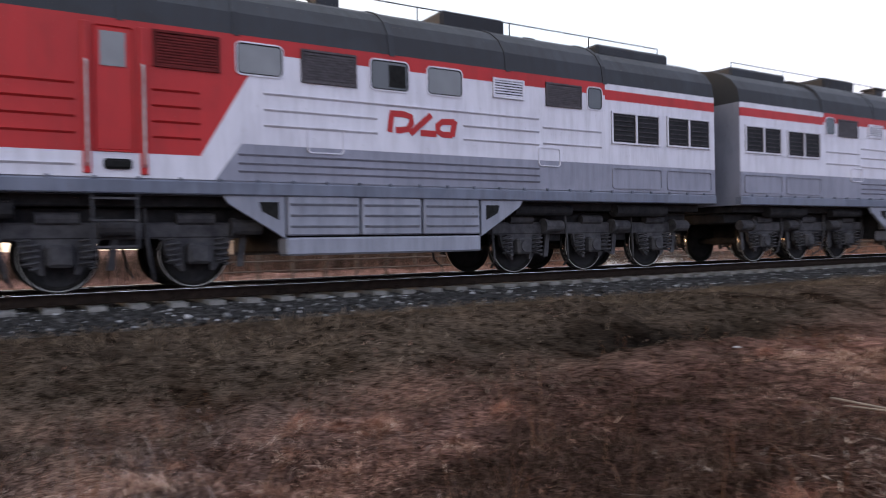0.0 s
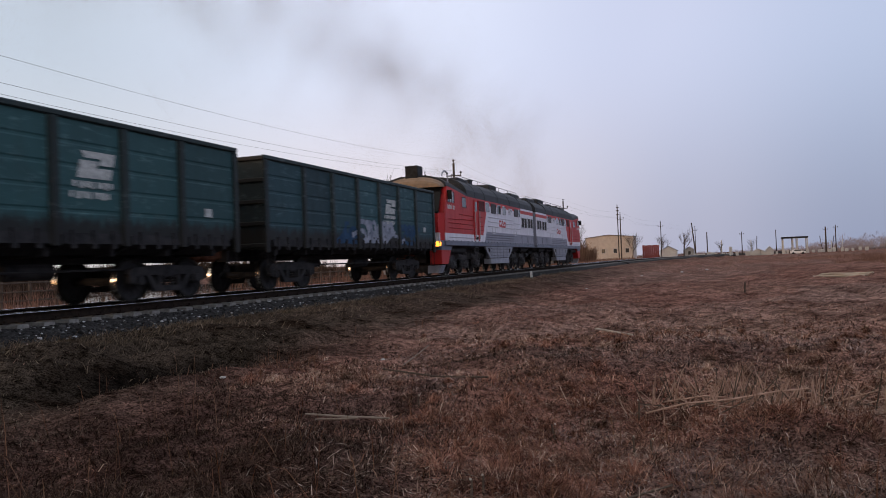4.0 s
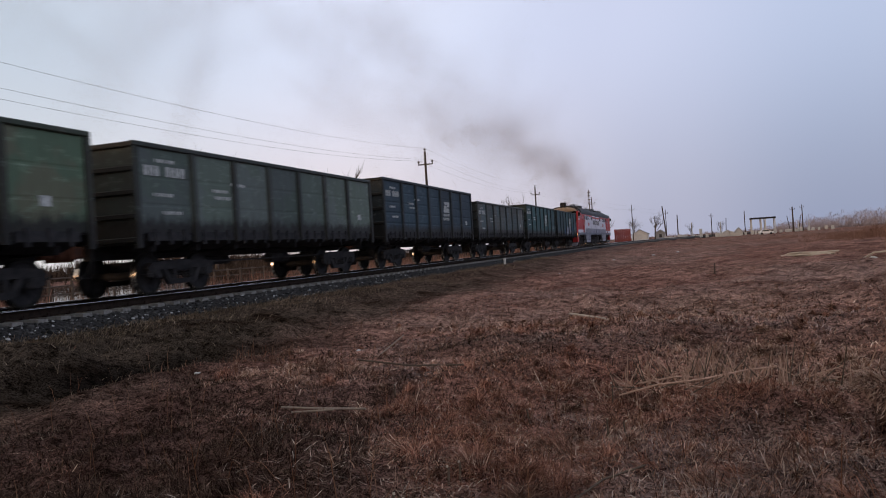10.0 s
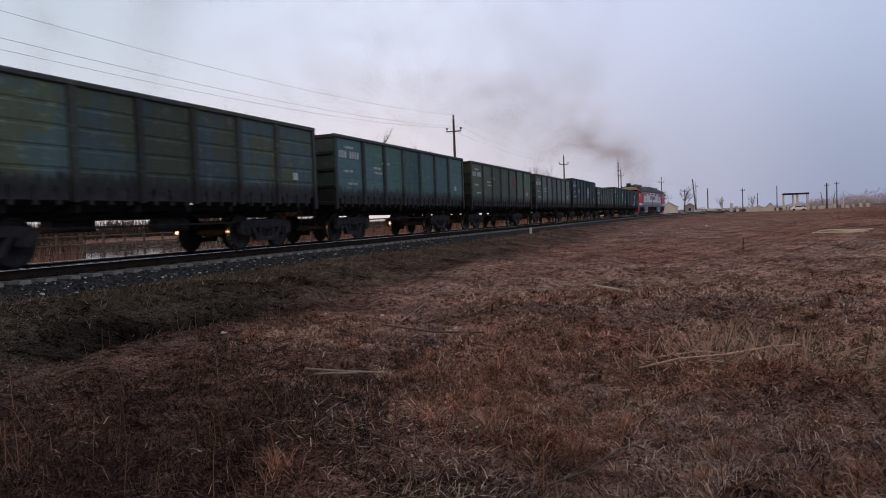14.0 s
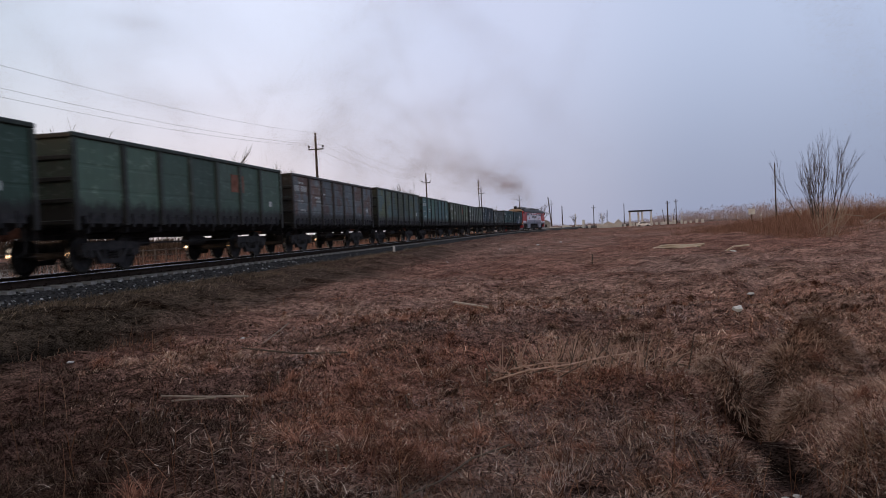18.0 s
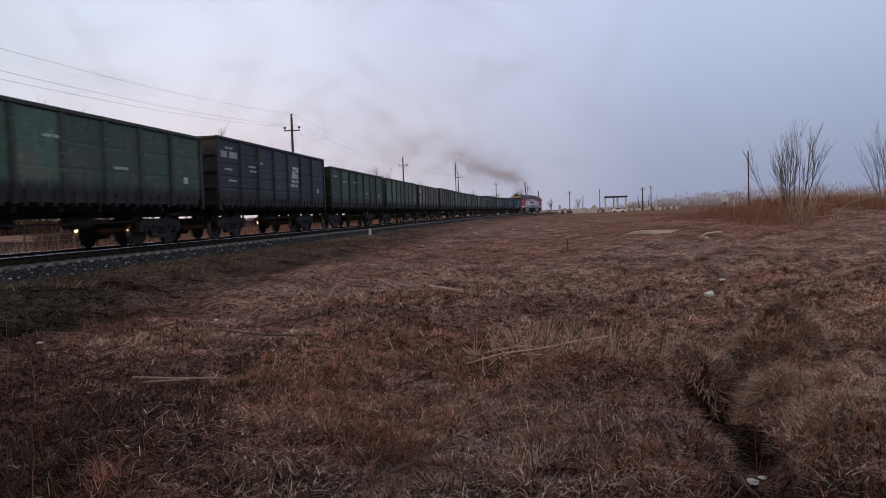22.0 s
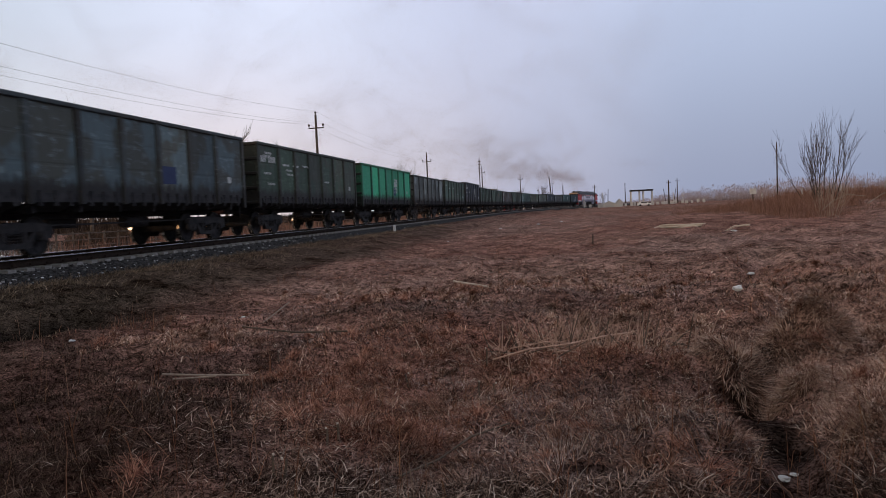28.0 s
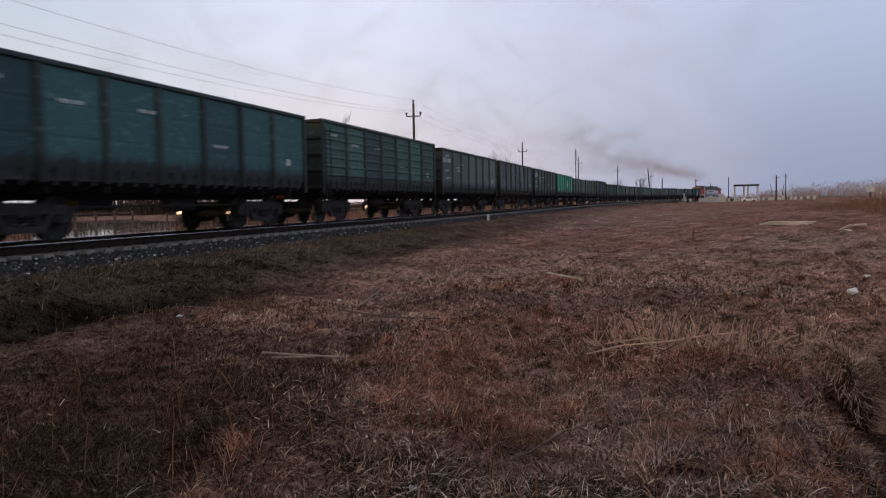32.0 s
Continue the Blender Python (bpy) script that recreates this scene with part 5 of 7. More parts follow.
M_SPRAYBLUE = grime("blue_spray_paint", (0.014, 0.035, 0.075), (0.03, 0.075, 0.15), 0.6, 3)
M_ORANGE = grime("faded_orange_patch", (0.12, 0.045, 0.03), (0.22, 0.11, 0.08), 0.7, 4)
M_NAVYPATCH = grime("dark_blue_patch", (0.03, 0.04, 0.09), (0.045, 0.06, 0.12), 0.7, 4)


def spray(bm, rng, y0, y1, z0, z1, n):
    """Loose looping strokes of spray paint on the flank."""
    for _ in range(n):
        y, z = rng.uniform(y0, y1), rng.uniform(z0, z1)
        a = rng.uniform(0, 6.28)
        for k in range(7):
            q = (y + 0.16 * math.cos(a), min(max(z + 0.16 * math.sin(a), z0 - 0.1), z1 + 0.1))
            w = rng.uniform(0.05, 0.09)
            dy, dz = q[0] - y, q[1] - z
            ln = math.hypot(dy, dz) + 1e-6
            ny, nz = -dz / ln * w, dy / ln * w
            x = 0.004 + 0.0015 * len(bm.faces) / 60
            bm.faces.new([bm.verts.new((x, *p)) for p in ((y - ny, z - nz), (q[0] - ny, q[1] - nz), (q[0] + ny, q[1] + nz), (y + ny, z + nz))])
            y, z = q
            a += rng.uniform(-0.9, 0.9)


def build_wagons():
    kits, shared, cars = {}, shared_kit(), []
    rng = random.Random(11)
    for num, height, style, base, second, dirt, patch, marks, label in WAGONS:
        key = (height, style)
        kit = kits.setdefault(key, wagon_kit(height, style))
        second = second if num in (8, 9, 14, 17) else tuple(0.55 * a + 0.45 * b for a, b in zip(second, base))
        base, second = (tuple(max(0.004, (sum(q) / 3 + (c - sum(q) / 3) * 1.12) * 1.08) for c in q) for q in (base, second))
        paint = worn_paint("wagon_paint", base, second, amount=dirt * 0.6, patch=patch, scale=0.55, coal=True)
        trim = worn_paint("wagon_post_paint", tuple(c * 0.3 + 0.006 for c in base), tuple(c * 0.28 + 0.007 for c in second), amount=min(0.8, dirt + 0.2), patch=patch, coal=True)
        car = thing("gondola_wagon", label, "freight wagon", "gondola wagons of the train")
        for side in (-1, 1):
            turn = 0 if side > 0 else 180

            def at(y, z=0.0, x=1.515):
                return pose(x * side, y, z, 0, 0, turn)
            edges = [6.375] + POSTS + [-6.375]
            for i, (a, b) in enumerate(zip(edges, edges[1:])):
                w = "outer" if i in (0, 6) else "inner"
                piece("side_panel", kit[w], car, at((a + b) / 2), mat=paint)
            for y in POSTS:
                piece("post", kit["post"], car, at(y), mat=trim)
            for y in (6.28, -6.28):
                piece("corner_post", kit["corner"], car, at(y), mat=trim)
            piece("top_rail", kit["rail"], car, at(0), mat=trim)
            for j in range(7):
                piece("unloading_hatch", shared["hatch"], car, at(5.25 - j * 1.75))
            piece("ladder", kit["ladder"], car, at(-6.02, 0, 1.6) @ pose(0, 0, 0, 0, 0, 90)) if style == "ribbed" else None
            for y in (6.1, -6.1):
                piece("foot_step", shared["step"], car, at(y, 0, 1.5))
            f = 1.522
            if "E" in marks:
                piece("emblem", shared["emblem"], car, at(1.85 * side, height - 0.92, f), label="white painted emblem")
                piece("bar", shared["bar"], car, at(1.8 * side, height - 1.32, f))
                piece("bar", shared["bar"], car, at(1.72 * side, height - 1.52, f))
            if "N" in marks:
                for j in (0, 1, 2, 4, 5, 6, 7):
                    piece("number_bar", shared["number"], car, at(-5.3 * side - 0.66 + j * 0.18, height - 0.62, f))
                piece("line", shared["line"], car, at(-5.3 * side, height - 0.38, f))
                piece("line", shared["line"], car, at(-3.2 * side, height - 0.95, f))
                piece("line", shared["line"], car, at(-3.1 * side, height - 1.12, f))
                piece("line", shared["line"], car, at(-5.4 * side, height - 1.15, f))
                piece("line", shared["line"], car, at(-5.1 * side, height - 1.55, f))
                piece("line", shared["line"], car, at(-2.4 * side, height - 0.75, f))
            if "L" in marks:
                for y, z in ((-5.4, 0.5), (-3.5, 0.75), (-1.2, 0.7), (1.6, 1.3)):
                    piece("line", shared["line"], car, at(y * side, height - z, f))
            piece("plate", shared["plate"], car, at(5.2 * side, 1.98, f), label="small pale data plate")
            if num == 1 and side > 0:
                for mat, span, n, nm in ((M_SPRAYWHITE, (-0.5, 2.3, 1.55, 2.0), 30, "white_spray_paint"), (M_SPRAYBLUE, (2.75, 3.9, 1.5, 1.95), 11, "blue_spray_paint"), (M_SPRAYBLUE, (-1.9, -0.8, 1.5, 1.9), 9, "blue_spray_paint")):
                    bm = bmesh.new()
                    spray(bm, rng, *span, n)
                    piece(nm, finish(bm, nm, mat), car, pose(1.52, 0, 0))
            if "R" in marks:
                bm = bmesh.new()
                box(bm, 0, 0.006, -0.5, 0.5, -0.3, 0.3)
                piece("repainted_patch", finish(bm, "repainted_patch", M_ORANGE), car, at(2.4 * side, height - 0.75, f), label="faded orange repainted patch")
            if num in (15, 17):
                bm = bmesh.new()
                box(bm, 0, 0.006, -0.45, 0.45, -0.25, 0.25)
                piece("repainted_patch", finish(bm, "repainted_patch", M_NAVYPATCH), car, at(1.3 * side, 2.0, f), label="dark blue repainted patch")
        for e in (-1, 1):
            m = pose(0, e * 6.30, 0, 0, 0, 0 if e > 0 else 180)
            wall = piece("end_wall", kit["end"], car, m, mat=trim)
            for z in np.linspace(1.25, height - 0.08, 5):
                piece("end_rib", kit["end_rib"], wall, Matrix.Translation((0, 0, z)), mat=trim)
            piece("coupler", shared["coupler"], car, pose(0, e * 6.375, 0, 0, 0, 0 if e > 0 else 180))
            piece("brake_hose", shared["hose"], car, pose(0, e * 6.375, 0, 0, 0, 0 if e > 0 else 180))
            bog = piece("bogie", shared["bogie"], car, pose(0, e * 4.325, 0))
            for y in (-0.925, 0.925):
                wheelset(bog, y, 0.475, shared["wheels"])
                for side in (-1, 1):
                    piece("axle_box", shared["box"], bog, pose(1.02 * side, y, 0, 0, 0, 0 if side > 0 else 180))
            for side in (-1, 1):
                piece("side_frame", shared["frame"], bog, pose(1.02 * side, 0, 0, 0, 0, 0 if side > 0 else 180))
                piece("spring_nest", shared["spring"], bog, pose(1.02 * side, 0, 0))
        frame_beam = piece("underframe", shared["underframe"], car)
        for y in np.linspace(-5.6, 5.6, 8):
            piece("cross_bearer", shared["bearer"], frame_beam, pose(0, y, 0))
        piece("brake_valve", shared["valve"], car)
        piece("air_reservoir", shared["reservoir"], car)
        piece("brake_rod", shared["pull_rod"], car)
        piece("floor", shared["floor"], car)
        cars.append((num, car))
    return cars


# ---- poles and wires ----
def gz1(x, y):
    return float(ground_z(x, y))


POLES = [(-10.0, -24.0), (-10.0, 65.0), (-10.0, 119.0), (-6.6, 167.5), (-1.6, 223.0), (6.6, 276.0)]


def build_pole():
    pole = thing("utility_pole", "weathered wooden utility pole with one crossarm and dark insulators", "utility pole", "poles along the line")
    bm = bmesh.new()
    tube(bm, (0, 0, -0.6), (0, 0, 10.5), 0.15, 10, 0.10)
    part("shaft", bm, M_DARKWOOD, pole)
    bm = bmesh.new()
    box(bm, -0.72, 0.72, -0.05, 0.05, 9.25, 9.35)
    part("crossarm", bm, M_DARKWOOD, pole)
    for x, z in ((-0.68, 9.35), (0.68, 9.35), (0.0, 10.5)):
        bm = bmesh.new()
        tube(bm, (x, 0, z), (x, 0, z + 0.14), 0.03, 6)
        tube(bm, (x, 0, z + 0.12), (x, 0, z + 0.24), 0.085, 8, 0.12)
        tube(bm, (x, 0, z + 0.24), (x, 0, z + 0.32), 0.12, 8, 0.05)
        part("insulator", bm, M_CERAMIC, pole)
    return pole


def build_line():
    first = build_pole()
    places = []
    for i, (x, y) in enumerate(POLES):
        z = gz1(x, y)
        m = Matrix.Translation((x, y, z))
        if i:
            copy_thing(first, m)
        else:
            first.matrix_basis = m
        places.append(Vector((x, y, z)))
    for a, b in zip(places, places[1:]):
        sag = 0.8 * ((b - a).length / 57) ** 2
        for dx, dz in ((-0.68, 9.68), (0.68, 9.68), (0.0, 10.82)):
            pts = []
            for k in range(25):
                u = k / 24
                p = a.lerp(b, u) + Vector((dx, 0, dz - 4.0 * sag * u * (1 - u)))
                pts.append(p)
            bm = bmesh.new()
            rod(bm, pts, 0.0068, 5)
            solo("overhead_wire", bm, M_WIRE, "thin sagging overhead wire between two poles", "wire", "wires of the line")


build_line()


def plain_pole(name, x, y, top, r, lean=0.0, arm=0.0, mat=None, label="bare dark pole in the distance", base=None):
    z = gz1(x, y) if base is None else base
    ob = thing(name, label, "pole", "distant poles", m=Matrix.Translation((x, y, z)))
    h = top - z
    bm = bmesh.new()
    tube(bm, (0, 0, -0.4), (lean, 0, h), r, 8, r * 0.75)
    part("shaft", bm, mat or M_DARKWOOD, ob)
    if arm:
        bm = bmesh.new()
        box(bm, lean - arm, lean + arm, -0.05, 0.05, h - 0.9, h - 0.78)
        part("crossarm", bm, mat or M_DARKWOOD, ob)
        for e in (-1, 1):
            bm = bmesh.new()
            tube(bm, (lean + e * arm * 0.92, 0, h - 0.78), (lean + e * arm * 0.92, 0, h - 0.5), 0.07, 6)
            part("insulator", bm, M_CERAMIC, ob)
    return ob


def build_far_poles():
    mast = plain_pole("steel_mast", -10.5, 196, 13.9, 0.14, label="tall dark steel mast beside the houses")
    for z in (11.8, 12.8, 13.6):
        bm = bmesh.new()
        box(bm, -0.35, 0.35, -0.05, 0.05, z, z + 0.25)
        part("antenna", bm, M_DARKWOOD, mast)
    plain_pole("leaning_pole", 7.0, 258, 10.6, 0.22, -1.0, label="leaning dark wooden pole in the distance")
    plain_pole("street_pole", 10.6, 258, 7.3, 0.2)
    plain_pole("street_pole", 21.5, 268, 7.2, 0.16, 0.0, 0.7)
    plain_pole("street_pole", 32.0, 268, 7.3, 0.16, 0.0, 0.0)
    plain_pole("street_pole", 48.0, 278, 7.8, 0.28, 0.0, 0.8)
    plain_pole("street_pole", 51.0, 278, 8.3, 0.18, 0.0, 0.7)
    plain_pole("street_pole", 2.0, 300, 8.5, 0.18, 0.0, 0.8)
    plain_pole("street_pole", 27.5, 300, 6.0, 0.16, 0.3)
    plain_pole("concrete_post", 15.0, 262, 4.5, 0.22, 0, 0, M_CONCRETE, "pale concrete post with a bushy dead top")
    plain_pole("concrete_post", 24.5, 272, 4.2, 0.2, 0, 0, M_CONCRETE, "pale concrete post with a bushy dead top")
    for x, e in ((47.0, -1), (49.5, 1)):
        plain_pole("prop_pole", x, 277.5, 4.8, 0.12, 0.9 * e, label="slanted pole prop leaning on a taller pole")
    plain_pole("lone_pole", 27.8, 56.7, 4.55, 0.055, 0.0, label="slim lone pole above the brushy bank")
    for x, y, h in ((26.9, 57.5, 0.9), (29.4, 56.5, 0.9), (31.5, 55.0, 0.7), (33.6, 52.0, 0.8), (35.2, 50.0, 0.8)):
        plain_pole("fence_stub", x, y, gz1(x, y) + h, 0.08, 0.03, 0, M_CONCRETE, "short pale fence stub on the brushy bank")
    plain_pole("stake", 13.6, 27.6, gz1(13.6, 27.6) + 0.4, 0.03, 0.03, label="short dark wooden stake in the grass")
    sign = thing("small_sign", "small white sign plate on a dark post", "sign", m=Matrix.Translation((28.4, 66.8, gz1(28.4, 66.8))))
    h = 1.35 - gz1(28.4, 66.8)
    bm = bmesh.new()
    tube(bm, (0, 0, -0.3), (0, 0, h - 0.1), 0.05, 8)
    part("sign_post", bm, M_DARKWOOD, sign)
    bm = bmesh.new()
    soft_box(bm, -0.28, 0.28, -0.09, -0.06, h - 0.48, h, 0.008)
    part("sign_plate", bm, M_CONCRETE, sign)
    mk = thing("kilometre_post", "short white and black marker post beside the ballast", "marker post", m=Matrix.Translation((2.95, 39.9, gz1(2.95, 39.9))))
    bm = bmesh.new()
    soft_box(bm, -0.06, 0.06, -0.06, 0.06, 0.16, 0.50, 0.012)
    part("white_head", bm, M_LETTER, mk)
    bm = bmesh.new()
    soft_box(bm, -0.057, 0.057, -0.057, 0.057, -0.1, 0.16, 0.008)
    part("dark_foot", bm, M_BLACK, mk)


build_far_poles()
M_PLASTER = grime("yellowed_plaster", (0.42, 0.36, 0.32), (0.54, 0.47, 0.42), 0.9, 1.2)
M_WHITEWASH = grime("whitewashed_wall", (0.36, 0.355, 0.36), (0.54, 0.53, 0.53), 0.9, 1.2)
M_ROOFTIN = grime("grey_tin_roof", (0.12, 0.12, 0.13), (0.22, 0.22, 0.23), 0.6, 1.5)
M_REDPAINT = grime("faded_red_planks", (0.14, 0.035, 0.035), (0.2, 0.055, 0.05), 0.85, 1.5)
M_GREYWALL = grime("dusty_grey_plaster", (0.22, 0.215, 0.215), (0.36, 0.35, 0.35), 0.9, 1.2)
M_CARWHITE = grime("white_car_paint", (0.6, 0.6, 0.62), (0.72, 0.72, 0.74), 0.3, 2)
M_FENCE = grime("old_fence_boards", (0.06, 0.048, 0.04), (0.15, 0.12, 0.10), 0.9, 2.5)


def house(name, x, y, w, d, h, roof, wall_mat, roof_mat, label, chimney=False, windows=2, turn=0.0):
    ob = thing(name, label, "house", "houses beyond the track", m=Matrix.Translation((x, y, gz1(x, y))) @ Matrix.Rotation(radians(turn), 4, "Z"))
    bm = bmesh.new()
    prism(bm, [(-w / 2, -0.3), (w / 2, -0.3), (w / 2, h), (0, h + roof * 0.97), (-w / 2, h)], -d / 2, d / 2, "y")
    part("wall", bm, wall_mat, ob)
    for e in (-1, 1):
        bm = bmesh.new()
        prism(bm, [(e * (w / 2 + 0.3), h - 0.1), (e * (w / 2 + 0.3), h + 0.05), (0, h + roof + 0.12), (0, h + roof)], -d / 2 - 0.3, d / 2 + 0.3, "y")
        part("roof", bm, roof_mat, ob)
    for i in range(windows):
        wx = -w / 2 + w * (i + 0.5) / windows
        bm = bmesh.new()
        for q in ((wx - 0.55, wx + 0.55, h * 0.3, h * 0.3 + 0.08), (wx - 0.55, wx + 0.55, h * 0.3 + 1.2, h * 0.3 + 1.28), (wx - 0.55, wx - 0.45, h * 0.3, h * 0.3 + 1.28), (wx + 0.45, wx + 0.55, h * 0.3, h * 0.3 + 1.28)):
            box(bm, q[0], q[1], -d / 2 - 0.06, -d / 2 + 0.02, q[2], q[3])
        win = part("window", bm, M_WHITEWASH, ob)
        bm = bmesh.new()
        box(bm, wx - 0.45, wx + 0.45, -d / 2 - 0.02, -d / 2 + 0.02, h * 0.3 + 0.08, h * 0.3 + 1.2)
        part("pane", bm, M_WINDOW, win)
    if chimney:
        bm = bmesh.new()
        soft_box(bm, -0.4, 0.4, -0.4, 0.4, h + roof * 0.5, h + roof + 1.2, 0.03)
        part("chimney", bm, M_PLASTER, ob)
    return ob


def build_village():
    house("plastered_building", -14.7, 214, 13.0, 9.0, 6.4, 0.6, M_PLASTER, M_ROOFTIN, "yellowed plaster building with a low tin roof", windows=4)
    red = thing("red_fence", "dark red plank fence beyond the track", "fence", m=Matrix.Translation((-6.7, 250.0, gz1(-6.7, 250.0))))
    for i in range(9):
        bm = bmesh.new()
        soft_box(bm, -2.6 + i * 0.58, -2.6 + i * 0.58 + 0.55, -0.06, 0.06, -0.1, 4.3 - 0.05 * (i % 3), 0.02)
        part("plank", bm, M_REDPAINT, red)
    house("grey_shed", -14.8, 246, 5.4, 4.0, 3.4, 0.3, M_GREYWALL, M_ROOFTIN, "low grey-walled shed with a flat tin roof", windows=2)
    house("white_shed", -1.2, 252, 5.2, 4.0, 2.3, 1.5, M_WHITEWASH, M_ROOFTIN, "low whitewashed shed with a dark tin roof", windows=0)
    house("small_shed", 4.9, 262, 3.0, 3.0, 2.4, 1.0, M_GREYWALL, M_ROOFTIN, "small grey shed with a dark tin roof", windows=1)
    for x, y, w, h in ((26.0, 262, 4.2, 1.9), (29.6, 264, 2.4, 2.3)):
        house("low_barn", x, y, w, 3.0, h * 0.55, h * 0.6, M_WHITEWASH, M_WHITEWASH, "low snow-white barn with a pale sloping roof", windows=0)
    # pale kerb blocks, wall ends and gate posts along the crossing
    rng = random.Random(52)
    for x0, x1, y, n, hmax in ((6.0, 13.6, 250, 9, 1.3), (21.8, 29.0, 251, 8, 1.5), (15.0, 20.0, 256, 4, 0.9), (31.0, 44.0, 258, 9, 1.0), (44.0, 58.0, 262, 8, 1.2)):
        for i in range(n):
            x = x0 + (x1 - x0) * (i + rng.uniform(0.2, 0.8)) / n
            bm = bmesh.new()
            soft_box(bm, -rng.uniform(0.25, 0.6), rng.uniform(0.25, 0.6), -0.2, 0.2, -0.3, rng.uniform(0.45, 1.0) * hmax, 0.04)
            solo("concrete_block", bm, M_CONCRETE, "pale concrete block beside the distant crossing", "concrete block", "blocks by the crossing", m=Matrix.Translation((x, y, gz1(x, y) + 0.25)))
    for x, y, top in ((17.4, 252, 2.2), (18.0, 260, 2.2), (47.5, 262, 3.2), (50.6, 262, 3.4)):
        plain_pole("gate_post", x, y, top, 0.3 if x < 20 else 0.12, 0, 0, M_CONCRETE, "short thick white post at the distant crossing")
    # canopy on thin legs
    can = thing("filling_canopy", "flat dark canopy on thin pale legs", "canopy", m=Matrix.Translation((35.6, 247.5, gz1(35.6, 247.5))))
    bm = bmesh.new()
    soft_box(bm, -3.6, 3.6, -2.0, 2.0, 4.55, 5.05, 0.05)
    part("canopy_roof", bm, M_LOUVRE, can)
    for x in (-3.3, -0.6, 0.6, 3.3):
        for y in (-1.7, 1.7):
            bm = bmesh.new()
            box(bm, x - 0.13, x + 0.13, y - 0.13, y + 0.13, -0.3, 4.55)
            part("canopy_leg", bm, M_CONCRETE, can)
    car = thing("parked_car", "white saloon car parked near the canopy", "car", m=Matrix.Translation((36.0, 243.0, gz1(36, 243))))
    bm = bmesh.new()
    prism(bm, [(-2.1, 0.35), (2.1, 0.35), (2.1, 0.8), (1.2, 0.9), (0.7, 1.4), (-1.0, 1.4), (-1.6, 0.95), (-2.1, 0.9)], -0.8, 0.8, "y")
    part("car_body", bm, M_CARWHITE, car)
    for x in (-1.3, 1.3):
        for y in (-0.78, 0.78):
            bm = bmesh.new()
            tube(bm, (x, y - 0.1, 0.3), (x, y + 0.1, 0.3), 0.3, 12)
            part("wheel", bm, M_RUBBER, car)
    for y in (-0.81, 0.81):
        bm = bmesh.new()
        prism(bm, [(-1.35, 0.95), (0.95, 0.95), (0.62, 1.33), (-0.92, 1.33)], min(y, y * 0.98), max(y, y * 0.98), "y")
        part("side_window", bm, M_WINDOW, car)
    # board fence and rails on the far side of the track
    for x0, y0, x1, y1, n in ((-13.0, 6.0, -13.0, 30.0, 20), (-14.0, 34.0, -15.0, 70.0, 26), (-16.0, 76.0, -14.0, 130.0, 30)):
        fence = thing("wooden_fence", "old grey wooden rail fence beyond the track", "fence", "fences beyond the track", m=Matrix.Translation((x0, y0, gz1(x0, y0))))
        v = Vector((x1 - x0, y1 - y0, 0))
        for i in range(n):
            p = v * (i / (n - 1))
            bm = bmesh.new()
            tube(bm, p - Vector((0, 0, 0.3)), p + Vector((0, 0, 1.15)), 0.06, 6)
            part("fence_post", bm, M_FENCE, fence)
        for z in (0.35, 0.7, 1.05):
            bm = bmesh.new()
            rod(bm, [Vector((0.05, 0, z)), v + Vector((0.05, 0, z))], 0.035, 6)
            part("fence_rail", bm, M_FENCE, fence)


build_village()


# ---- trees and brush ----
def twigs(rng, start, direction, length, r, depth, out, fan=0.75, wiggle=0.16):
    """Grows one branch as short tapering lengths and hands on to thinner ones."""
    p, d = Vector(start), Vector(direction).normalized()
    n = 4
    for i in range(n):
        d = (d + Vector((rng.uniform(-1, 1), rng.uniform(-1, 1), rng.uniform(-0.3, 0.8))) * wiggle).normalized()
        q = p + d * (length / n)
        out.append((p.copy(), q.copy(), r * (1 - 0.18 * i), r * (1 - 0.18 * (i + 1))))
        if depth > 0 and i > 0:
            for _ in range(2):
                side = (d + Vector((rng.uniform(-1, 1), rng.uniform(-1, 1), rng.uniform(-0.1, 0.7))) * fan).normalized()
                twigs(rng, q, side, length * rng.uniform(0.38, 0.6), r * 0.55, depth - 1, out, fan, wiggle)
        p = q


def sticks_mesh(name, segs, mat, n=4):
    verts, faces = [], []
    for p, q, r0, r1 in segs:
        w = (q - p).normalized()
        u = w.cross(Vector((0.3, 0.9, 0.2))).normalized()
        v = w.cross(u)
        b = len(verts)
        for c, r in ((p, r0), (q, r1)):
            for i in range(n):
                a = 2 * math.pi * i / n
                verts.append(c + (u * math.cos(a) + v * math.sin(a)) * r)
        faces += [(b + i, b + (i + 1) % n, b + n + (i + 1) % n, b + n + i) for i in range(n)]
    return raw_mesh(name, [tuple(v) for v in verts], faces, mat)


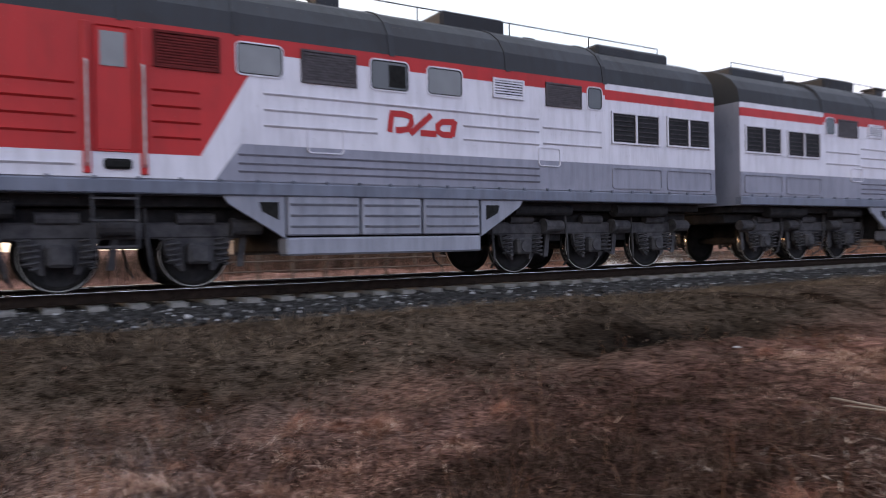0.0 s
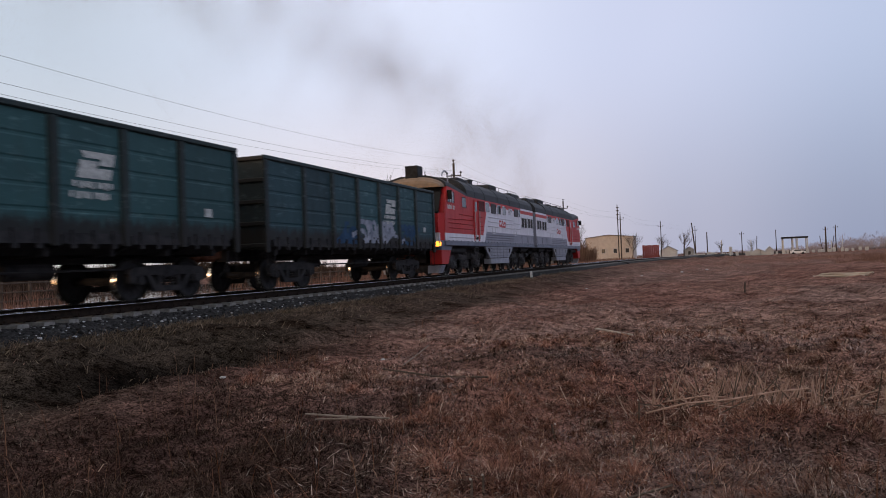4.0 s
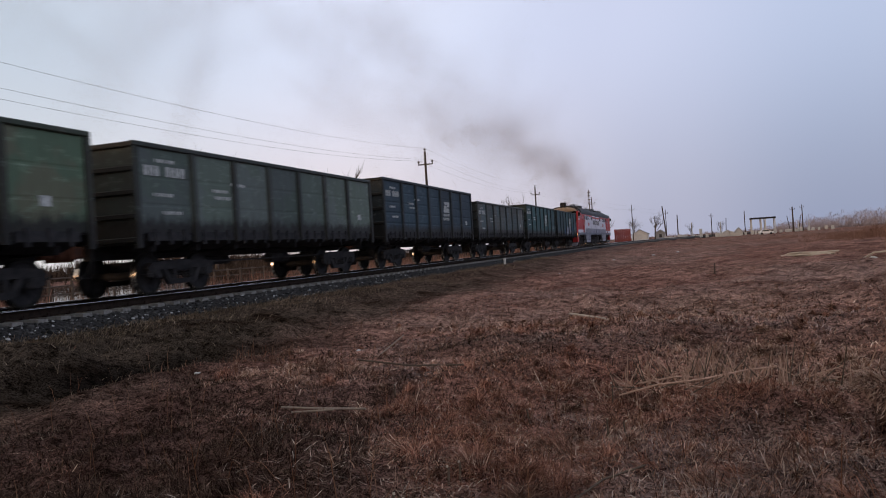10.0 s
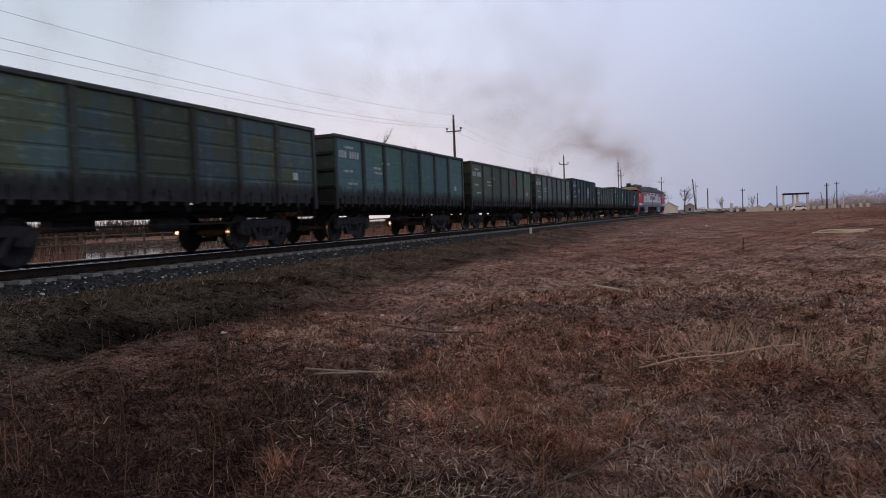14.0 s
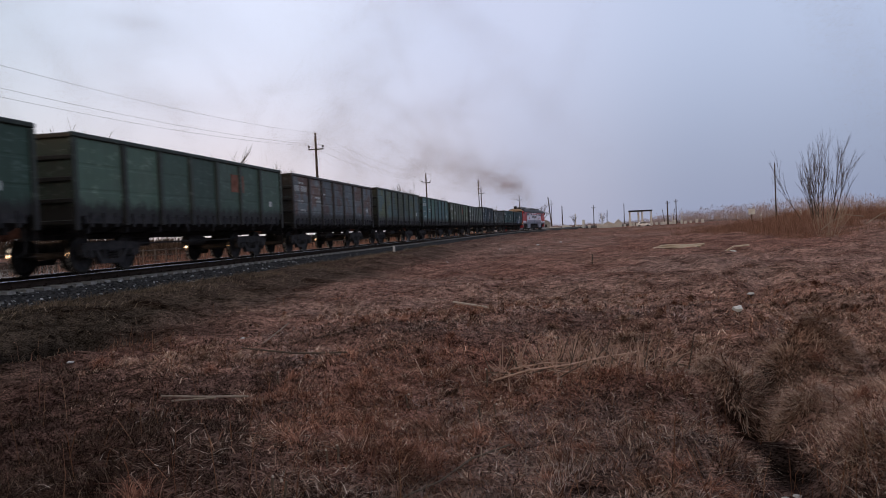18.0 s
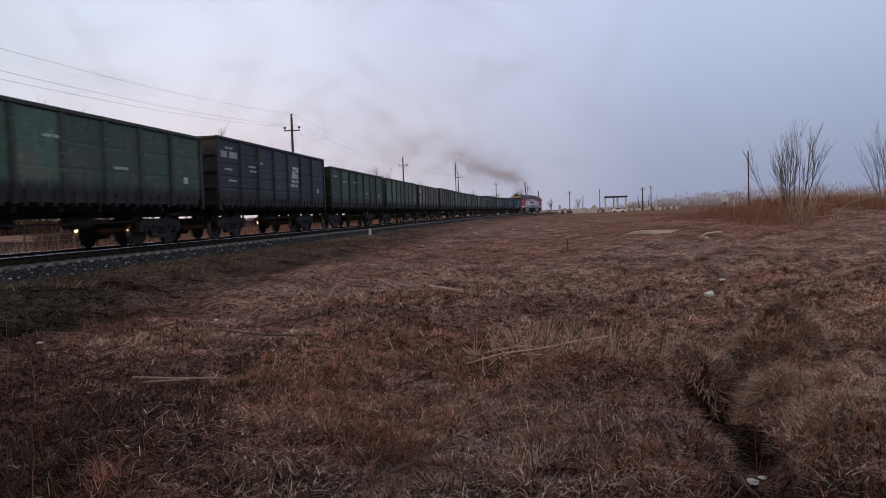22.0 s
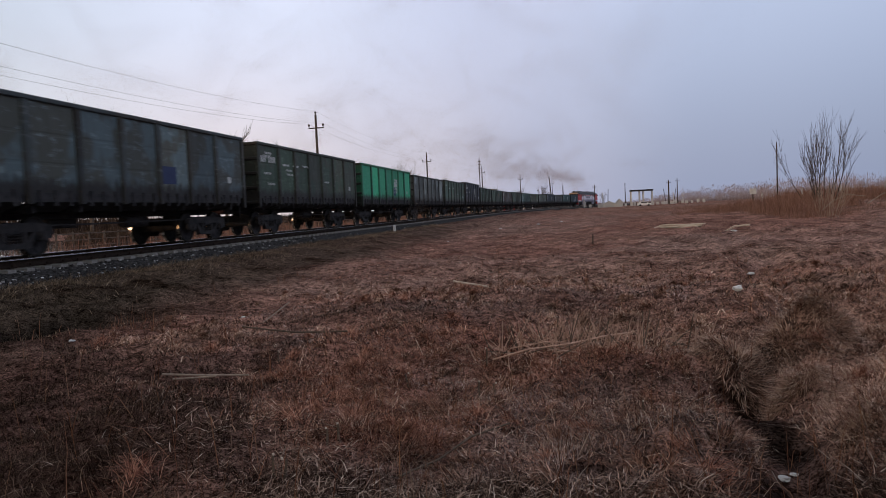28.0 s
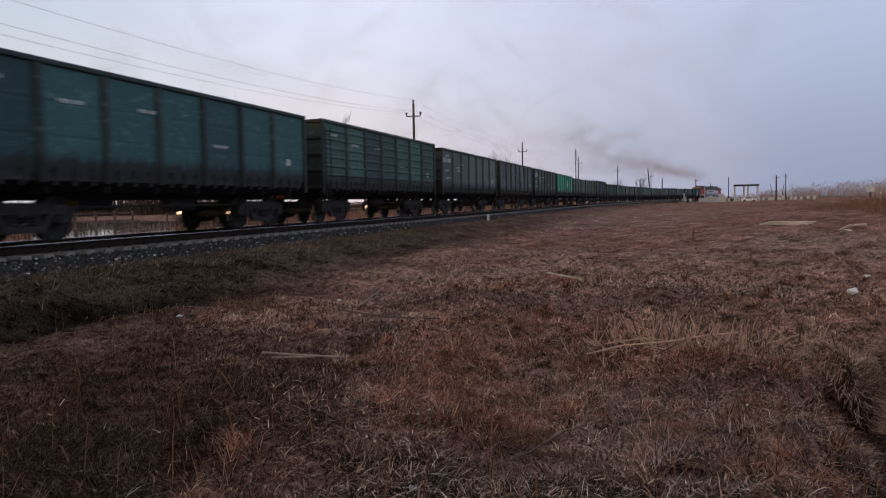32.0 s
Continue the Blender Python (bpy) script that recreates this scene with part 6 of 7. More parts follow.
def build_trees():
    rng = random.Random(4)
    pale_bark = grime("pale_willow_bark", (0.2, 0.15, 0.12), (0.36, 0.28, 0.23), 0.9, 12)
    for sx, sy, count, tall, spread, mat, label in ((28.1, 48.0, 25, 4.2, 1.0, M_DARKWOOD, "tall bare many-stemmed willow shrub fanning out above the brush"), (33.8, 47.5, 20, 3.4, 0.9, M_DARKWOOD, "bare many-stemmed willow shrub on the brushy bank"), (25.6, 39.0, 22, 1.7, 0.5, pale_bark, "low pale bare bush in front of the brushy bank")):
        shrub = thing("bare_shrub", label, "shrub", "shrubs on the bank", m=Matrix.Translation((sx, sy, gz1(sx, sy) - 0.1)))
        for i in range(count):
            a, rad = rng.uniform(0, 2 * math.pi), spread * math.sqrt(rng.random())
            lean = 0.06 + 0.5 * (rad / spread) * rng.uniform(0.5, 1.0)
            segs = []
            twigs(rng, (rad * math.cos(a), rad * math.sin(a), 0), (lean * math.cos(a), lean * math.sin(a), 1), tall * rng.uniform(0.62, 1.0) * (1.0 - 0.35 * lean), 0.0052 * tall, 2 if i % 3 == 0 else 1, segs, 0.34, 0.10)
            piece("stem", sticks_mesh("stem", segs, mat), shrub)
    kinds = []
    for k in range(3):
        segs = []
        twigs(rng, (0, 0, 0), (0, 0, 1), 5.0, 0.16, 0, segs)
        trunk = sticks_mesh("trunk", segs, M_TWIG, 6)
        crown = []
        for i in range(13):
            a = rng.uniform(0, 2 * math.pi)
            twigs(rng, (0, 0, rng.uniform(2.2, 4.9)), (0.8 * math.cos(a), 0.8 * math.sin(a), 1), rng.uniform(2.0, 3.6), 0.05, 2, crown)
        kinds.append((trunk, sticks_mesh("crown", crown, M_TWIG, 3)))
    spots = [(-39, 106, 1.7), (-35, 112, 1.4), (-22, 158, 1.25), (-8, 205, 0.9), (14.8, 262, 0.55), (24.6, 272, 0.6), (-20, 147, 1.0), (-16, 150, 0.8), (-13, 146, 0.85), (-3, 252, 0.9), (3, 262, 1.0), (-30, 60, 1.3)]
    for i, (x, y, k) in enumerate(spots):
        trunk, crown = kinds[i % 3]
        t = thing("bare_tree", "leafless spring tree with a thin twiggy crown", "tree", "bare trees", m=Matrix.Translation((x, y, gz1(x, y) - 0.1)) @ Matrix.Rotation(i * 1.3, 4, "Z") @ Matrix.Diagonal((k, k, k, 1)))
        piece("trunk", trunk, t)
        piece("crown", crown, t)


build_trees()


def blades(name, x, y, z, h, w, lean, azim, mat, seed, bend=0.5):
    """Thin bent blades, two triangles each, as one mesh."""
    n = len(x)
    face = np.random.default_rng(seed).uniform(0, np.pi, n)
    sx, sy = np.cos(face) * w / 2, np.sin(face) * w / 2
    dx, dy = np.cos(azim) * np.sin(lean), np.sin(azim) * np.sin(lean)
    up = np.cos(lean)
    base = np.stack([x, y, z], -1)
    mid = base + np.stack([dx * h * 0.45, dy * h * 0.45, up * h * 0.62], -1)
    tip = base + np.stack([dx * h * (1 + bend * 0.4), dy * h * (1 + bend * 0.4), up * h * (1 - bend * 0.35)], -1)
    s = np.stack([sx, sy, np.zeros(n)], -1)
    v = np.stack([base - s, base + s, mid - s * 0.8, mid + s * 0.8, tip], 1).reshape(-1, 3)
    o = (np.arange(n) * 5)[:, None]
    f = np.concatenate([o + np.array([[0, 1, 3]]), o + np.array([[0, 3, 2]]), o + np.array([[2, 3, 4]])], 0)
    return raw_mesh(name, v, f, mat)


def grass_mat(name, stops, patch_a, patch_b, scale):
    k = Mat(name, 1.0, 0, 0.0)
    r = k.node("ShaderNodeNewGeometry").outputs["Random Per Island"]
    c = k.ramp(r, stops)
    k.coords(world_space=True)
    c = k.mix(k.ramp(k.noise(scale, 3, 0.6), [(0.38, (0, 0, 0)), (0.62, (0.85, 0.85, 0.85))]), c, k.ramp(r, [(0.0, patch_a), (1.0, patch_b)]))
    k.color(c)
    return k.m


def polar_spots(rng, n, r0, r1, a0, a1, power):
    """Spots round the place where one stands; power spreads them from near to far."""
    r = r0 * (r1 / r0) ** (rng.uniform(0, 1, n) ** power)
    a = np.radians(rng.uniform(a0, a1, n))
    return 12.75 - r * np.sin(a), -1.3 + r * np.cos(a), r


def straw_mat(name, stops, spread):
    k = Mat(name, 1.0, 0, 0.0)
    stops = [(p, (c[0] * 0.89, c[1] * 0.93, c[2] * 0.95)) for p, c in stops]
    c = k.ramp(k.node("ShaderNodeNewGeometry").outputs["Random Per Island"], stops)
    k.coords(world_space=True)
    c = k.mix(1.0, c, k.ramp(k.noise(0.75, 4, 0.6), [(0.32, (1 - spread, 1 - spread, 1 - spread)), (0.5, (1, 1, 1)), (0.68, (1 + spread, 1 + spread, 1 + spread))]), "MULTIPLY")
    k.color(c)
    return k.m


def build_grass():
    rng = np.random.default_rng(21)
    straw = straw_mat("dry_straw_grass", [(0.0, (0.028, 0.013, 0.009)), (0.4, (0.125, 0.059, 0.042)), (0.7, (0.29, 0.147, 0.104)), (0.9, (0.49, 0.29, 0.214)), (1.0, (0.82, 0.62, 0.49))], 0.55)
    orange = straw_mat("reddish_dry_grass", [(0.0, (0.03, 0.01, 0.007)), (0.35, (0.15, 0.058, 0.039)), (0.7, (0.29, 0.128, 0.088)), (1.0, (0.54, 0.3, 0.21))], 0.4)
    grey = straw_mat("grey_matted_grass", [(0.0, (0.02, 0.017, 0.017)), (0.35, (0.09, 0.058, 0.052)), (0.7, (0.2, 0.134, 0.12)), (1.0, (0.52, 0.39, 0.345))], 0.35)
    # brown grass darkened further, so the lens vignette sits in its colour
    dark = straw_mat("vignette_dark_grass", [(0.0, (0.008, 0.005, 0.004)), (0.4, (0.024, 0.014, 0.0105)), (0.75, (0.054, 0.031, 0.023)), (1.0, (0.2, 0.13, 0.095))], 0.4)
    green = straw_mat("olive_trackside_grass", [(0.0, (0.018, 0.014, 0.01)), (0.4, (0.068, 0.05, 0.036)), (0.75, (0.14, 0.103, 0.074)), (1.0, (0.36, 0.27, 0.2))], 0.4)
    n = 680000
    x, y, r = polar_spots(rng, n, 2.2, 150.0, -34, 92, 0.86)
    d = x - bend_x(y)
    clump = lumps(x, y, 8, 0.35) * 0.55 + lumps(x, y, 9, 1.7) * 0.45
    keep = (d > 1.95) & (rng.uniform(0, 1, n) < np.clip(2.2 * clump - 0.35, 0.05, 1) * np.clip((d - 1.2) / 5, 0.35, 1)) & (np.hypot((x - 4.9) / 0.8, (y - 7.8) / 2.5) > 1) & ((np.abs(x - (14.1 + 0.16 * (y - 3.6) + 0.12 * np.sin(y * 2.1))) > 0.22) | (y > 7.2)) & (np.hypot((x - 13.0) / 0.36, (y - 3.05) / 0.2) > 1)
    x, y, r, clump = x[keep], y[keep], r[keep], clump[keep]
    m = len(x)
    az = lumps(x, y, 12, 0.8) * 11.0 + rng.normal(0, 1.25, m)
    lean = np.clip(rng.normal(1.1, 0.34, m) + np.clip((r - 6) / 30, 0, 0.35), 0.1, 1.56)
    h = rng.uniform(0.045, 0.16, m) * (0.55 + 0.9 * clump) * np.where(rng.uniform(0, 1, m) > 0.96, 2.0, 1) * np.clip(1.2 - r / 22, 0.45, 1)
    w = rng.uniform(0.0022, 0.0050, m) * np.clip(r / 6.0, 1, 4)
    # a second, thicker layer of broken straw underfoot
    n = 420000
    x2, y2, r2 = polar_spots(rng, n, 2.2, 22.0, -34, 92, 0.66)
    keep = (x2 > 6.0 + 2.5 * lumps(x2, y2, 34, 0.9)) & ((np.abs(x2 - (14.1 + 0.16 * (y2 - 3.6) + 0.12 * np.sin(y2 * 2.1))) > 0.2) | (y2 > 7.2)) & (np.hypot((x2 - 13.0) / 0.34, (y2 - 3.05) / 0.19) > 1) & (rng.uniform(0, 1, n) < (0.25 + 1.1 * lumps(x2, y2, 33, 0.16)) * np.clip((22.5 - r2) / 9, 0, 1) * np.clip(r2 / 6.0, 0.55, 1))
    x2, y2, r2 = x2[keep], y2[keep], r2[keep]
    m2 = len(x2)
    x, y, r = np.concatenate([x, x2]), np.concatenate([y, y2]), np.concatenate([r, r2])
    az = np.concatenate([az, rng.uniform(0, 6.28, m2)])
    lean = np.concatenate([lean, np.clip(rng.normal(1.2, 0.3, m2), 0.2, 1.6)])
    h = np.concatenate([h, rng.uniform(0.03, 0.13, m2)])
    w = np.concatenate([w, rng.uniform(0.003, 0.0085, m2) * np.clip(r2 / 6, 1, 2.5)])
    pick = rng.uniform(0, 1, len(x))
    pr, pg, pp, pd = (zone_share(x, y, kind) for kind in "rgpd")
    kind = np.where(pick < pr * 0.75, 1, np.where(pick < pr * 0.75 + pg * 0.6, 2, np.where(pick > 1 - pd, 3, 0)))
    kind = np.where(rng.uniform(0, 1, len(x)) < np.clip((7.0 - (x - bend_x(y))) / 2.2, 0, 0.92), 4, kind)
    for i, (name, mat, label) in enumerate((("dry_grass", straw, "matted dry straw-brown grass of last year"), ("reddish_grass", orange, "patches of matted reddish-brown dry grass"), ("grey_grass", grey, "patches of grey weathered matted grass"), ("dark_grass", dark, "dark brown old grass, partly a painted-in lens vignette"), ("olive_grass", green, "olive-brown grass on the slope below the ballast"))):
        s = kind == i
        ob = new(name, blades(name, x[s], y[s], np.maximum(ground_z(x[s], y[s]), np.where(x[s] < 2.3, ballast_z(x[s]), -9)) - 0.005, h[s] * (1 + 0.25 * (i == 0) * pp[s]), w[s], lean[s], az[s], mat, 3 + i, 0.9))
        tagged(ob, label, "grass", kind="stuff")
    # tussocks: blades that fall outwards from a raised middle
    mound = straw_mat("tussock_straw", [(0.0, (0.06, 0.03, 0.022)), (0.3, (0.27, 0.148, 0.107)), (0.7, (0.52, 0.31, 0.23)), (1.0, (0.8, 0.6, 0.48))], 0.35)
    for i, (tx, ty, tr) in enumerate(TUSSOCKS):
        own = i < MOUNDS
        q = 3600 if own else 1000
        a2, rad = rng.uniform(0, 6.28, q), np.sqrt(rng.uniform(0, 1, q))
        x, y = tx + np.cos(a2) * rad * tr * 0.95, ty + np.sin(a2) * rad * tr * 0.95
        comb = a2 + rng.normal(0, 0.3 if own else 1.1, q) + 0.5 * math.sin(i * 2.4)
        ob = new("grass_tussock", blades("grass_tussock", x, y, ground_z(x, y) - 0.005, rng.uniform(0.05, 0.17, q) * (0.55 + tr * 1.3) * (1.0 if own else 0.75), rng.uniform(0.003, 0.006, q) * min(3, max(1, (ty + 1.3) / 5)), np.clip(0.8 + 1.2 * rad + rng.normal(0, 0.3, q), 0.1, 2.3), comb, mound, 40 + i, 0.9))
        tagged(ob, "rounded tussock of drooping dry brown grass", "grass tussock", "tussocks in the field")
    # low clumps of bent-over grass, each combed its own way
    kinds = ((straw, "straw_clumps", "low clumps of bent straw-coloured grass", 380), (orange, "reddish_clumps", "low clumps of bent reddish grass", 200), (mound, "pale_clumps", "low clumps of bent pale grass", 260))
    for j, (mat, name, label, count) in enumerate(kinds):
        cx, cy, cr = polar_spots(rng, count * 6, 2.8, 16.0, -34, 80, 0.8)
        share = zone_share(cx, cy, "grp"[j]) if j else 0.25 + 0 * cx
        share = share * 0.8 + (0.5 * np.clip((cx - 13.5) / 2, 0, 1) if j == 2 else 0.12)
        share = share * (1 - zone_share(cx, cy, "d"))
        ok = np.flatnonzero((cx > 6.5) & (rng.uniform(0, 1, len(cx)) < share) & (np.abs(cx - (14.1 + 0.16 * (cy - 3.6) + 0.12 * np.sin(cy * 2.1))) > 0.28))[:count]
        cx, cy, cr = cx[ok], cy[ok], cr[ok]
        per = 170
        ti = np.repeat(np.arange(len(cx)), per)
        q = len(ti)
        rad, a2 = np.abs(rng.normal(0, 0.5, q)), rng.uniform(0, 6.28, q)
        wide = rng.uniform(0.06, 0.2, len(cx)) * np.clip(1.3 - cr / 20, 0.5, 1)
        way = rng.uniform(0, 6.28, len(cx))
        x, y = cx[ti] + np.cos(a2) * rad * wide[ti], cy[ti] + np.sin(a2) * rad * wide[ti]
        z = ground_z(x, y) - 0.005 + np.exp(-(rad / 0.6) ** 2) * wide[ti] * 0.45
        lean = np.clip(rng.normal(1.2, 0.3, q), 0.3, 1.9)
        ob = new(name, blades(name, x, y, z, rng.uniform(0.4, 1.05, q) * (0.05 + wide[ti]), rng.uniform(0.0025, 0.0052, q) * np.clip(cr[ti] / 6, 1, 2.5), lean, way[ti] + rng.normal(0, 0.75, q), mat, 60 + j, 1.0))
        tagged(ob, label, "grass", kind="stuff")
    # reddish upright weeds in patches
    red = grass_mat("reddish_dry_weeds", [(0.0, (0.06, 0.022, 0.014)), (0.5, (0.14, 0.052, 0.03)), (1.0, (0.28, 0.13, 0.07))], (0.10, 0.045, 0.03), (0.26, 0.16, 0.10), 0.6)
    n = 120000
    x, y, r = polar_spots(rng, n, 2.6, 80.0, -34, 92, 0.8)
    keep = (x - bend_x(y) > 5.4) & (rng.uniform(0, 1, n) < zone_share(x, y, "r") * 0.3)
    x, y, r = x[keep], y[keep], r[keep]
    m = len(x)
    ob = new("reddish_weeds", blades("reddish_weeds", x, y, ground_z(x, y) - 0.01, rng.uniform(0.08, 0.32, m) * np.clip(1.15 - r / 28, 0.4, 1), rng.uniform(0.0025, 0.0045, m) * np.clip(r / 7.0, 1, 2.5), np.abs(rng.normal(0.4, 0.4, m)), rng.uniform(0, 6.28, m), red, 4, 0.4))
    tagged(ob, "patches of upright reddish dry weeds", "weeds", kind="stuff")
    # upright stubble, reddish and bleached
    n = 1300
    x = np.concatenate([rng.normal(13.0, 0.75, n // 2), rng.normal(11.6, 1.0, n // 2)])
    y = np.concatenate([rng.normal(7.0, 0.8, n // 2), rng.normal(4.6, 1.0, n // 2)])
    keep = lumps(x, y, 95, 0.5) > 0.45
    x, y = x[keep], y[keep]
    m = len(x)
    stub = straw_mat("bleached_stubble", [(0.0, (0.05, 0.02, 0.014)), (0.5, (0.17, 0.075, 0.048)), (0.85, (0.32, 0.17, 0.115)), (1.0, (0.55, 0.38, 0.29))], 0.3)
    ob = new("stubble", blades("stubble", x, y, ground_z(x, y) - 0.01, rng.uniform(0.05, 0.16, m), rng.uniform(0.005, 0.009, m), np.abs(rng.normal(0.55, 0.4, m)), rng.uniform(0, 6.28, m), stub, 44, 0.2))
    tagged(ob, "upright reddish and bleached stubble in the grass", "stubble", kind="stuff")
    # single tall stalks
    n = 2200
    x, y, r = polar_spots(rng, n, 2.6, 40.0, -34, 88, 0.7)
    keep = x - bend_x(y) > 5.4
    x, y, r = x[keep], y[keep], r[keep]
    m = len(x)
    ob = new("dry_stalks", blades("dry_stalks", x, y, ground_z(x, y) - 0.01, rng.uniform(0.25, 0.62, m) * np.clip(1.15 - r / 28, 0.45, 1), rng.uniform(0.003, 0.006, m) * np.clip(r / 9.0, 1, 2), np.abs(rng.normal(0.25, 0.4, m)), rng.uniform(0, 6.28, m), red, 14, 0.25))
    tagged(ob, "scattered tall dry weed stalks", "weeds", kind="stuff")
    # pale lip of grass beside the ballast
    n = 26000
    y = -6 + 60 * rng.uniform(0, 1, n) ** 1.2
    x = rng.normal(2.75, 0.65, n)
    keep = (x > 1.92) & (lumps(x, y, 31, 1.6) > 0.3)
    x, y = x[keep], y[keep]
    m = len(x)
    pale = grass_mat("pale_trackside_grass", [(0.0, (0.09, 0.067, 0.046)), (0.5, (0.24, 0.178, 0.125)), (1.0, (0.5, 0.385, 0.285))], (0.08, 0.06, 0.042), (0.24, 0.18, 0.13), 0.4)
    ob = new("trackside_grass", blades("trackside_grass", x, y, np.maximum(ground_z(x, y), np.where(x < 2.3, ballast_z(x), -9)) - 0.01, rng.uniform(0.08, 0.26, m), rng.uniform(0.005, 0.011, m), np.abs(rng.normal(1.05, 0.3, m)), rng.normal(-0.4, 0.9, m), pale, 5))
    tagged(ob, "pale dry grass along the foot of the ballast", "grass", kind="stuff")
    # brush on the bank and along the far field
    brush = grass_mat("orange_brown_brush", [(0.0, (0.11, 0.055, 0.04)), (0.5, (0.19, 0.103, 0.077)), (1.0, (0.3, 0.185, 0.145))], (0.14, 0.075, 0.058), (0.26, 0.16, 0.125), 0.12)
    n = 190000
    x = np.concatenate([rng.uniform(20.5, 46, 2 * n // 3), rng.uniform(12, 75, n // 3)])
    y = np.concatenate([rng.uniform(29, 66, 2 * n // 3), rng.uniform(70, 240, n // 3)])
    edge = np.clip(np.minimum((x - 21.5 - 3.0 * lumps(x, y, 44, 3.0) + 0.06 * (y - 30)) / 4.0, (y - 33 - 8 * lumps(x, y, 45, 4.0)) / 6.0), 0, 1)
    keep = (x - bend_x(y) > 9) & ((edge > rng.uniform(0, 1, len(x))) & (lumps(x, y, 41, 5.0) * 0.6 + lumps(x, y, 43, 1.2) * 0.4 > 0.4) & (y < 68) | (y > 70) & (lumps(x, y, 42, 14.0) > 0.5)) & (x > 20 + 0.02 * y - (y > 70) * 8) & (y < 125)
    x, y, edge = x[keep], y[keep], np.where(y[keep] > 70, 1.0, edge[keep])
    m = len(x)
    ob = new("brush", blades("brush", x, y, ground_z(x, y) - 0.02, rng.uniform(0.2, 0.95, m) * (0.5 + 0.9 * lumps(x, y, 46, 2.0)) * (0.12 + 0.88 * edge) * np.where(y > 70, 0.4, 1), rng.uniform(0.008, 0.02, m) * np.clip(y / 50, 1, 4), np.abs(rng.normal(0.45, 0.4, m)), rng.uniform(0, 6.28, m), brush, 6, 0.15))
    tagged(ob, "orange-brown leafless brush on the bank", "brush", kind="stuff")
    # brush beyond the track
    n = 30000
    x, y = rng.uniform(-26, -5, n), rng.uniform(-5, 190, n)
    keep = (lumps(x, y, 51, 7.0) > 0.5) & (x - bend_x(y) < -5.2)
    keep |= (np.hypot((x + 16) / 5.5, (y - 147) / 7) < 1)
    keep &= (bearing(x, y) < 37) | (bearing(x, y) > 46) | (lumps(x, y, 52, 2.0) > 0.72) & (x > -20)
    x, y = x[keep], y[keep]
    m = len(x)
    tall = np.where(np.hypot((x + 16) / 5.5, (y - 147) / 7) < 1, 4.0, 1.0)
    ob = new("far_brush", blades("far_brush", x, y, ground_z(x, y) - 0.02, rng.uniform(0.3, 1.1, m) * tall, rng.uniform(0.012, 0.03, m) * np.clip(y / 40, 1, 3), np.abs(rng.normal(0.2, 0.25, m)), rng.uniform(0, 6.28, m), brush, 7, 0.15))
    tagged(ob, "dry brown brush beyond the railway track", "brush", kind="stuff")
    dark_brush = grass_mat("dark_bare_scrub", [(0.0, (0.02, 0.014, 0.011)), (0.5, (0.055, 0.036, 0.027)), (1.0, (0.13, 0.09, 0.066))], (0.03, 0.022, 0.016), (0.09, 0.06, 0.045), 0.12)
    # scrub that closes the view below the wagons
    n = 44000
    x, y = rng.normal(-24, 2.2, n), rng.uniform(-40, 150, n)
    keep = (lumps(x * 0.3, y, 55, 5.0) > 0.14) & ((bearing(x, y) < 36.5) | (bearing(x, y) > 46) | (bearing(x, y) > 42.5) & (lumps(x * 0.3, y, 57, 2.2) > 0.5))
    x, y = x[keep], y[keep]
    m = len(x)
    ob = new("far_scrub", blades("far_scrub", x, y, ground_z(x, y) - 0.05, rng.uniform(0.9, 1.85, m) * (0.62 + 0.6 * lumps(x * 0.3, y, 56, 4.0)), rng.uniform(0.02, 0.05, m), np.abs(rng.normal(0.25, 0.2, m)), rng.uniform(0, 6.28, m), dark_brush, 27, 0.15))
    tagged(ob, "low brown scrub along the fences beyond the track", "scrub", kind="stuff")
    # unseen scrub, added to block the sky gap with a dark line
    n = 16000
    x, y = rng.normal(-74, 3.0, n), rng.uniform(20, 150, n)
    ob = new("shore_scrub", blades("shore_scrub", x, y, ground_z(x, y) - 0.05, rng.uniform(1.2, 4.0, n) * (0.5 + lumps(x * 0.3, y, 58, 6.0)), rng.uniform(0.05, 0.12, n), np.abs(rng.normal(0.3, 0.2, n)), rng.uniform(0, 6.28, n), dark_brush, 28, 0.15))
    tagged(ob, "brown scrub added beyond the flood water to close the sky gap", "scrub", kind="stuff")
    bush_tan = grass_mat("tan_bush_twigs", [(0.0, (0.14, 0.085, 0.06)), (0.5, (0.26, 0.165, 0.115)), (1.0, (0.38, 0.26, 0.19))], (0.2, 0.125, 0.09), (0.32, 0.2, 0.15), 0.2)
    # tall bushes beyond the track
    for bx, by, top in ((-19.5, 147, 6.4), (-17.4, 149, 8.0), (-15.4, 146, 7.6), (-13.6, 148, 6.6), (-12.0, 147, 5.2), (-21.5, 150, 5.6), (-10.6, 149, 4.0)):
        m = 1500
        a2 = rng.uniform(0, 6.28, m)
        rad = np.sqrt(rng.uniform(0, 1, m)) * 1.1
        x, y = bx + np.cos(a2) * rad, by + np.sin(a2) * rad
        ob = new("tall_bush", blades("tall_bush", x, y, ground_z(x, y) - 0.05 + rng.uniform(0, 0.45, m) * top, top * rng.uniform(0.3, 0.6, m), rng.uniform(0.015, 0.04, m), np.abs(rng.normal(0.3, 0.18, m)), a2, bush_tan, 17, 0.15))
        tagged(ob, "tall orange-brown leafless bush beyond the track", "bush", "bushes beyond the track")
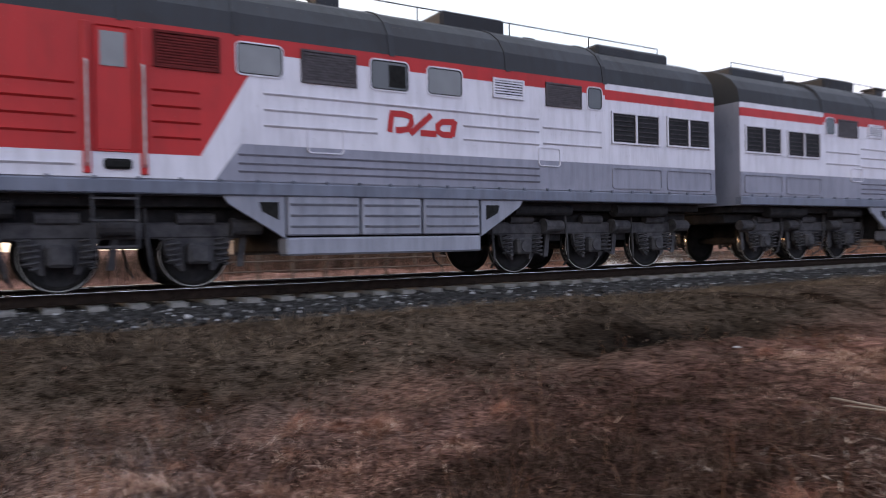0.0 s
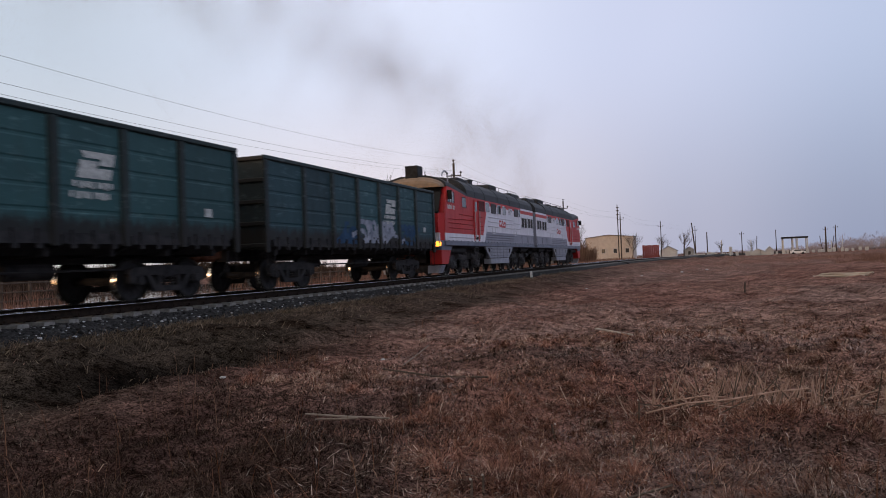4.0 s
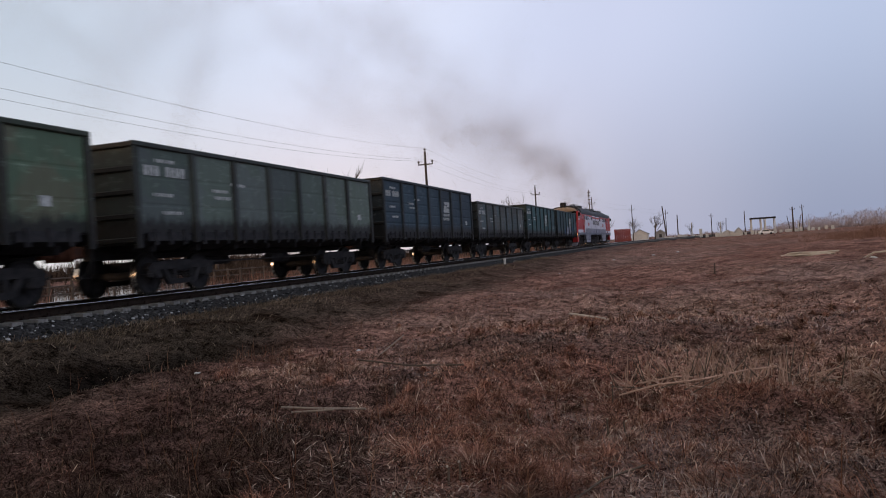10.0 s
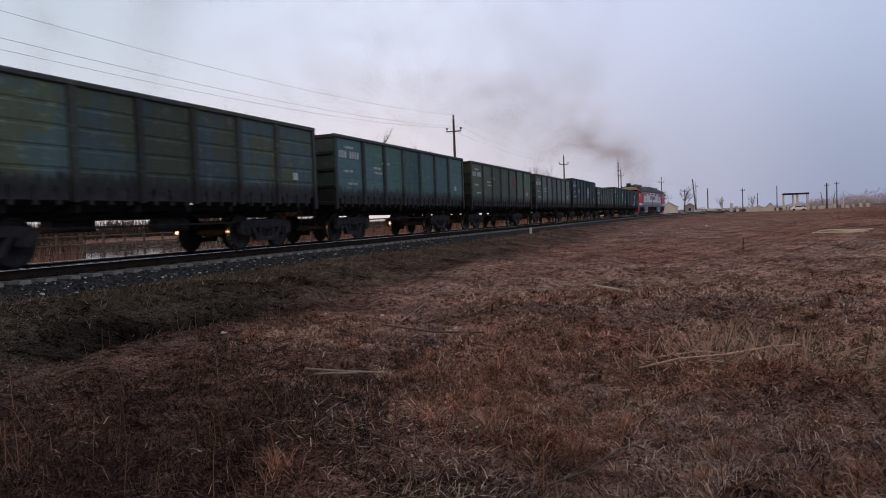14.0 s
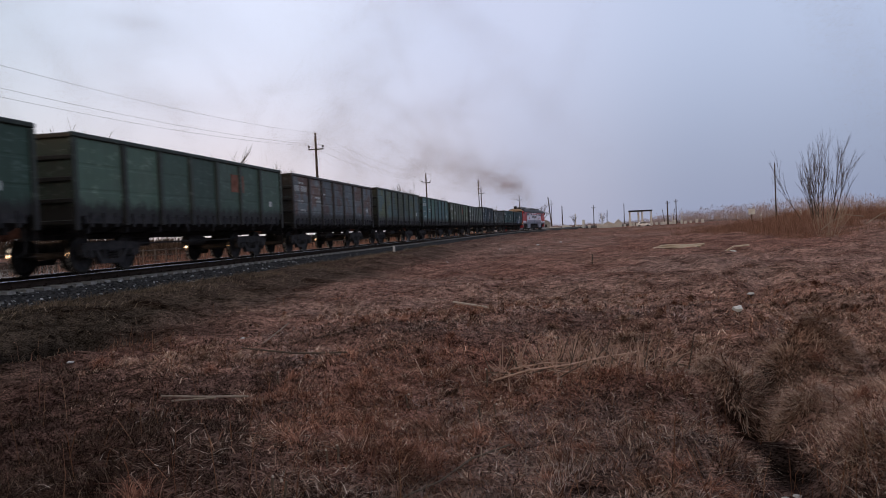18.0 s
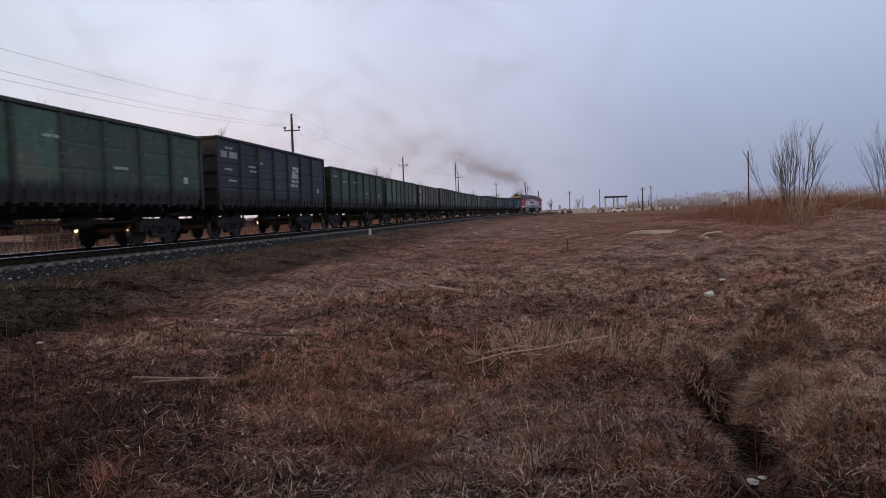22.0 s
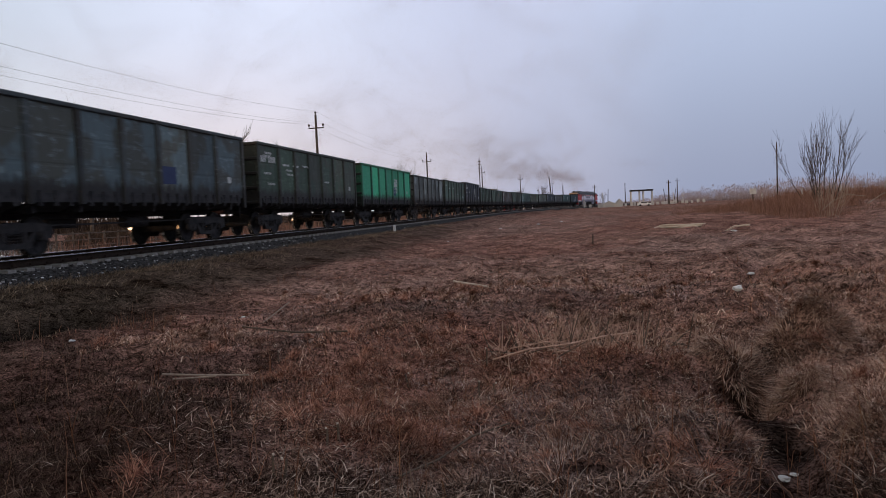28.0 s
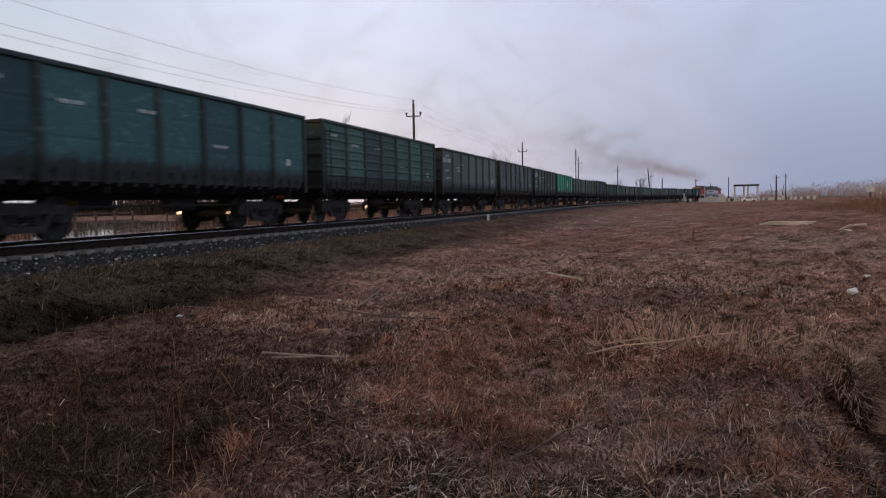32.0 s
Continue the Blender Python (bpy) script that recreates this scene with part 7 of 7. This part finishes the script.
    # far woods: rounded twiggy crowns on short trunks
    # twig colours lightened and greyed to paint in the distance haze
    wood = grass_mat("hazed_bare_woods", [(0.0, (0.2, 0.165, 0.175)), (0.5, (0.26, 0.215, 0.225)), (1.0, (0.34, 0.29, 0.295))], (0.23, 0.18, 0.18), (0.31, 0.25, 0.25), 0.02)
    trees = 1800
    third = trees // 3
    a = np.radians(np.concatenate([rng.uniform(-34, 6, third), rng.uniform(-34, -6, third), rng.uniform(-34, -13, third)]))
    dist = np.concatenate([rng.uniform(430, 640, third), rng.uniform(300, 390, third), rng.uniform(150, 290, third)])
    cx, cy = 12.7 - dist * np.sin(a), dist * np.cos(a)
    tall = (4.6 + 7.0 * lumps(cx, cy, 62, 45.0)) * rng.uniform(0.5, 1.15, trees) * np.where(dist < 295, 0.4, 1.0) * np.clip((-np.degrees(a) - 1.0) / 9.0, 0.28, 1.0)
    per = 60
    ti = np.repeat(np.arange(trees), per)
    q = len(ti)
    a2, lift = rng.uniform(0, 6.28, q), rng.uniform(0.0, 1.0, q)
    stem = lift < 0.06
    up = np.where(stem, 0.0, 0.06 + 0.76 * rng.uniform(0, 1, q))
    wide = tall[ti] * 0.5 * np.sqrt(np.clip(1 - ((up - 0.5) / 0.42) ** 2, 0, 1)) * np.sqrt(rng.uniform(0, 1, q))
    x, y = cx[ti] + np.cos(a2) * wide * ~stem, cy[ti] + np.sin(a2) * wide * ~stem
    h = np.where(stem, 0.5, rng.uniform(0.05, 0.15, q)) * tall[ti]
    z = ground_z(x, y) - 0.2 + tall[ti] * up
    ob = new("far_woods", blades("far_woods", x, y, z, h, rng.uniform(0.07, 0.19, q) * np.clip(dist[ti] / 300, 0.5, 2), np.where(stem, 0.03, np.abs(rng.normal(0.6, 0.5, q))), a2, wood, 8, 0.1))
    tagged(ob, "far line of bare woods, haze painted into their grey-brown", "woods", kind="stuff")


build_grass()


# ---- litter and sticks in the grass ----
def lying_stick(name, pts, r, mat, label, n=6, group=""):
    bm = bmesh.new()
    rod(bm, [(x, y, gz1(x, y) + lift) for x, y, lift in pts], r, n)
    solo(name, bm, mat, label, "stick", group)


def build_litter():
    dry = grime("dry_brown_stick", (0.24, 0.15, 0.115), (0.46, 0.31, 0.245), 0.9, 12)
    lying_stick("split_lath", [(8.85, 5.21, 0.11), (9.3, 5.13, 0.12), (9.82, 5.04, 0.11)], 0.01, M_WOOD, "pale split wooden lath in the dry grass")
    lying_stick("split_lath", [(9.0, 5.14, 0.09), (9.5, 5.03, 0.1)], 0.008, M_WOOD, "pale split wooden lath in the dry grass")
    lying_stick("bare_branch", [(11.98, 6.08, 0.12), (12.34, 6.14, 0.15), (12.74, 6.2, 0.18), (13.14, 6.42, 0.22), (13.42, 6.5, 0.25)], 0.009, dry, "long bleached bare branch on the grass")
    lying_stick("bare_branch", [(12.1, 6.55, 0.12), (12.5, 6.62, 0.15), (13.0, 6.78, 0.16)], 0.009, dry, "short bleached bare branch on the grass")
    lying_stick("dark_branch", [(11.71, 3.03, 0.08), (11.91, 3.33, 0.09), (12.08, 3.64, 0.09), (12.33, 3.88, 0.08)], 0.007, M_TWIG, "dark thin branch lying in the grass")
    lying_stick("weathered_board", [(10.36, 13.92, 0.1), (11.11, 13.51, 0.1)], 0.02, M_BLEACHED, "weathered board end in the grass")
    lying_stick("weathered_board", [(8.61, 7.55, 0.12), (9.4, 7.35, 0.11), (10.15, 7.07, 0.11)], 0.011, M_TWIG, "weathered board end in the grass")
    lying_stick("dark_branch", [(8.0, 9.6, 0.04), (8.25, 10.1, 0.25)], 0.008, M_WOOD, "thin grey branch lying in the grass")
    lying_stick("fallen_branch", [(25.7, 40.2, 0.3), (26.3, 40.4, 0.75), (27.0, 40.4, 0.95), (27.8, 40.2, 0.8)], 0.022, M_WOOD, "arched pale fallen branch in the brush")
    lying_stick("fallen_branch", [(27.6, 39.4, 0.5), (28.4, 39.6, 0.8), (29.3, 39.4, 1.0), (30.2, 39.0, 0.9)], 0.022, M_WOOD, "arched pale fallen branch in the brush")
    lying_stick("fallen_branch", [(18.6, 29.6, 0.05), (19.1, 29.2, 0.3), (19.6, 28.9, 0.12)], 0.035, M_BLEACHED, "broken pale branch end on the grass")
    rng = random.Random(8)
    pile = thing("brush_pile", "small heap of dry broken twigs in the grass", "brush pile")
    for i in range(280):
        x, y = rng.gauss(12.95, 0.5), rng.gauss(6.8, 0.34)
        a, e, l = rng.uniform(0, 6.28), rng.choice((0.12, 0.3, 0.8, 1.1, 1.3)) + rng.uniform(-0.08, 0.2), rng.uniform(0.14, 0.4)
        z = gz1(x, y) + 0.07
        bm = bmesh.new()
        tube(bm, (x, y, z), (x + l * math.cos(a) * math.cos(e), y + l * math.sin(a) * math.cos(e), z + l * math.sin(e)), rng.uniform(0.005, 0.008), 4, 0.004)
        part("twig", bm, dry if rng.random() > 0.25 else M_TWIG, pile)
    for x, y, h in ((11.14, 3.34, 0.12), (11.20, 3.40, 0.13), (11.04, 2.68, 0.16), (11.11, 2.64, 0.14), (12.0, 4.8, 0.2), (12.15, 4.72, 0.16), (11.3, 5.2, 0.14), (13.3, 4.3, 0.15), (9.6, 6.3, 0.15), (12.6, 7.9, 0.2), (11.9, 6.2, 0.22)):
        bm = bmesh.new()
        z = gz1(x, y)
        tube(bm, (x, y, z - 0.05), (x + rng.uniform(-0.03, 0.03), y, z + h - 0.01), 0.009, 6, 0.0075)
        ob = solo("cut_stem", bm, M_TWIG, "short cut-off woody stem with a pale top", "stem", "cut stems in the grass")
        bm = bmesh.new()
        tube(bm, (x, y, z + h - 0.012), (x, y, z + h), 0.0075, 6)
        part("cut_face", bm, M_BLEACHED, ob)
    # short pale chips of broken straw
    g = np.random.default_rng(93)
    n = 30000
    x, y, r = polar_spots(g, n, 2.4, 11.0, -34, 45, 0.8)
    keep = g.uniform(0, 1, n) < np.clip(2.4 * lumps(x, y, 97, 0.7) - 0.5, 0.05, 1) * np.clip((x - 9.5) / 2, 0, 1)
    keep &= (np.abs(x - (14.1 + 0.16 * (y - 3.6) + 0.12 * np.sin(y * 2.1))) > 0.22) & (np.hypot((x - 13.0) / 0.36, (y - 3.05) / 0.2) > 1)
    x, y, r = x[keep], y[keep], r[keep]
    m = len(x)
    chips = island_mat("pale_straw_chips", [(0.0, (0.14, 0.085, 0.065)), (0.5, (0.28, 0.185, 0.145)), (0.85, (0.42, 0.31, 0.25)), (1.0, (0.66, 0.54, 0.46))], 1.0)
    ob = new("straw_chips", blades("straw_chips", x, y, ground_z(x, y) + g.uniform(0.015, 0.07, m), g.uniform(0.04, 0.13, m), g.uniform(0.004, 0.009, m), g.normal(1.4, 0.22, m), g.uniform(0, 6.28, m), chips, 94, 0.3))
    tagged(ob, "short pale chips of broken straw on the matted grass", "straw", kind="stuff")
    # fine broken twigs strewn about
    n = 2200
    g = np.random.default_rng(91)
    x, y, r = polar_spots(g, n, 2.4, 30.0, -34, 90, 0.75)
    x, y, r = x[x > 9.2], y[x > 9.2], r[x > 9.2]
    m = len(x)
    ob = new("strewn_twigs", blades("strewn_twigs", x, y, ground_z(x, y) + g.uniform(0.02, 0.07, m), g.uniform(0.08, 0.3, m), g.uniform(0.0035, 0.007, m) * np.clip(r / 6, 1, 3), g.normal(1.45, 0.2, m), g.uniform(0, 6.28, m), M_WOOD, 92, 0.2))
    tagged(ob, "fine broken grey twigs strewn over the grass", "twigs", kind="stuff")
    bundle = thing("board_bundle", "bundle of long pale weathered boards lying in the field", "boards", m=Matrix.Translation((18.3, 37.6, gz1(18.3, 37.6) + 0.06)) @ Matrix.Rotation(radians(-22), 4, "Z"))
    for i in range(5):
        y, z = (-0.1, 0.06, 0.0, -0.05, 0.1)[i], (0.02, 0.05, 0.1, 0.13, 0.0)[i]
        bm = bmesh.new()
        rod(bm, [(-1.35 + 0.12 * i, y, z), (-0.6, y * 0.7, z + 0.02), (0.2, -y * 0.6, z), (1.3 - 0.16 * ((i * 2) % 5), -y, z + 0.03)], 0.045, 6)
        part("board", bm, M_BLEACHED, bundle)
    bm = bmesh.new()
    bmesh.ops.create_icosphere(bm, subdivisions=2, radius=0.065)
    for v in bm.verts:
        v.co *= 1 + 0.6 * noise.noise(v.co * 26)
        v.co.z *= 0.6
    solo("crumpled_rag", bm, M_LETTER, "crumpled white rag in the dry grass", "litter", m=Matrix.Translation((14.98, 9.05, gz1(14.98, 9.05) + 0.06)))
    for x, y, s in ((18.4, 29.3, 0.16), (14.1, 3.62, 0.045), (14.2, 3.75, 0.03), (6.6, 36.0, 0.07), (8.5, 45.0, 0.08), (10.2, 60.0, 0.13), (12.0, 66.0, 0.12), (7.4, 10.2, 0.05), (18.8, 28.0, 0.12), (16.4, 14.6, 0.08), (6.2, 7.5, 0.04), (11.5, 2.2, 0.03)):
        bm = bmesh.new()
        bmesh.ops.create_icosphere(bm, subdivisions=2, radius=s)
        off = Vector((x, y, 0))
        for v in bm.verts:
            v.co *= 1 + 0.5 * noise.noise(v.co * (1.5 / s) + off)
            v.co.z *= 0.35
        solo("pale_scrap", bm, M_CONCRETE, "pale scrap of rubbish lying in the field", "litter", "scraps in the field", m=Matrix.Translation((x, y, gz1(x, y) + s * 0.3)))


build_litter()


# ---- exhaust smoke ----
def puff_mesh(seed, size, n):
    """A loose cloud of tiny soot flecks, thick in the middle and thin outside."""
    rng = np.random.default_rng(seed)
    c = np.clip(rng.normal(0, 1, (n, 3)), -2.1, 2.1) * np.array(size)
    e = rng.normal(0, 0.0028, (n, 3, 3))
    k = Mat("brown_soot", 1.0, 0, 0.0) if "brown_soot" not in bpy.data.materials else None
    mat = k.m if k else bpy.data.materials["brown_soot"]
    if k:
        k.color(k.ramp(k.noise(0.8, 2), [(0.3, (0.27, 0.20, 0.165)), (0.7, (0.36, 0.275, 0.235))]))
    return raw_mesh("smoke_puff", (c[:, None] + e).reshape(-1, 3), np.arange(n * 3).reshape(-1, 3), mat)


def smoke_rows(te, stack, g, long):
    """Rides inside the engine until te, leaves the chimney, climbs, tumbles and spreads."""
    def riding(t, z):
        x, y, h = rail_at(train_s(t) + stack)
        return x, y, z
    rows = []
    t = 0.0
    while t < te - 0.25:
        rows.append((t, pose(*riding(t, 2.5))))
        t += 2.0
    if te > 0.2:
        rows.append((te - 0.12, pose(*riding(te - 0.12, 2.6))))
    x0, y0, _ = riding(te, 0)
    tilt, turn = g[3], g[4]
    for age in (0.0, 0.3, 0.6, 1.1, 1.8, 3.0, 5.0, 8.0, 13.0, 20.0, 34.0):
        t = te + age
        if t < 0 or t > 32.0:
            continue
        climb = 4.3 * (1 - math.exp(-age / 0.75)) + 0.04 * age
        s = 0.03 + 0.50 * age ** 0.72 + 0.05 * age ** 2
        rise = min(1.0, age / 0.5)
        ease = 1 - math.exp(-age / 2.5)
        rx = (66.0 * rise * (1 - ease) + tilt * ease) if long else tilt * ease
        z = 5.15 + climb + g[2] * s * 0.42 - (2.2 * (1 - rise) if long else 0.0)
        rows.append((t, pose(x0 + g[0] * s - 0.42 * age, y0 + g[1] * (s + 0.9 * min(1.0, age)) * 1.6 + 1.6 * (1 - math.exp(-age / 0.6)), z, rx, 0, turn * ease)))
    if rows[0][0] > 0:
        rows.insert(0, (0.0, rows[0][1]))
    if rows[-1][0] < 32.0:
        rows.append((32.0, rows[-1][1]))
    return rows


def build_smoke():
    rng = random.Random(77)
    thin = [puff_mesh(90 + i, (0.32, 1.9, 0.32), 34000) for i in range(3)]
    wide = [puff_mesh(95 + i, (0.68, 2.7, 0.62), 85000) for i in range(3)]
    tail = 1.113 - CAR
    out = []
    for stack in (tail + 8.38, tail + SEC + 0.87 + (SEC - 8.38)):
        for meshes, step in ((thin, 0.4), (wide, 0.34)):
            for i in range(int(33.2 / step)):
                te = -1.5 + i * step + rng.uniform(-0.04, 0.04)
                ob = new("smoke_puff", meshes[i % 3])
                tagged(ob, "thin brown puff of diesel exhaust smoke", "smoke", "exhaust smoke")
                k = 1.0 if meshes is wide else 0.75
                g = (rng.gauss(0, 0.7) * k, rng.gauss(0, 0.8) * k, rng.gauss(0, 0.6) * k, rng.uniform(-75, 75), rng.choice((-1, 1)) * rng.uniform(58, 88))
                out.append((ob, te, stack, g, True))
    return out


# ---- movement ----
def train_s(t):
    """Front face of where wagon 0 would be, along the track."""
    return 8.768 + 8.328 * t + 0.02317 * t * t


def on_track(s):
    x, y, h = rail_at(s)
    return Matrix.Translation((x, y, 0)) @ Matrix.Rotation(h, 4, "Z")


def roll_rows(y, r, way):
    """A wheelset that rolls along with the train, in steps of under 90 degrees."""
    total = (train_s(32.0) - train_s(0.0)) / r
    n = int(total / radians(75)) + 1
    rows = []
    for i in range(n + 1):
        t = 32.0 * i / n
        rows.append((t, pose(0, y, r, -math.degrees((train_s(t) - train_s(0)) / r) * way)))
    return rows


def motions():
    times = [float(t) for t in range(0, 33)]
    for num, car in CARS:
        walk(car, [(t, on_track(train_s(t) - CAR * num - BODY / 2)) for t in times])
    tail = 1.113 - CAR
    walk(REAR, [(t, on_track(train_s(t) + tail + SEC / 2)) for t in times])
    walk(FRONT, [(t, on_track(train_s(t) + tail + SEC * 1.5 + 0.87) @ Matrix.Rotation(math.pi, 4, "Z")) for t in times])
    made = {}
    for top, way in [(REAR, 1), (FRONT, -1)] + [(car, 1) for _, car in CARS]:
        for ob in top.children_recursive:
            if ob.name.startswith("wheelset"):
                y, r = ob.matrix_basis.translation.y, ob.matrix_basis.translation.z
                key = (round(y, 3), round(r, 3), way)
                walk(ob, made.setdefault(key, roll_rows(y, r, way)))
    for ob, te, stack, g, long in SMOKE:
        walk(ob, smoke_rows(te, stack, g, long))


REAR = loco_section()
FRONT = copy_thing(REAR, Matrix.Identity(4))
CARS = build_wagons()
SMOKE = build_smoke()
motions()
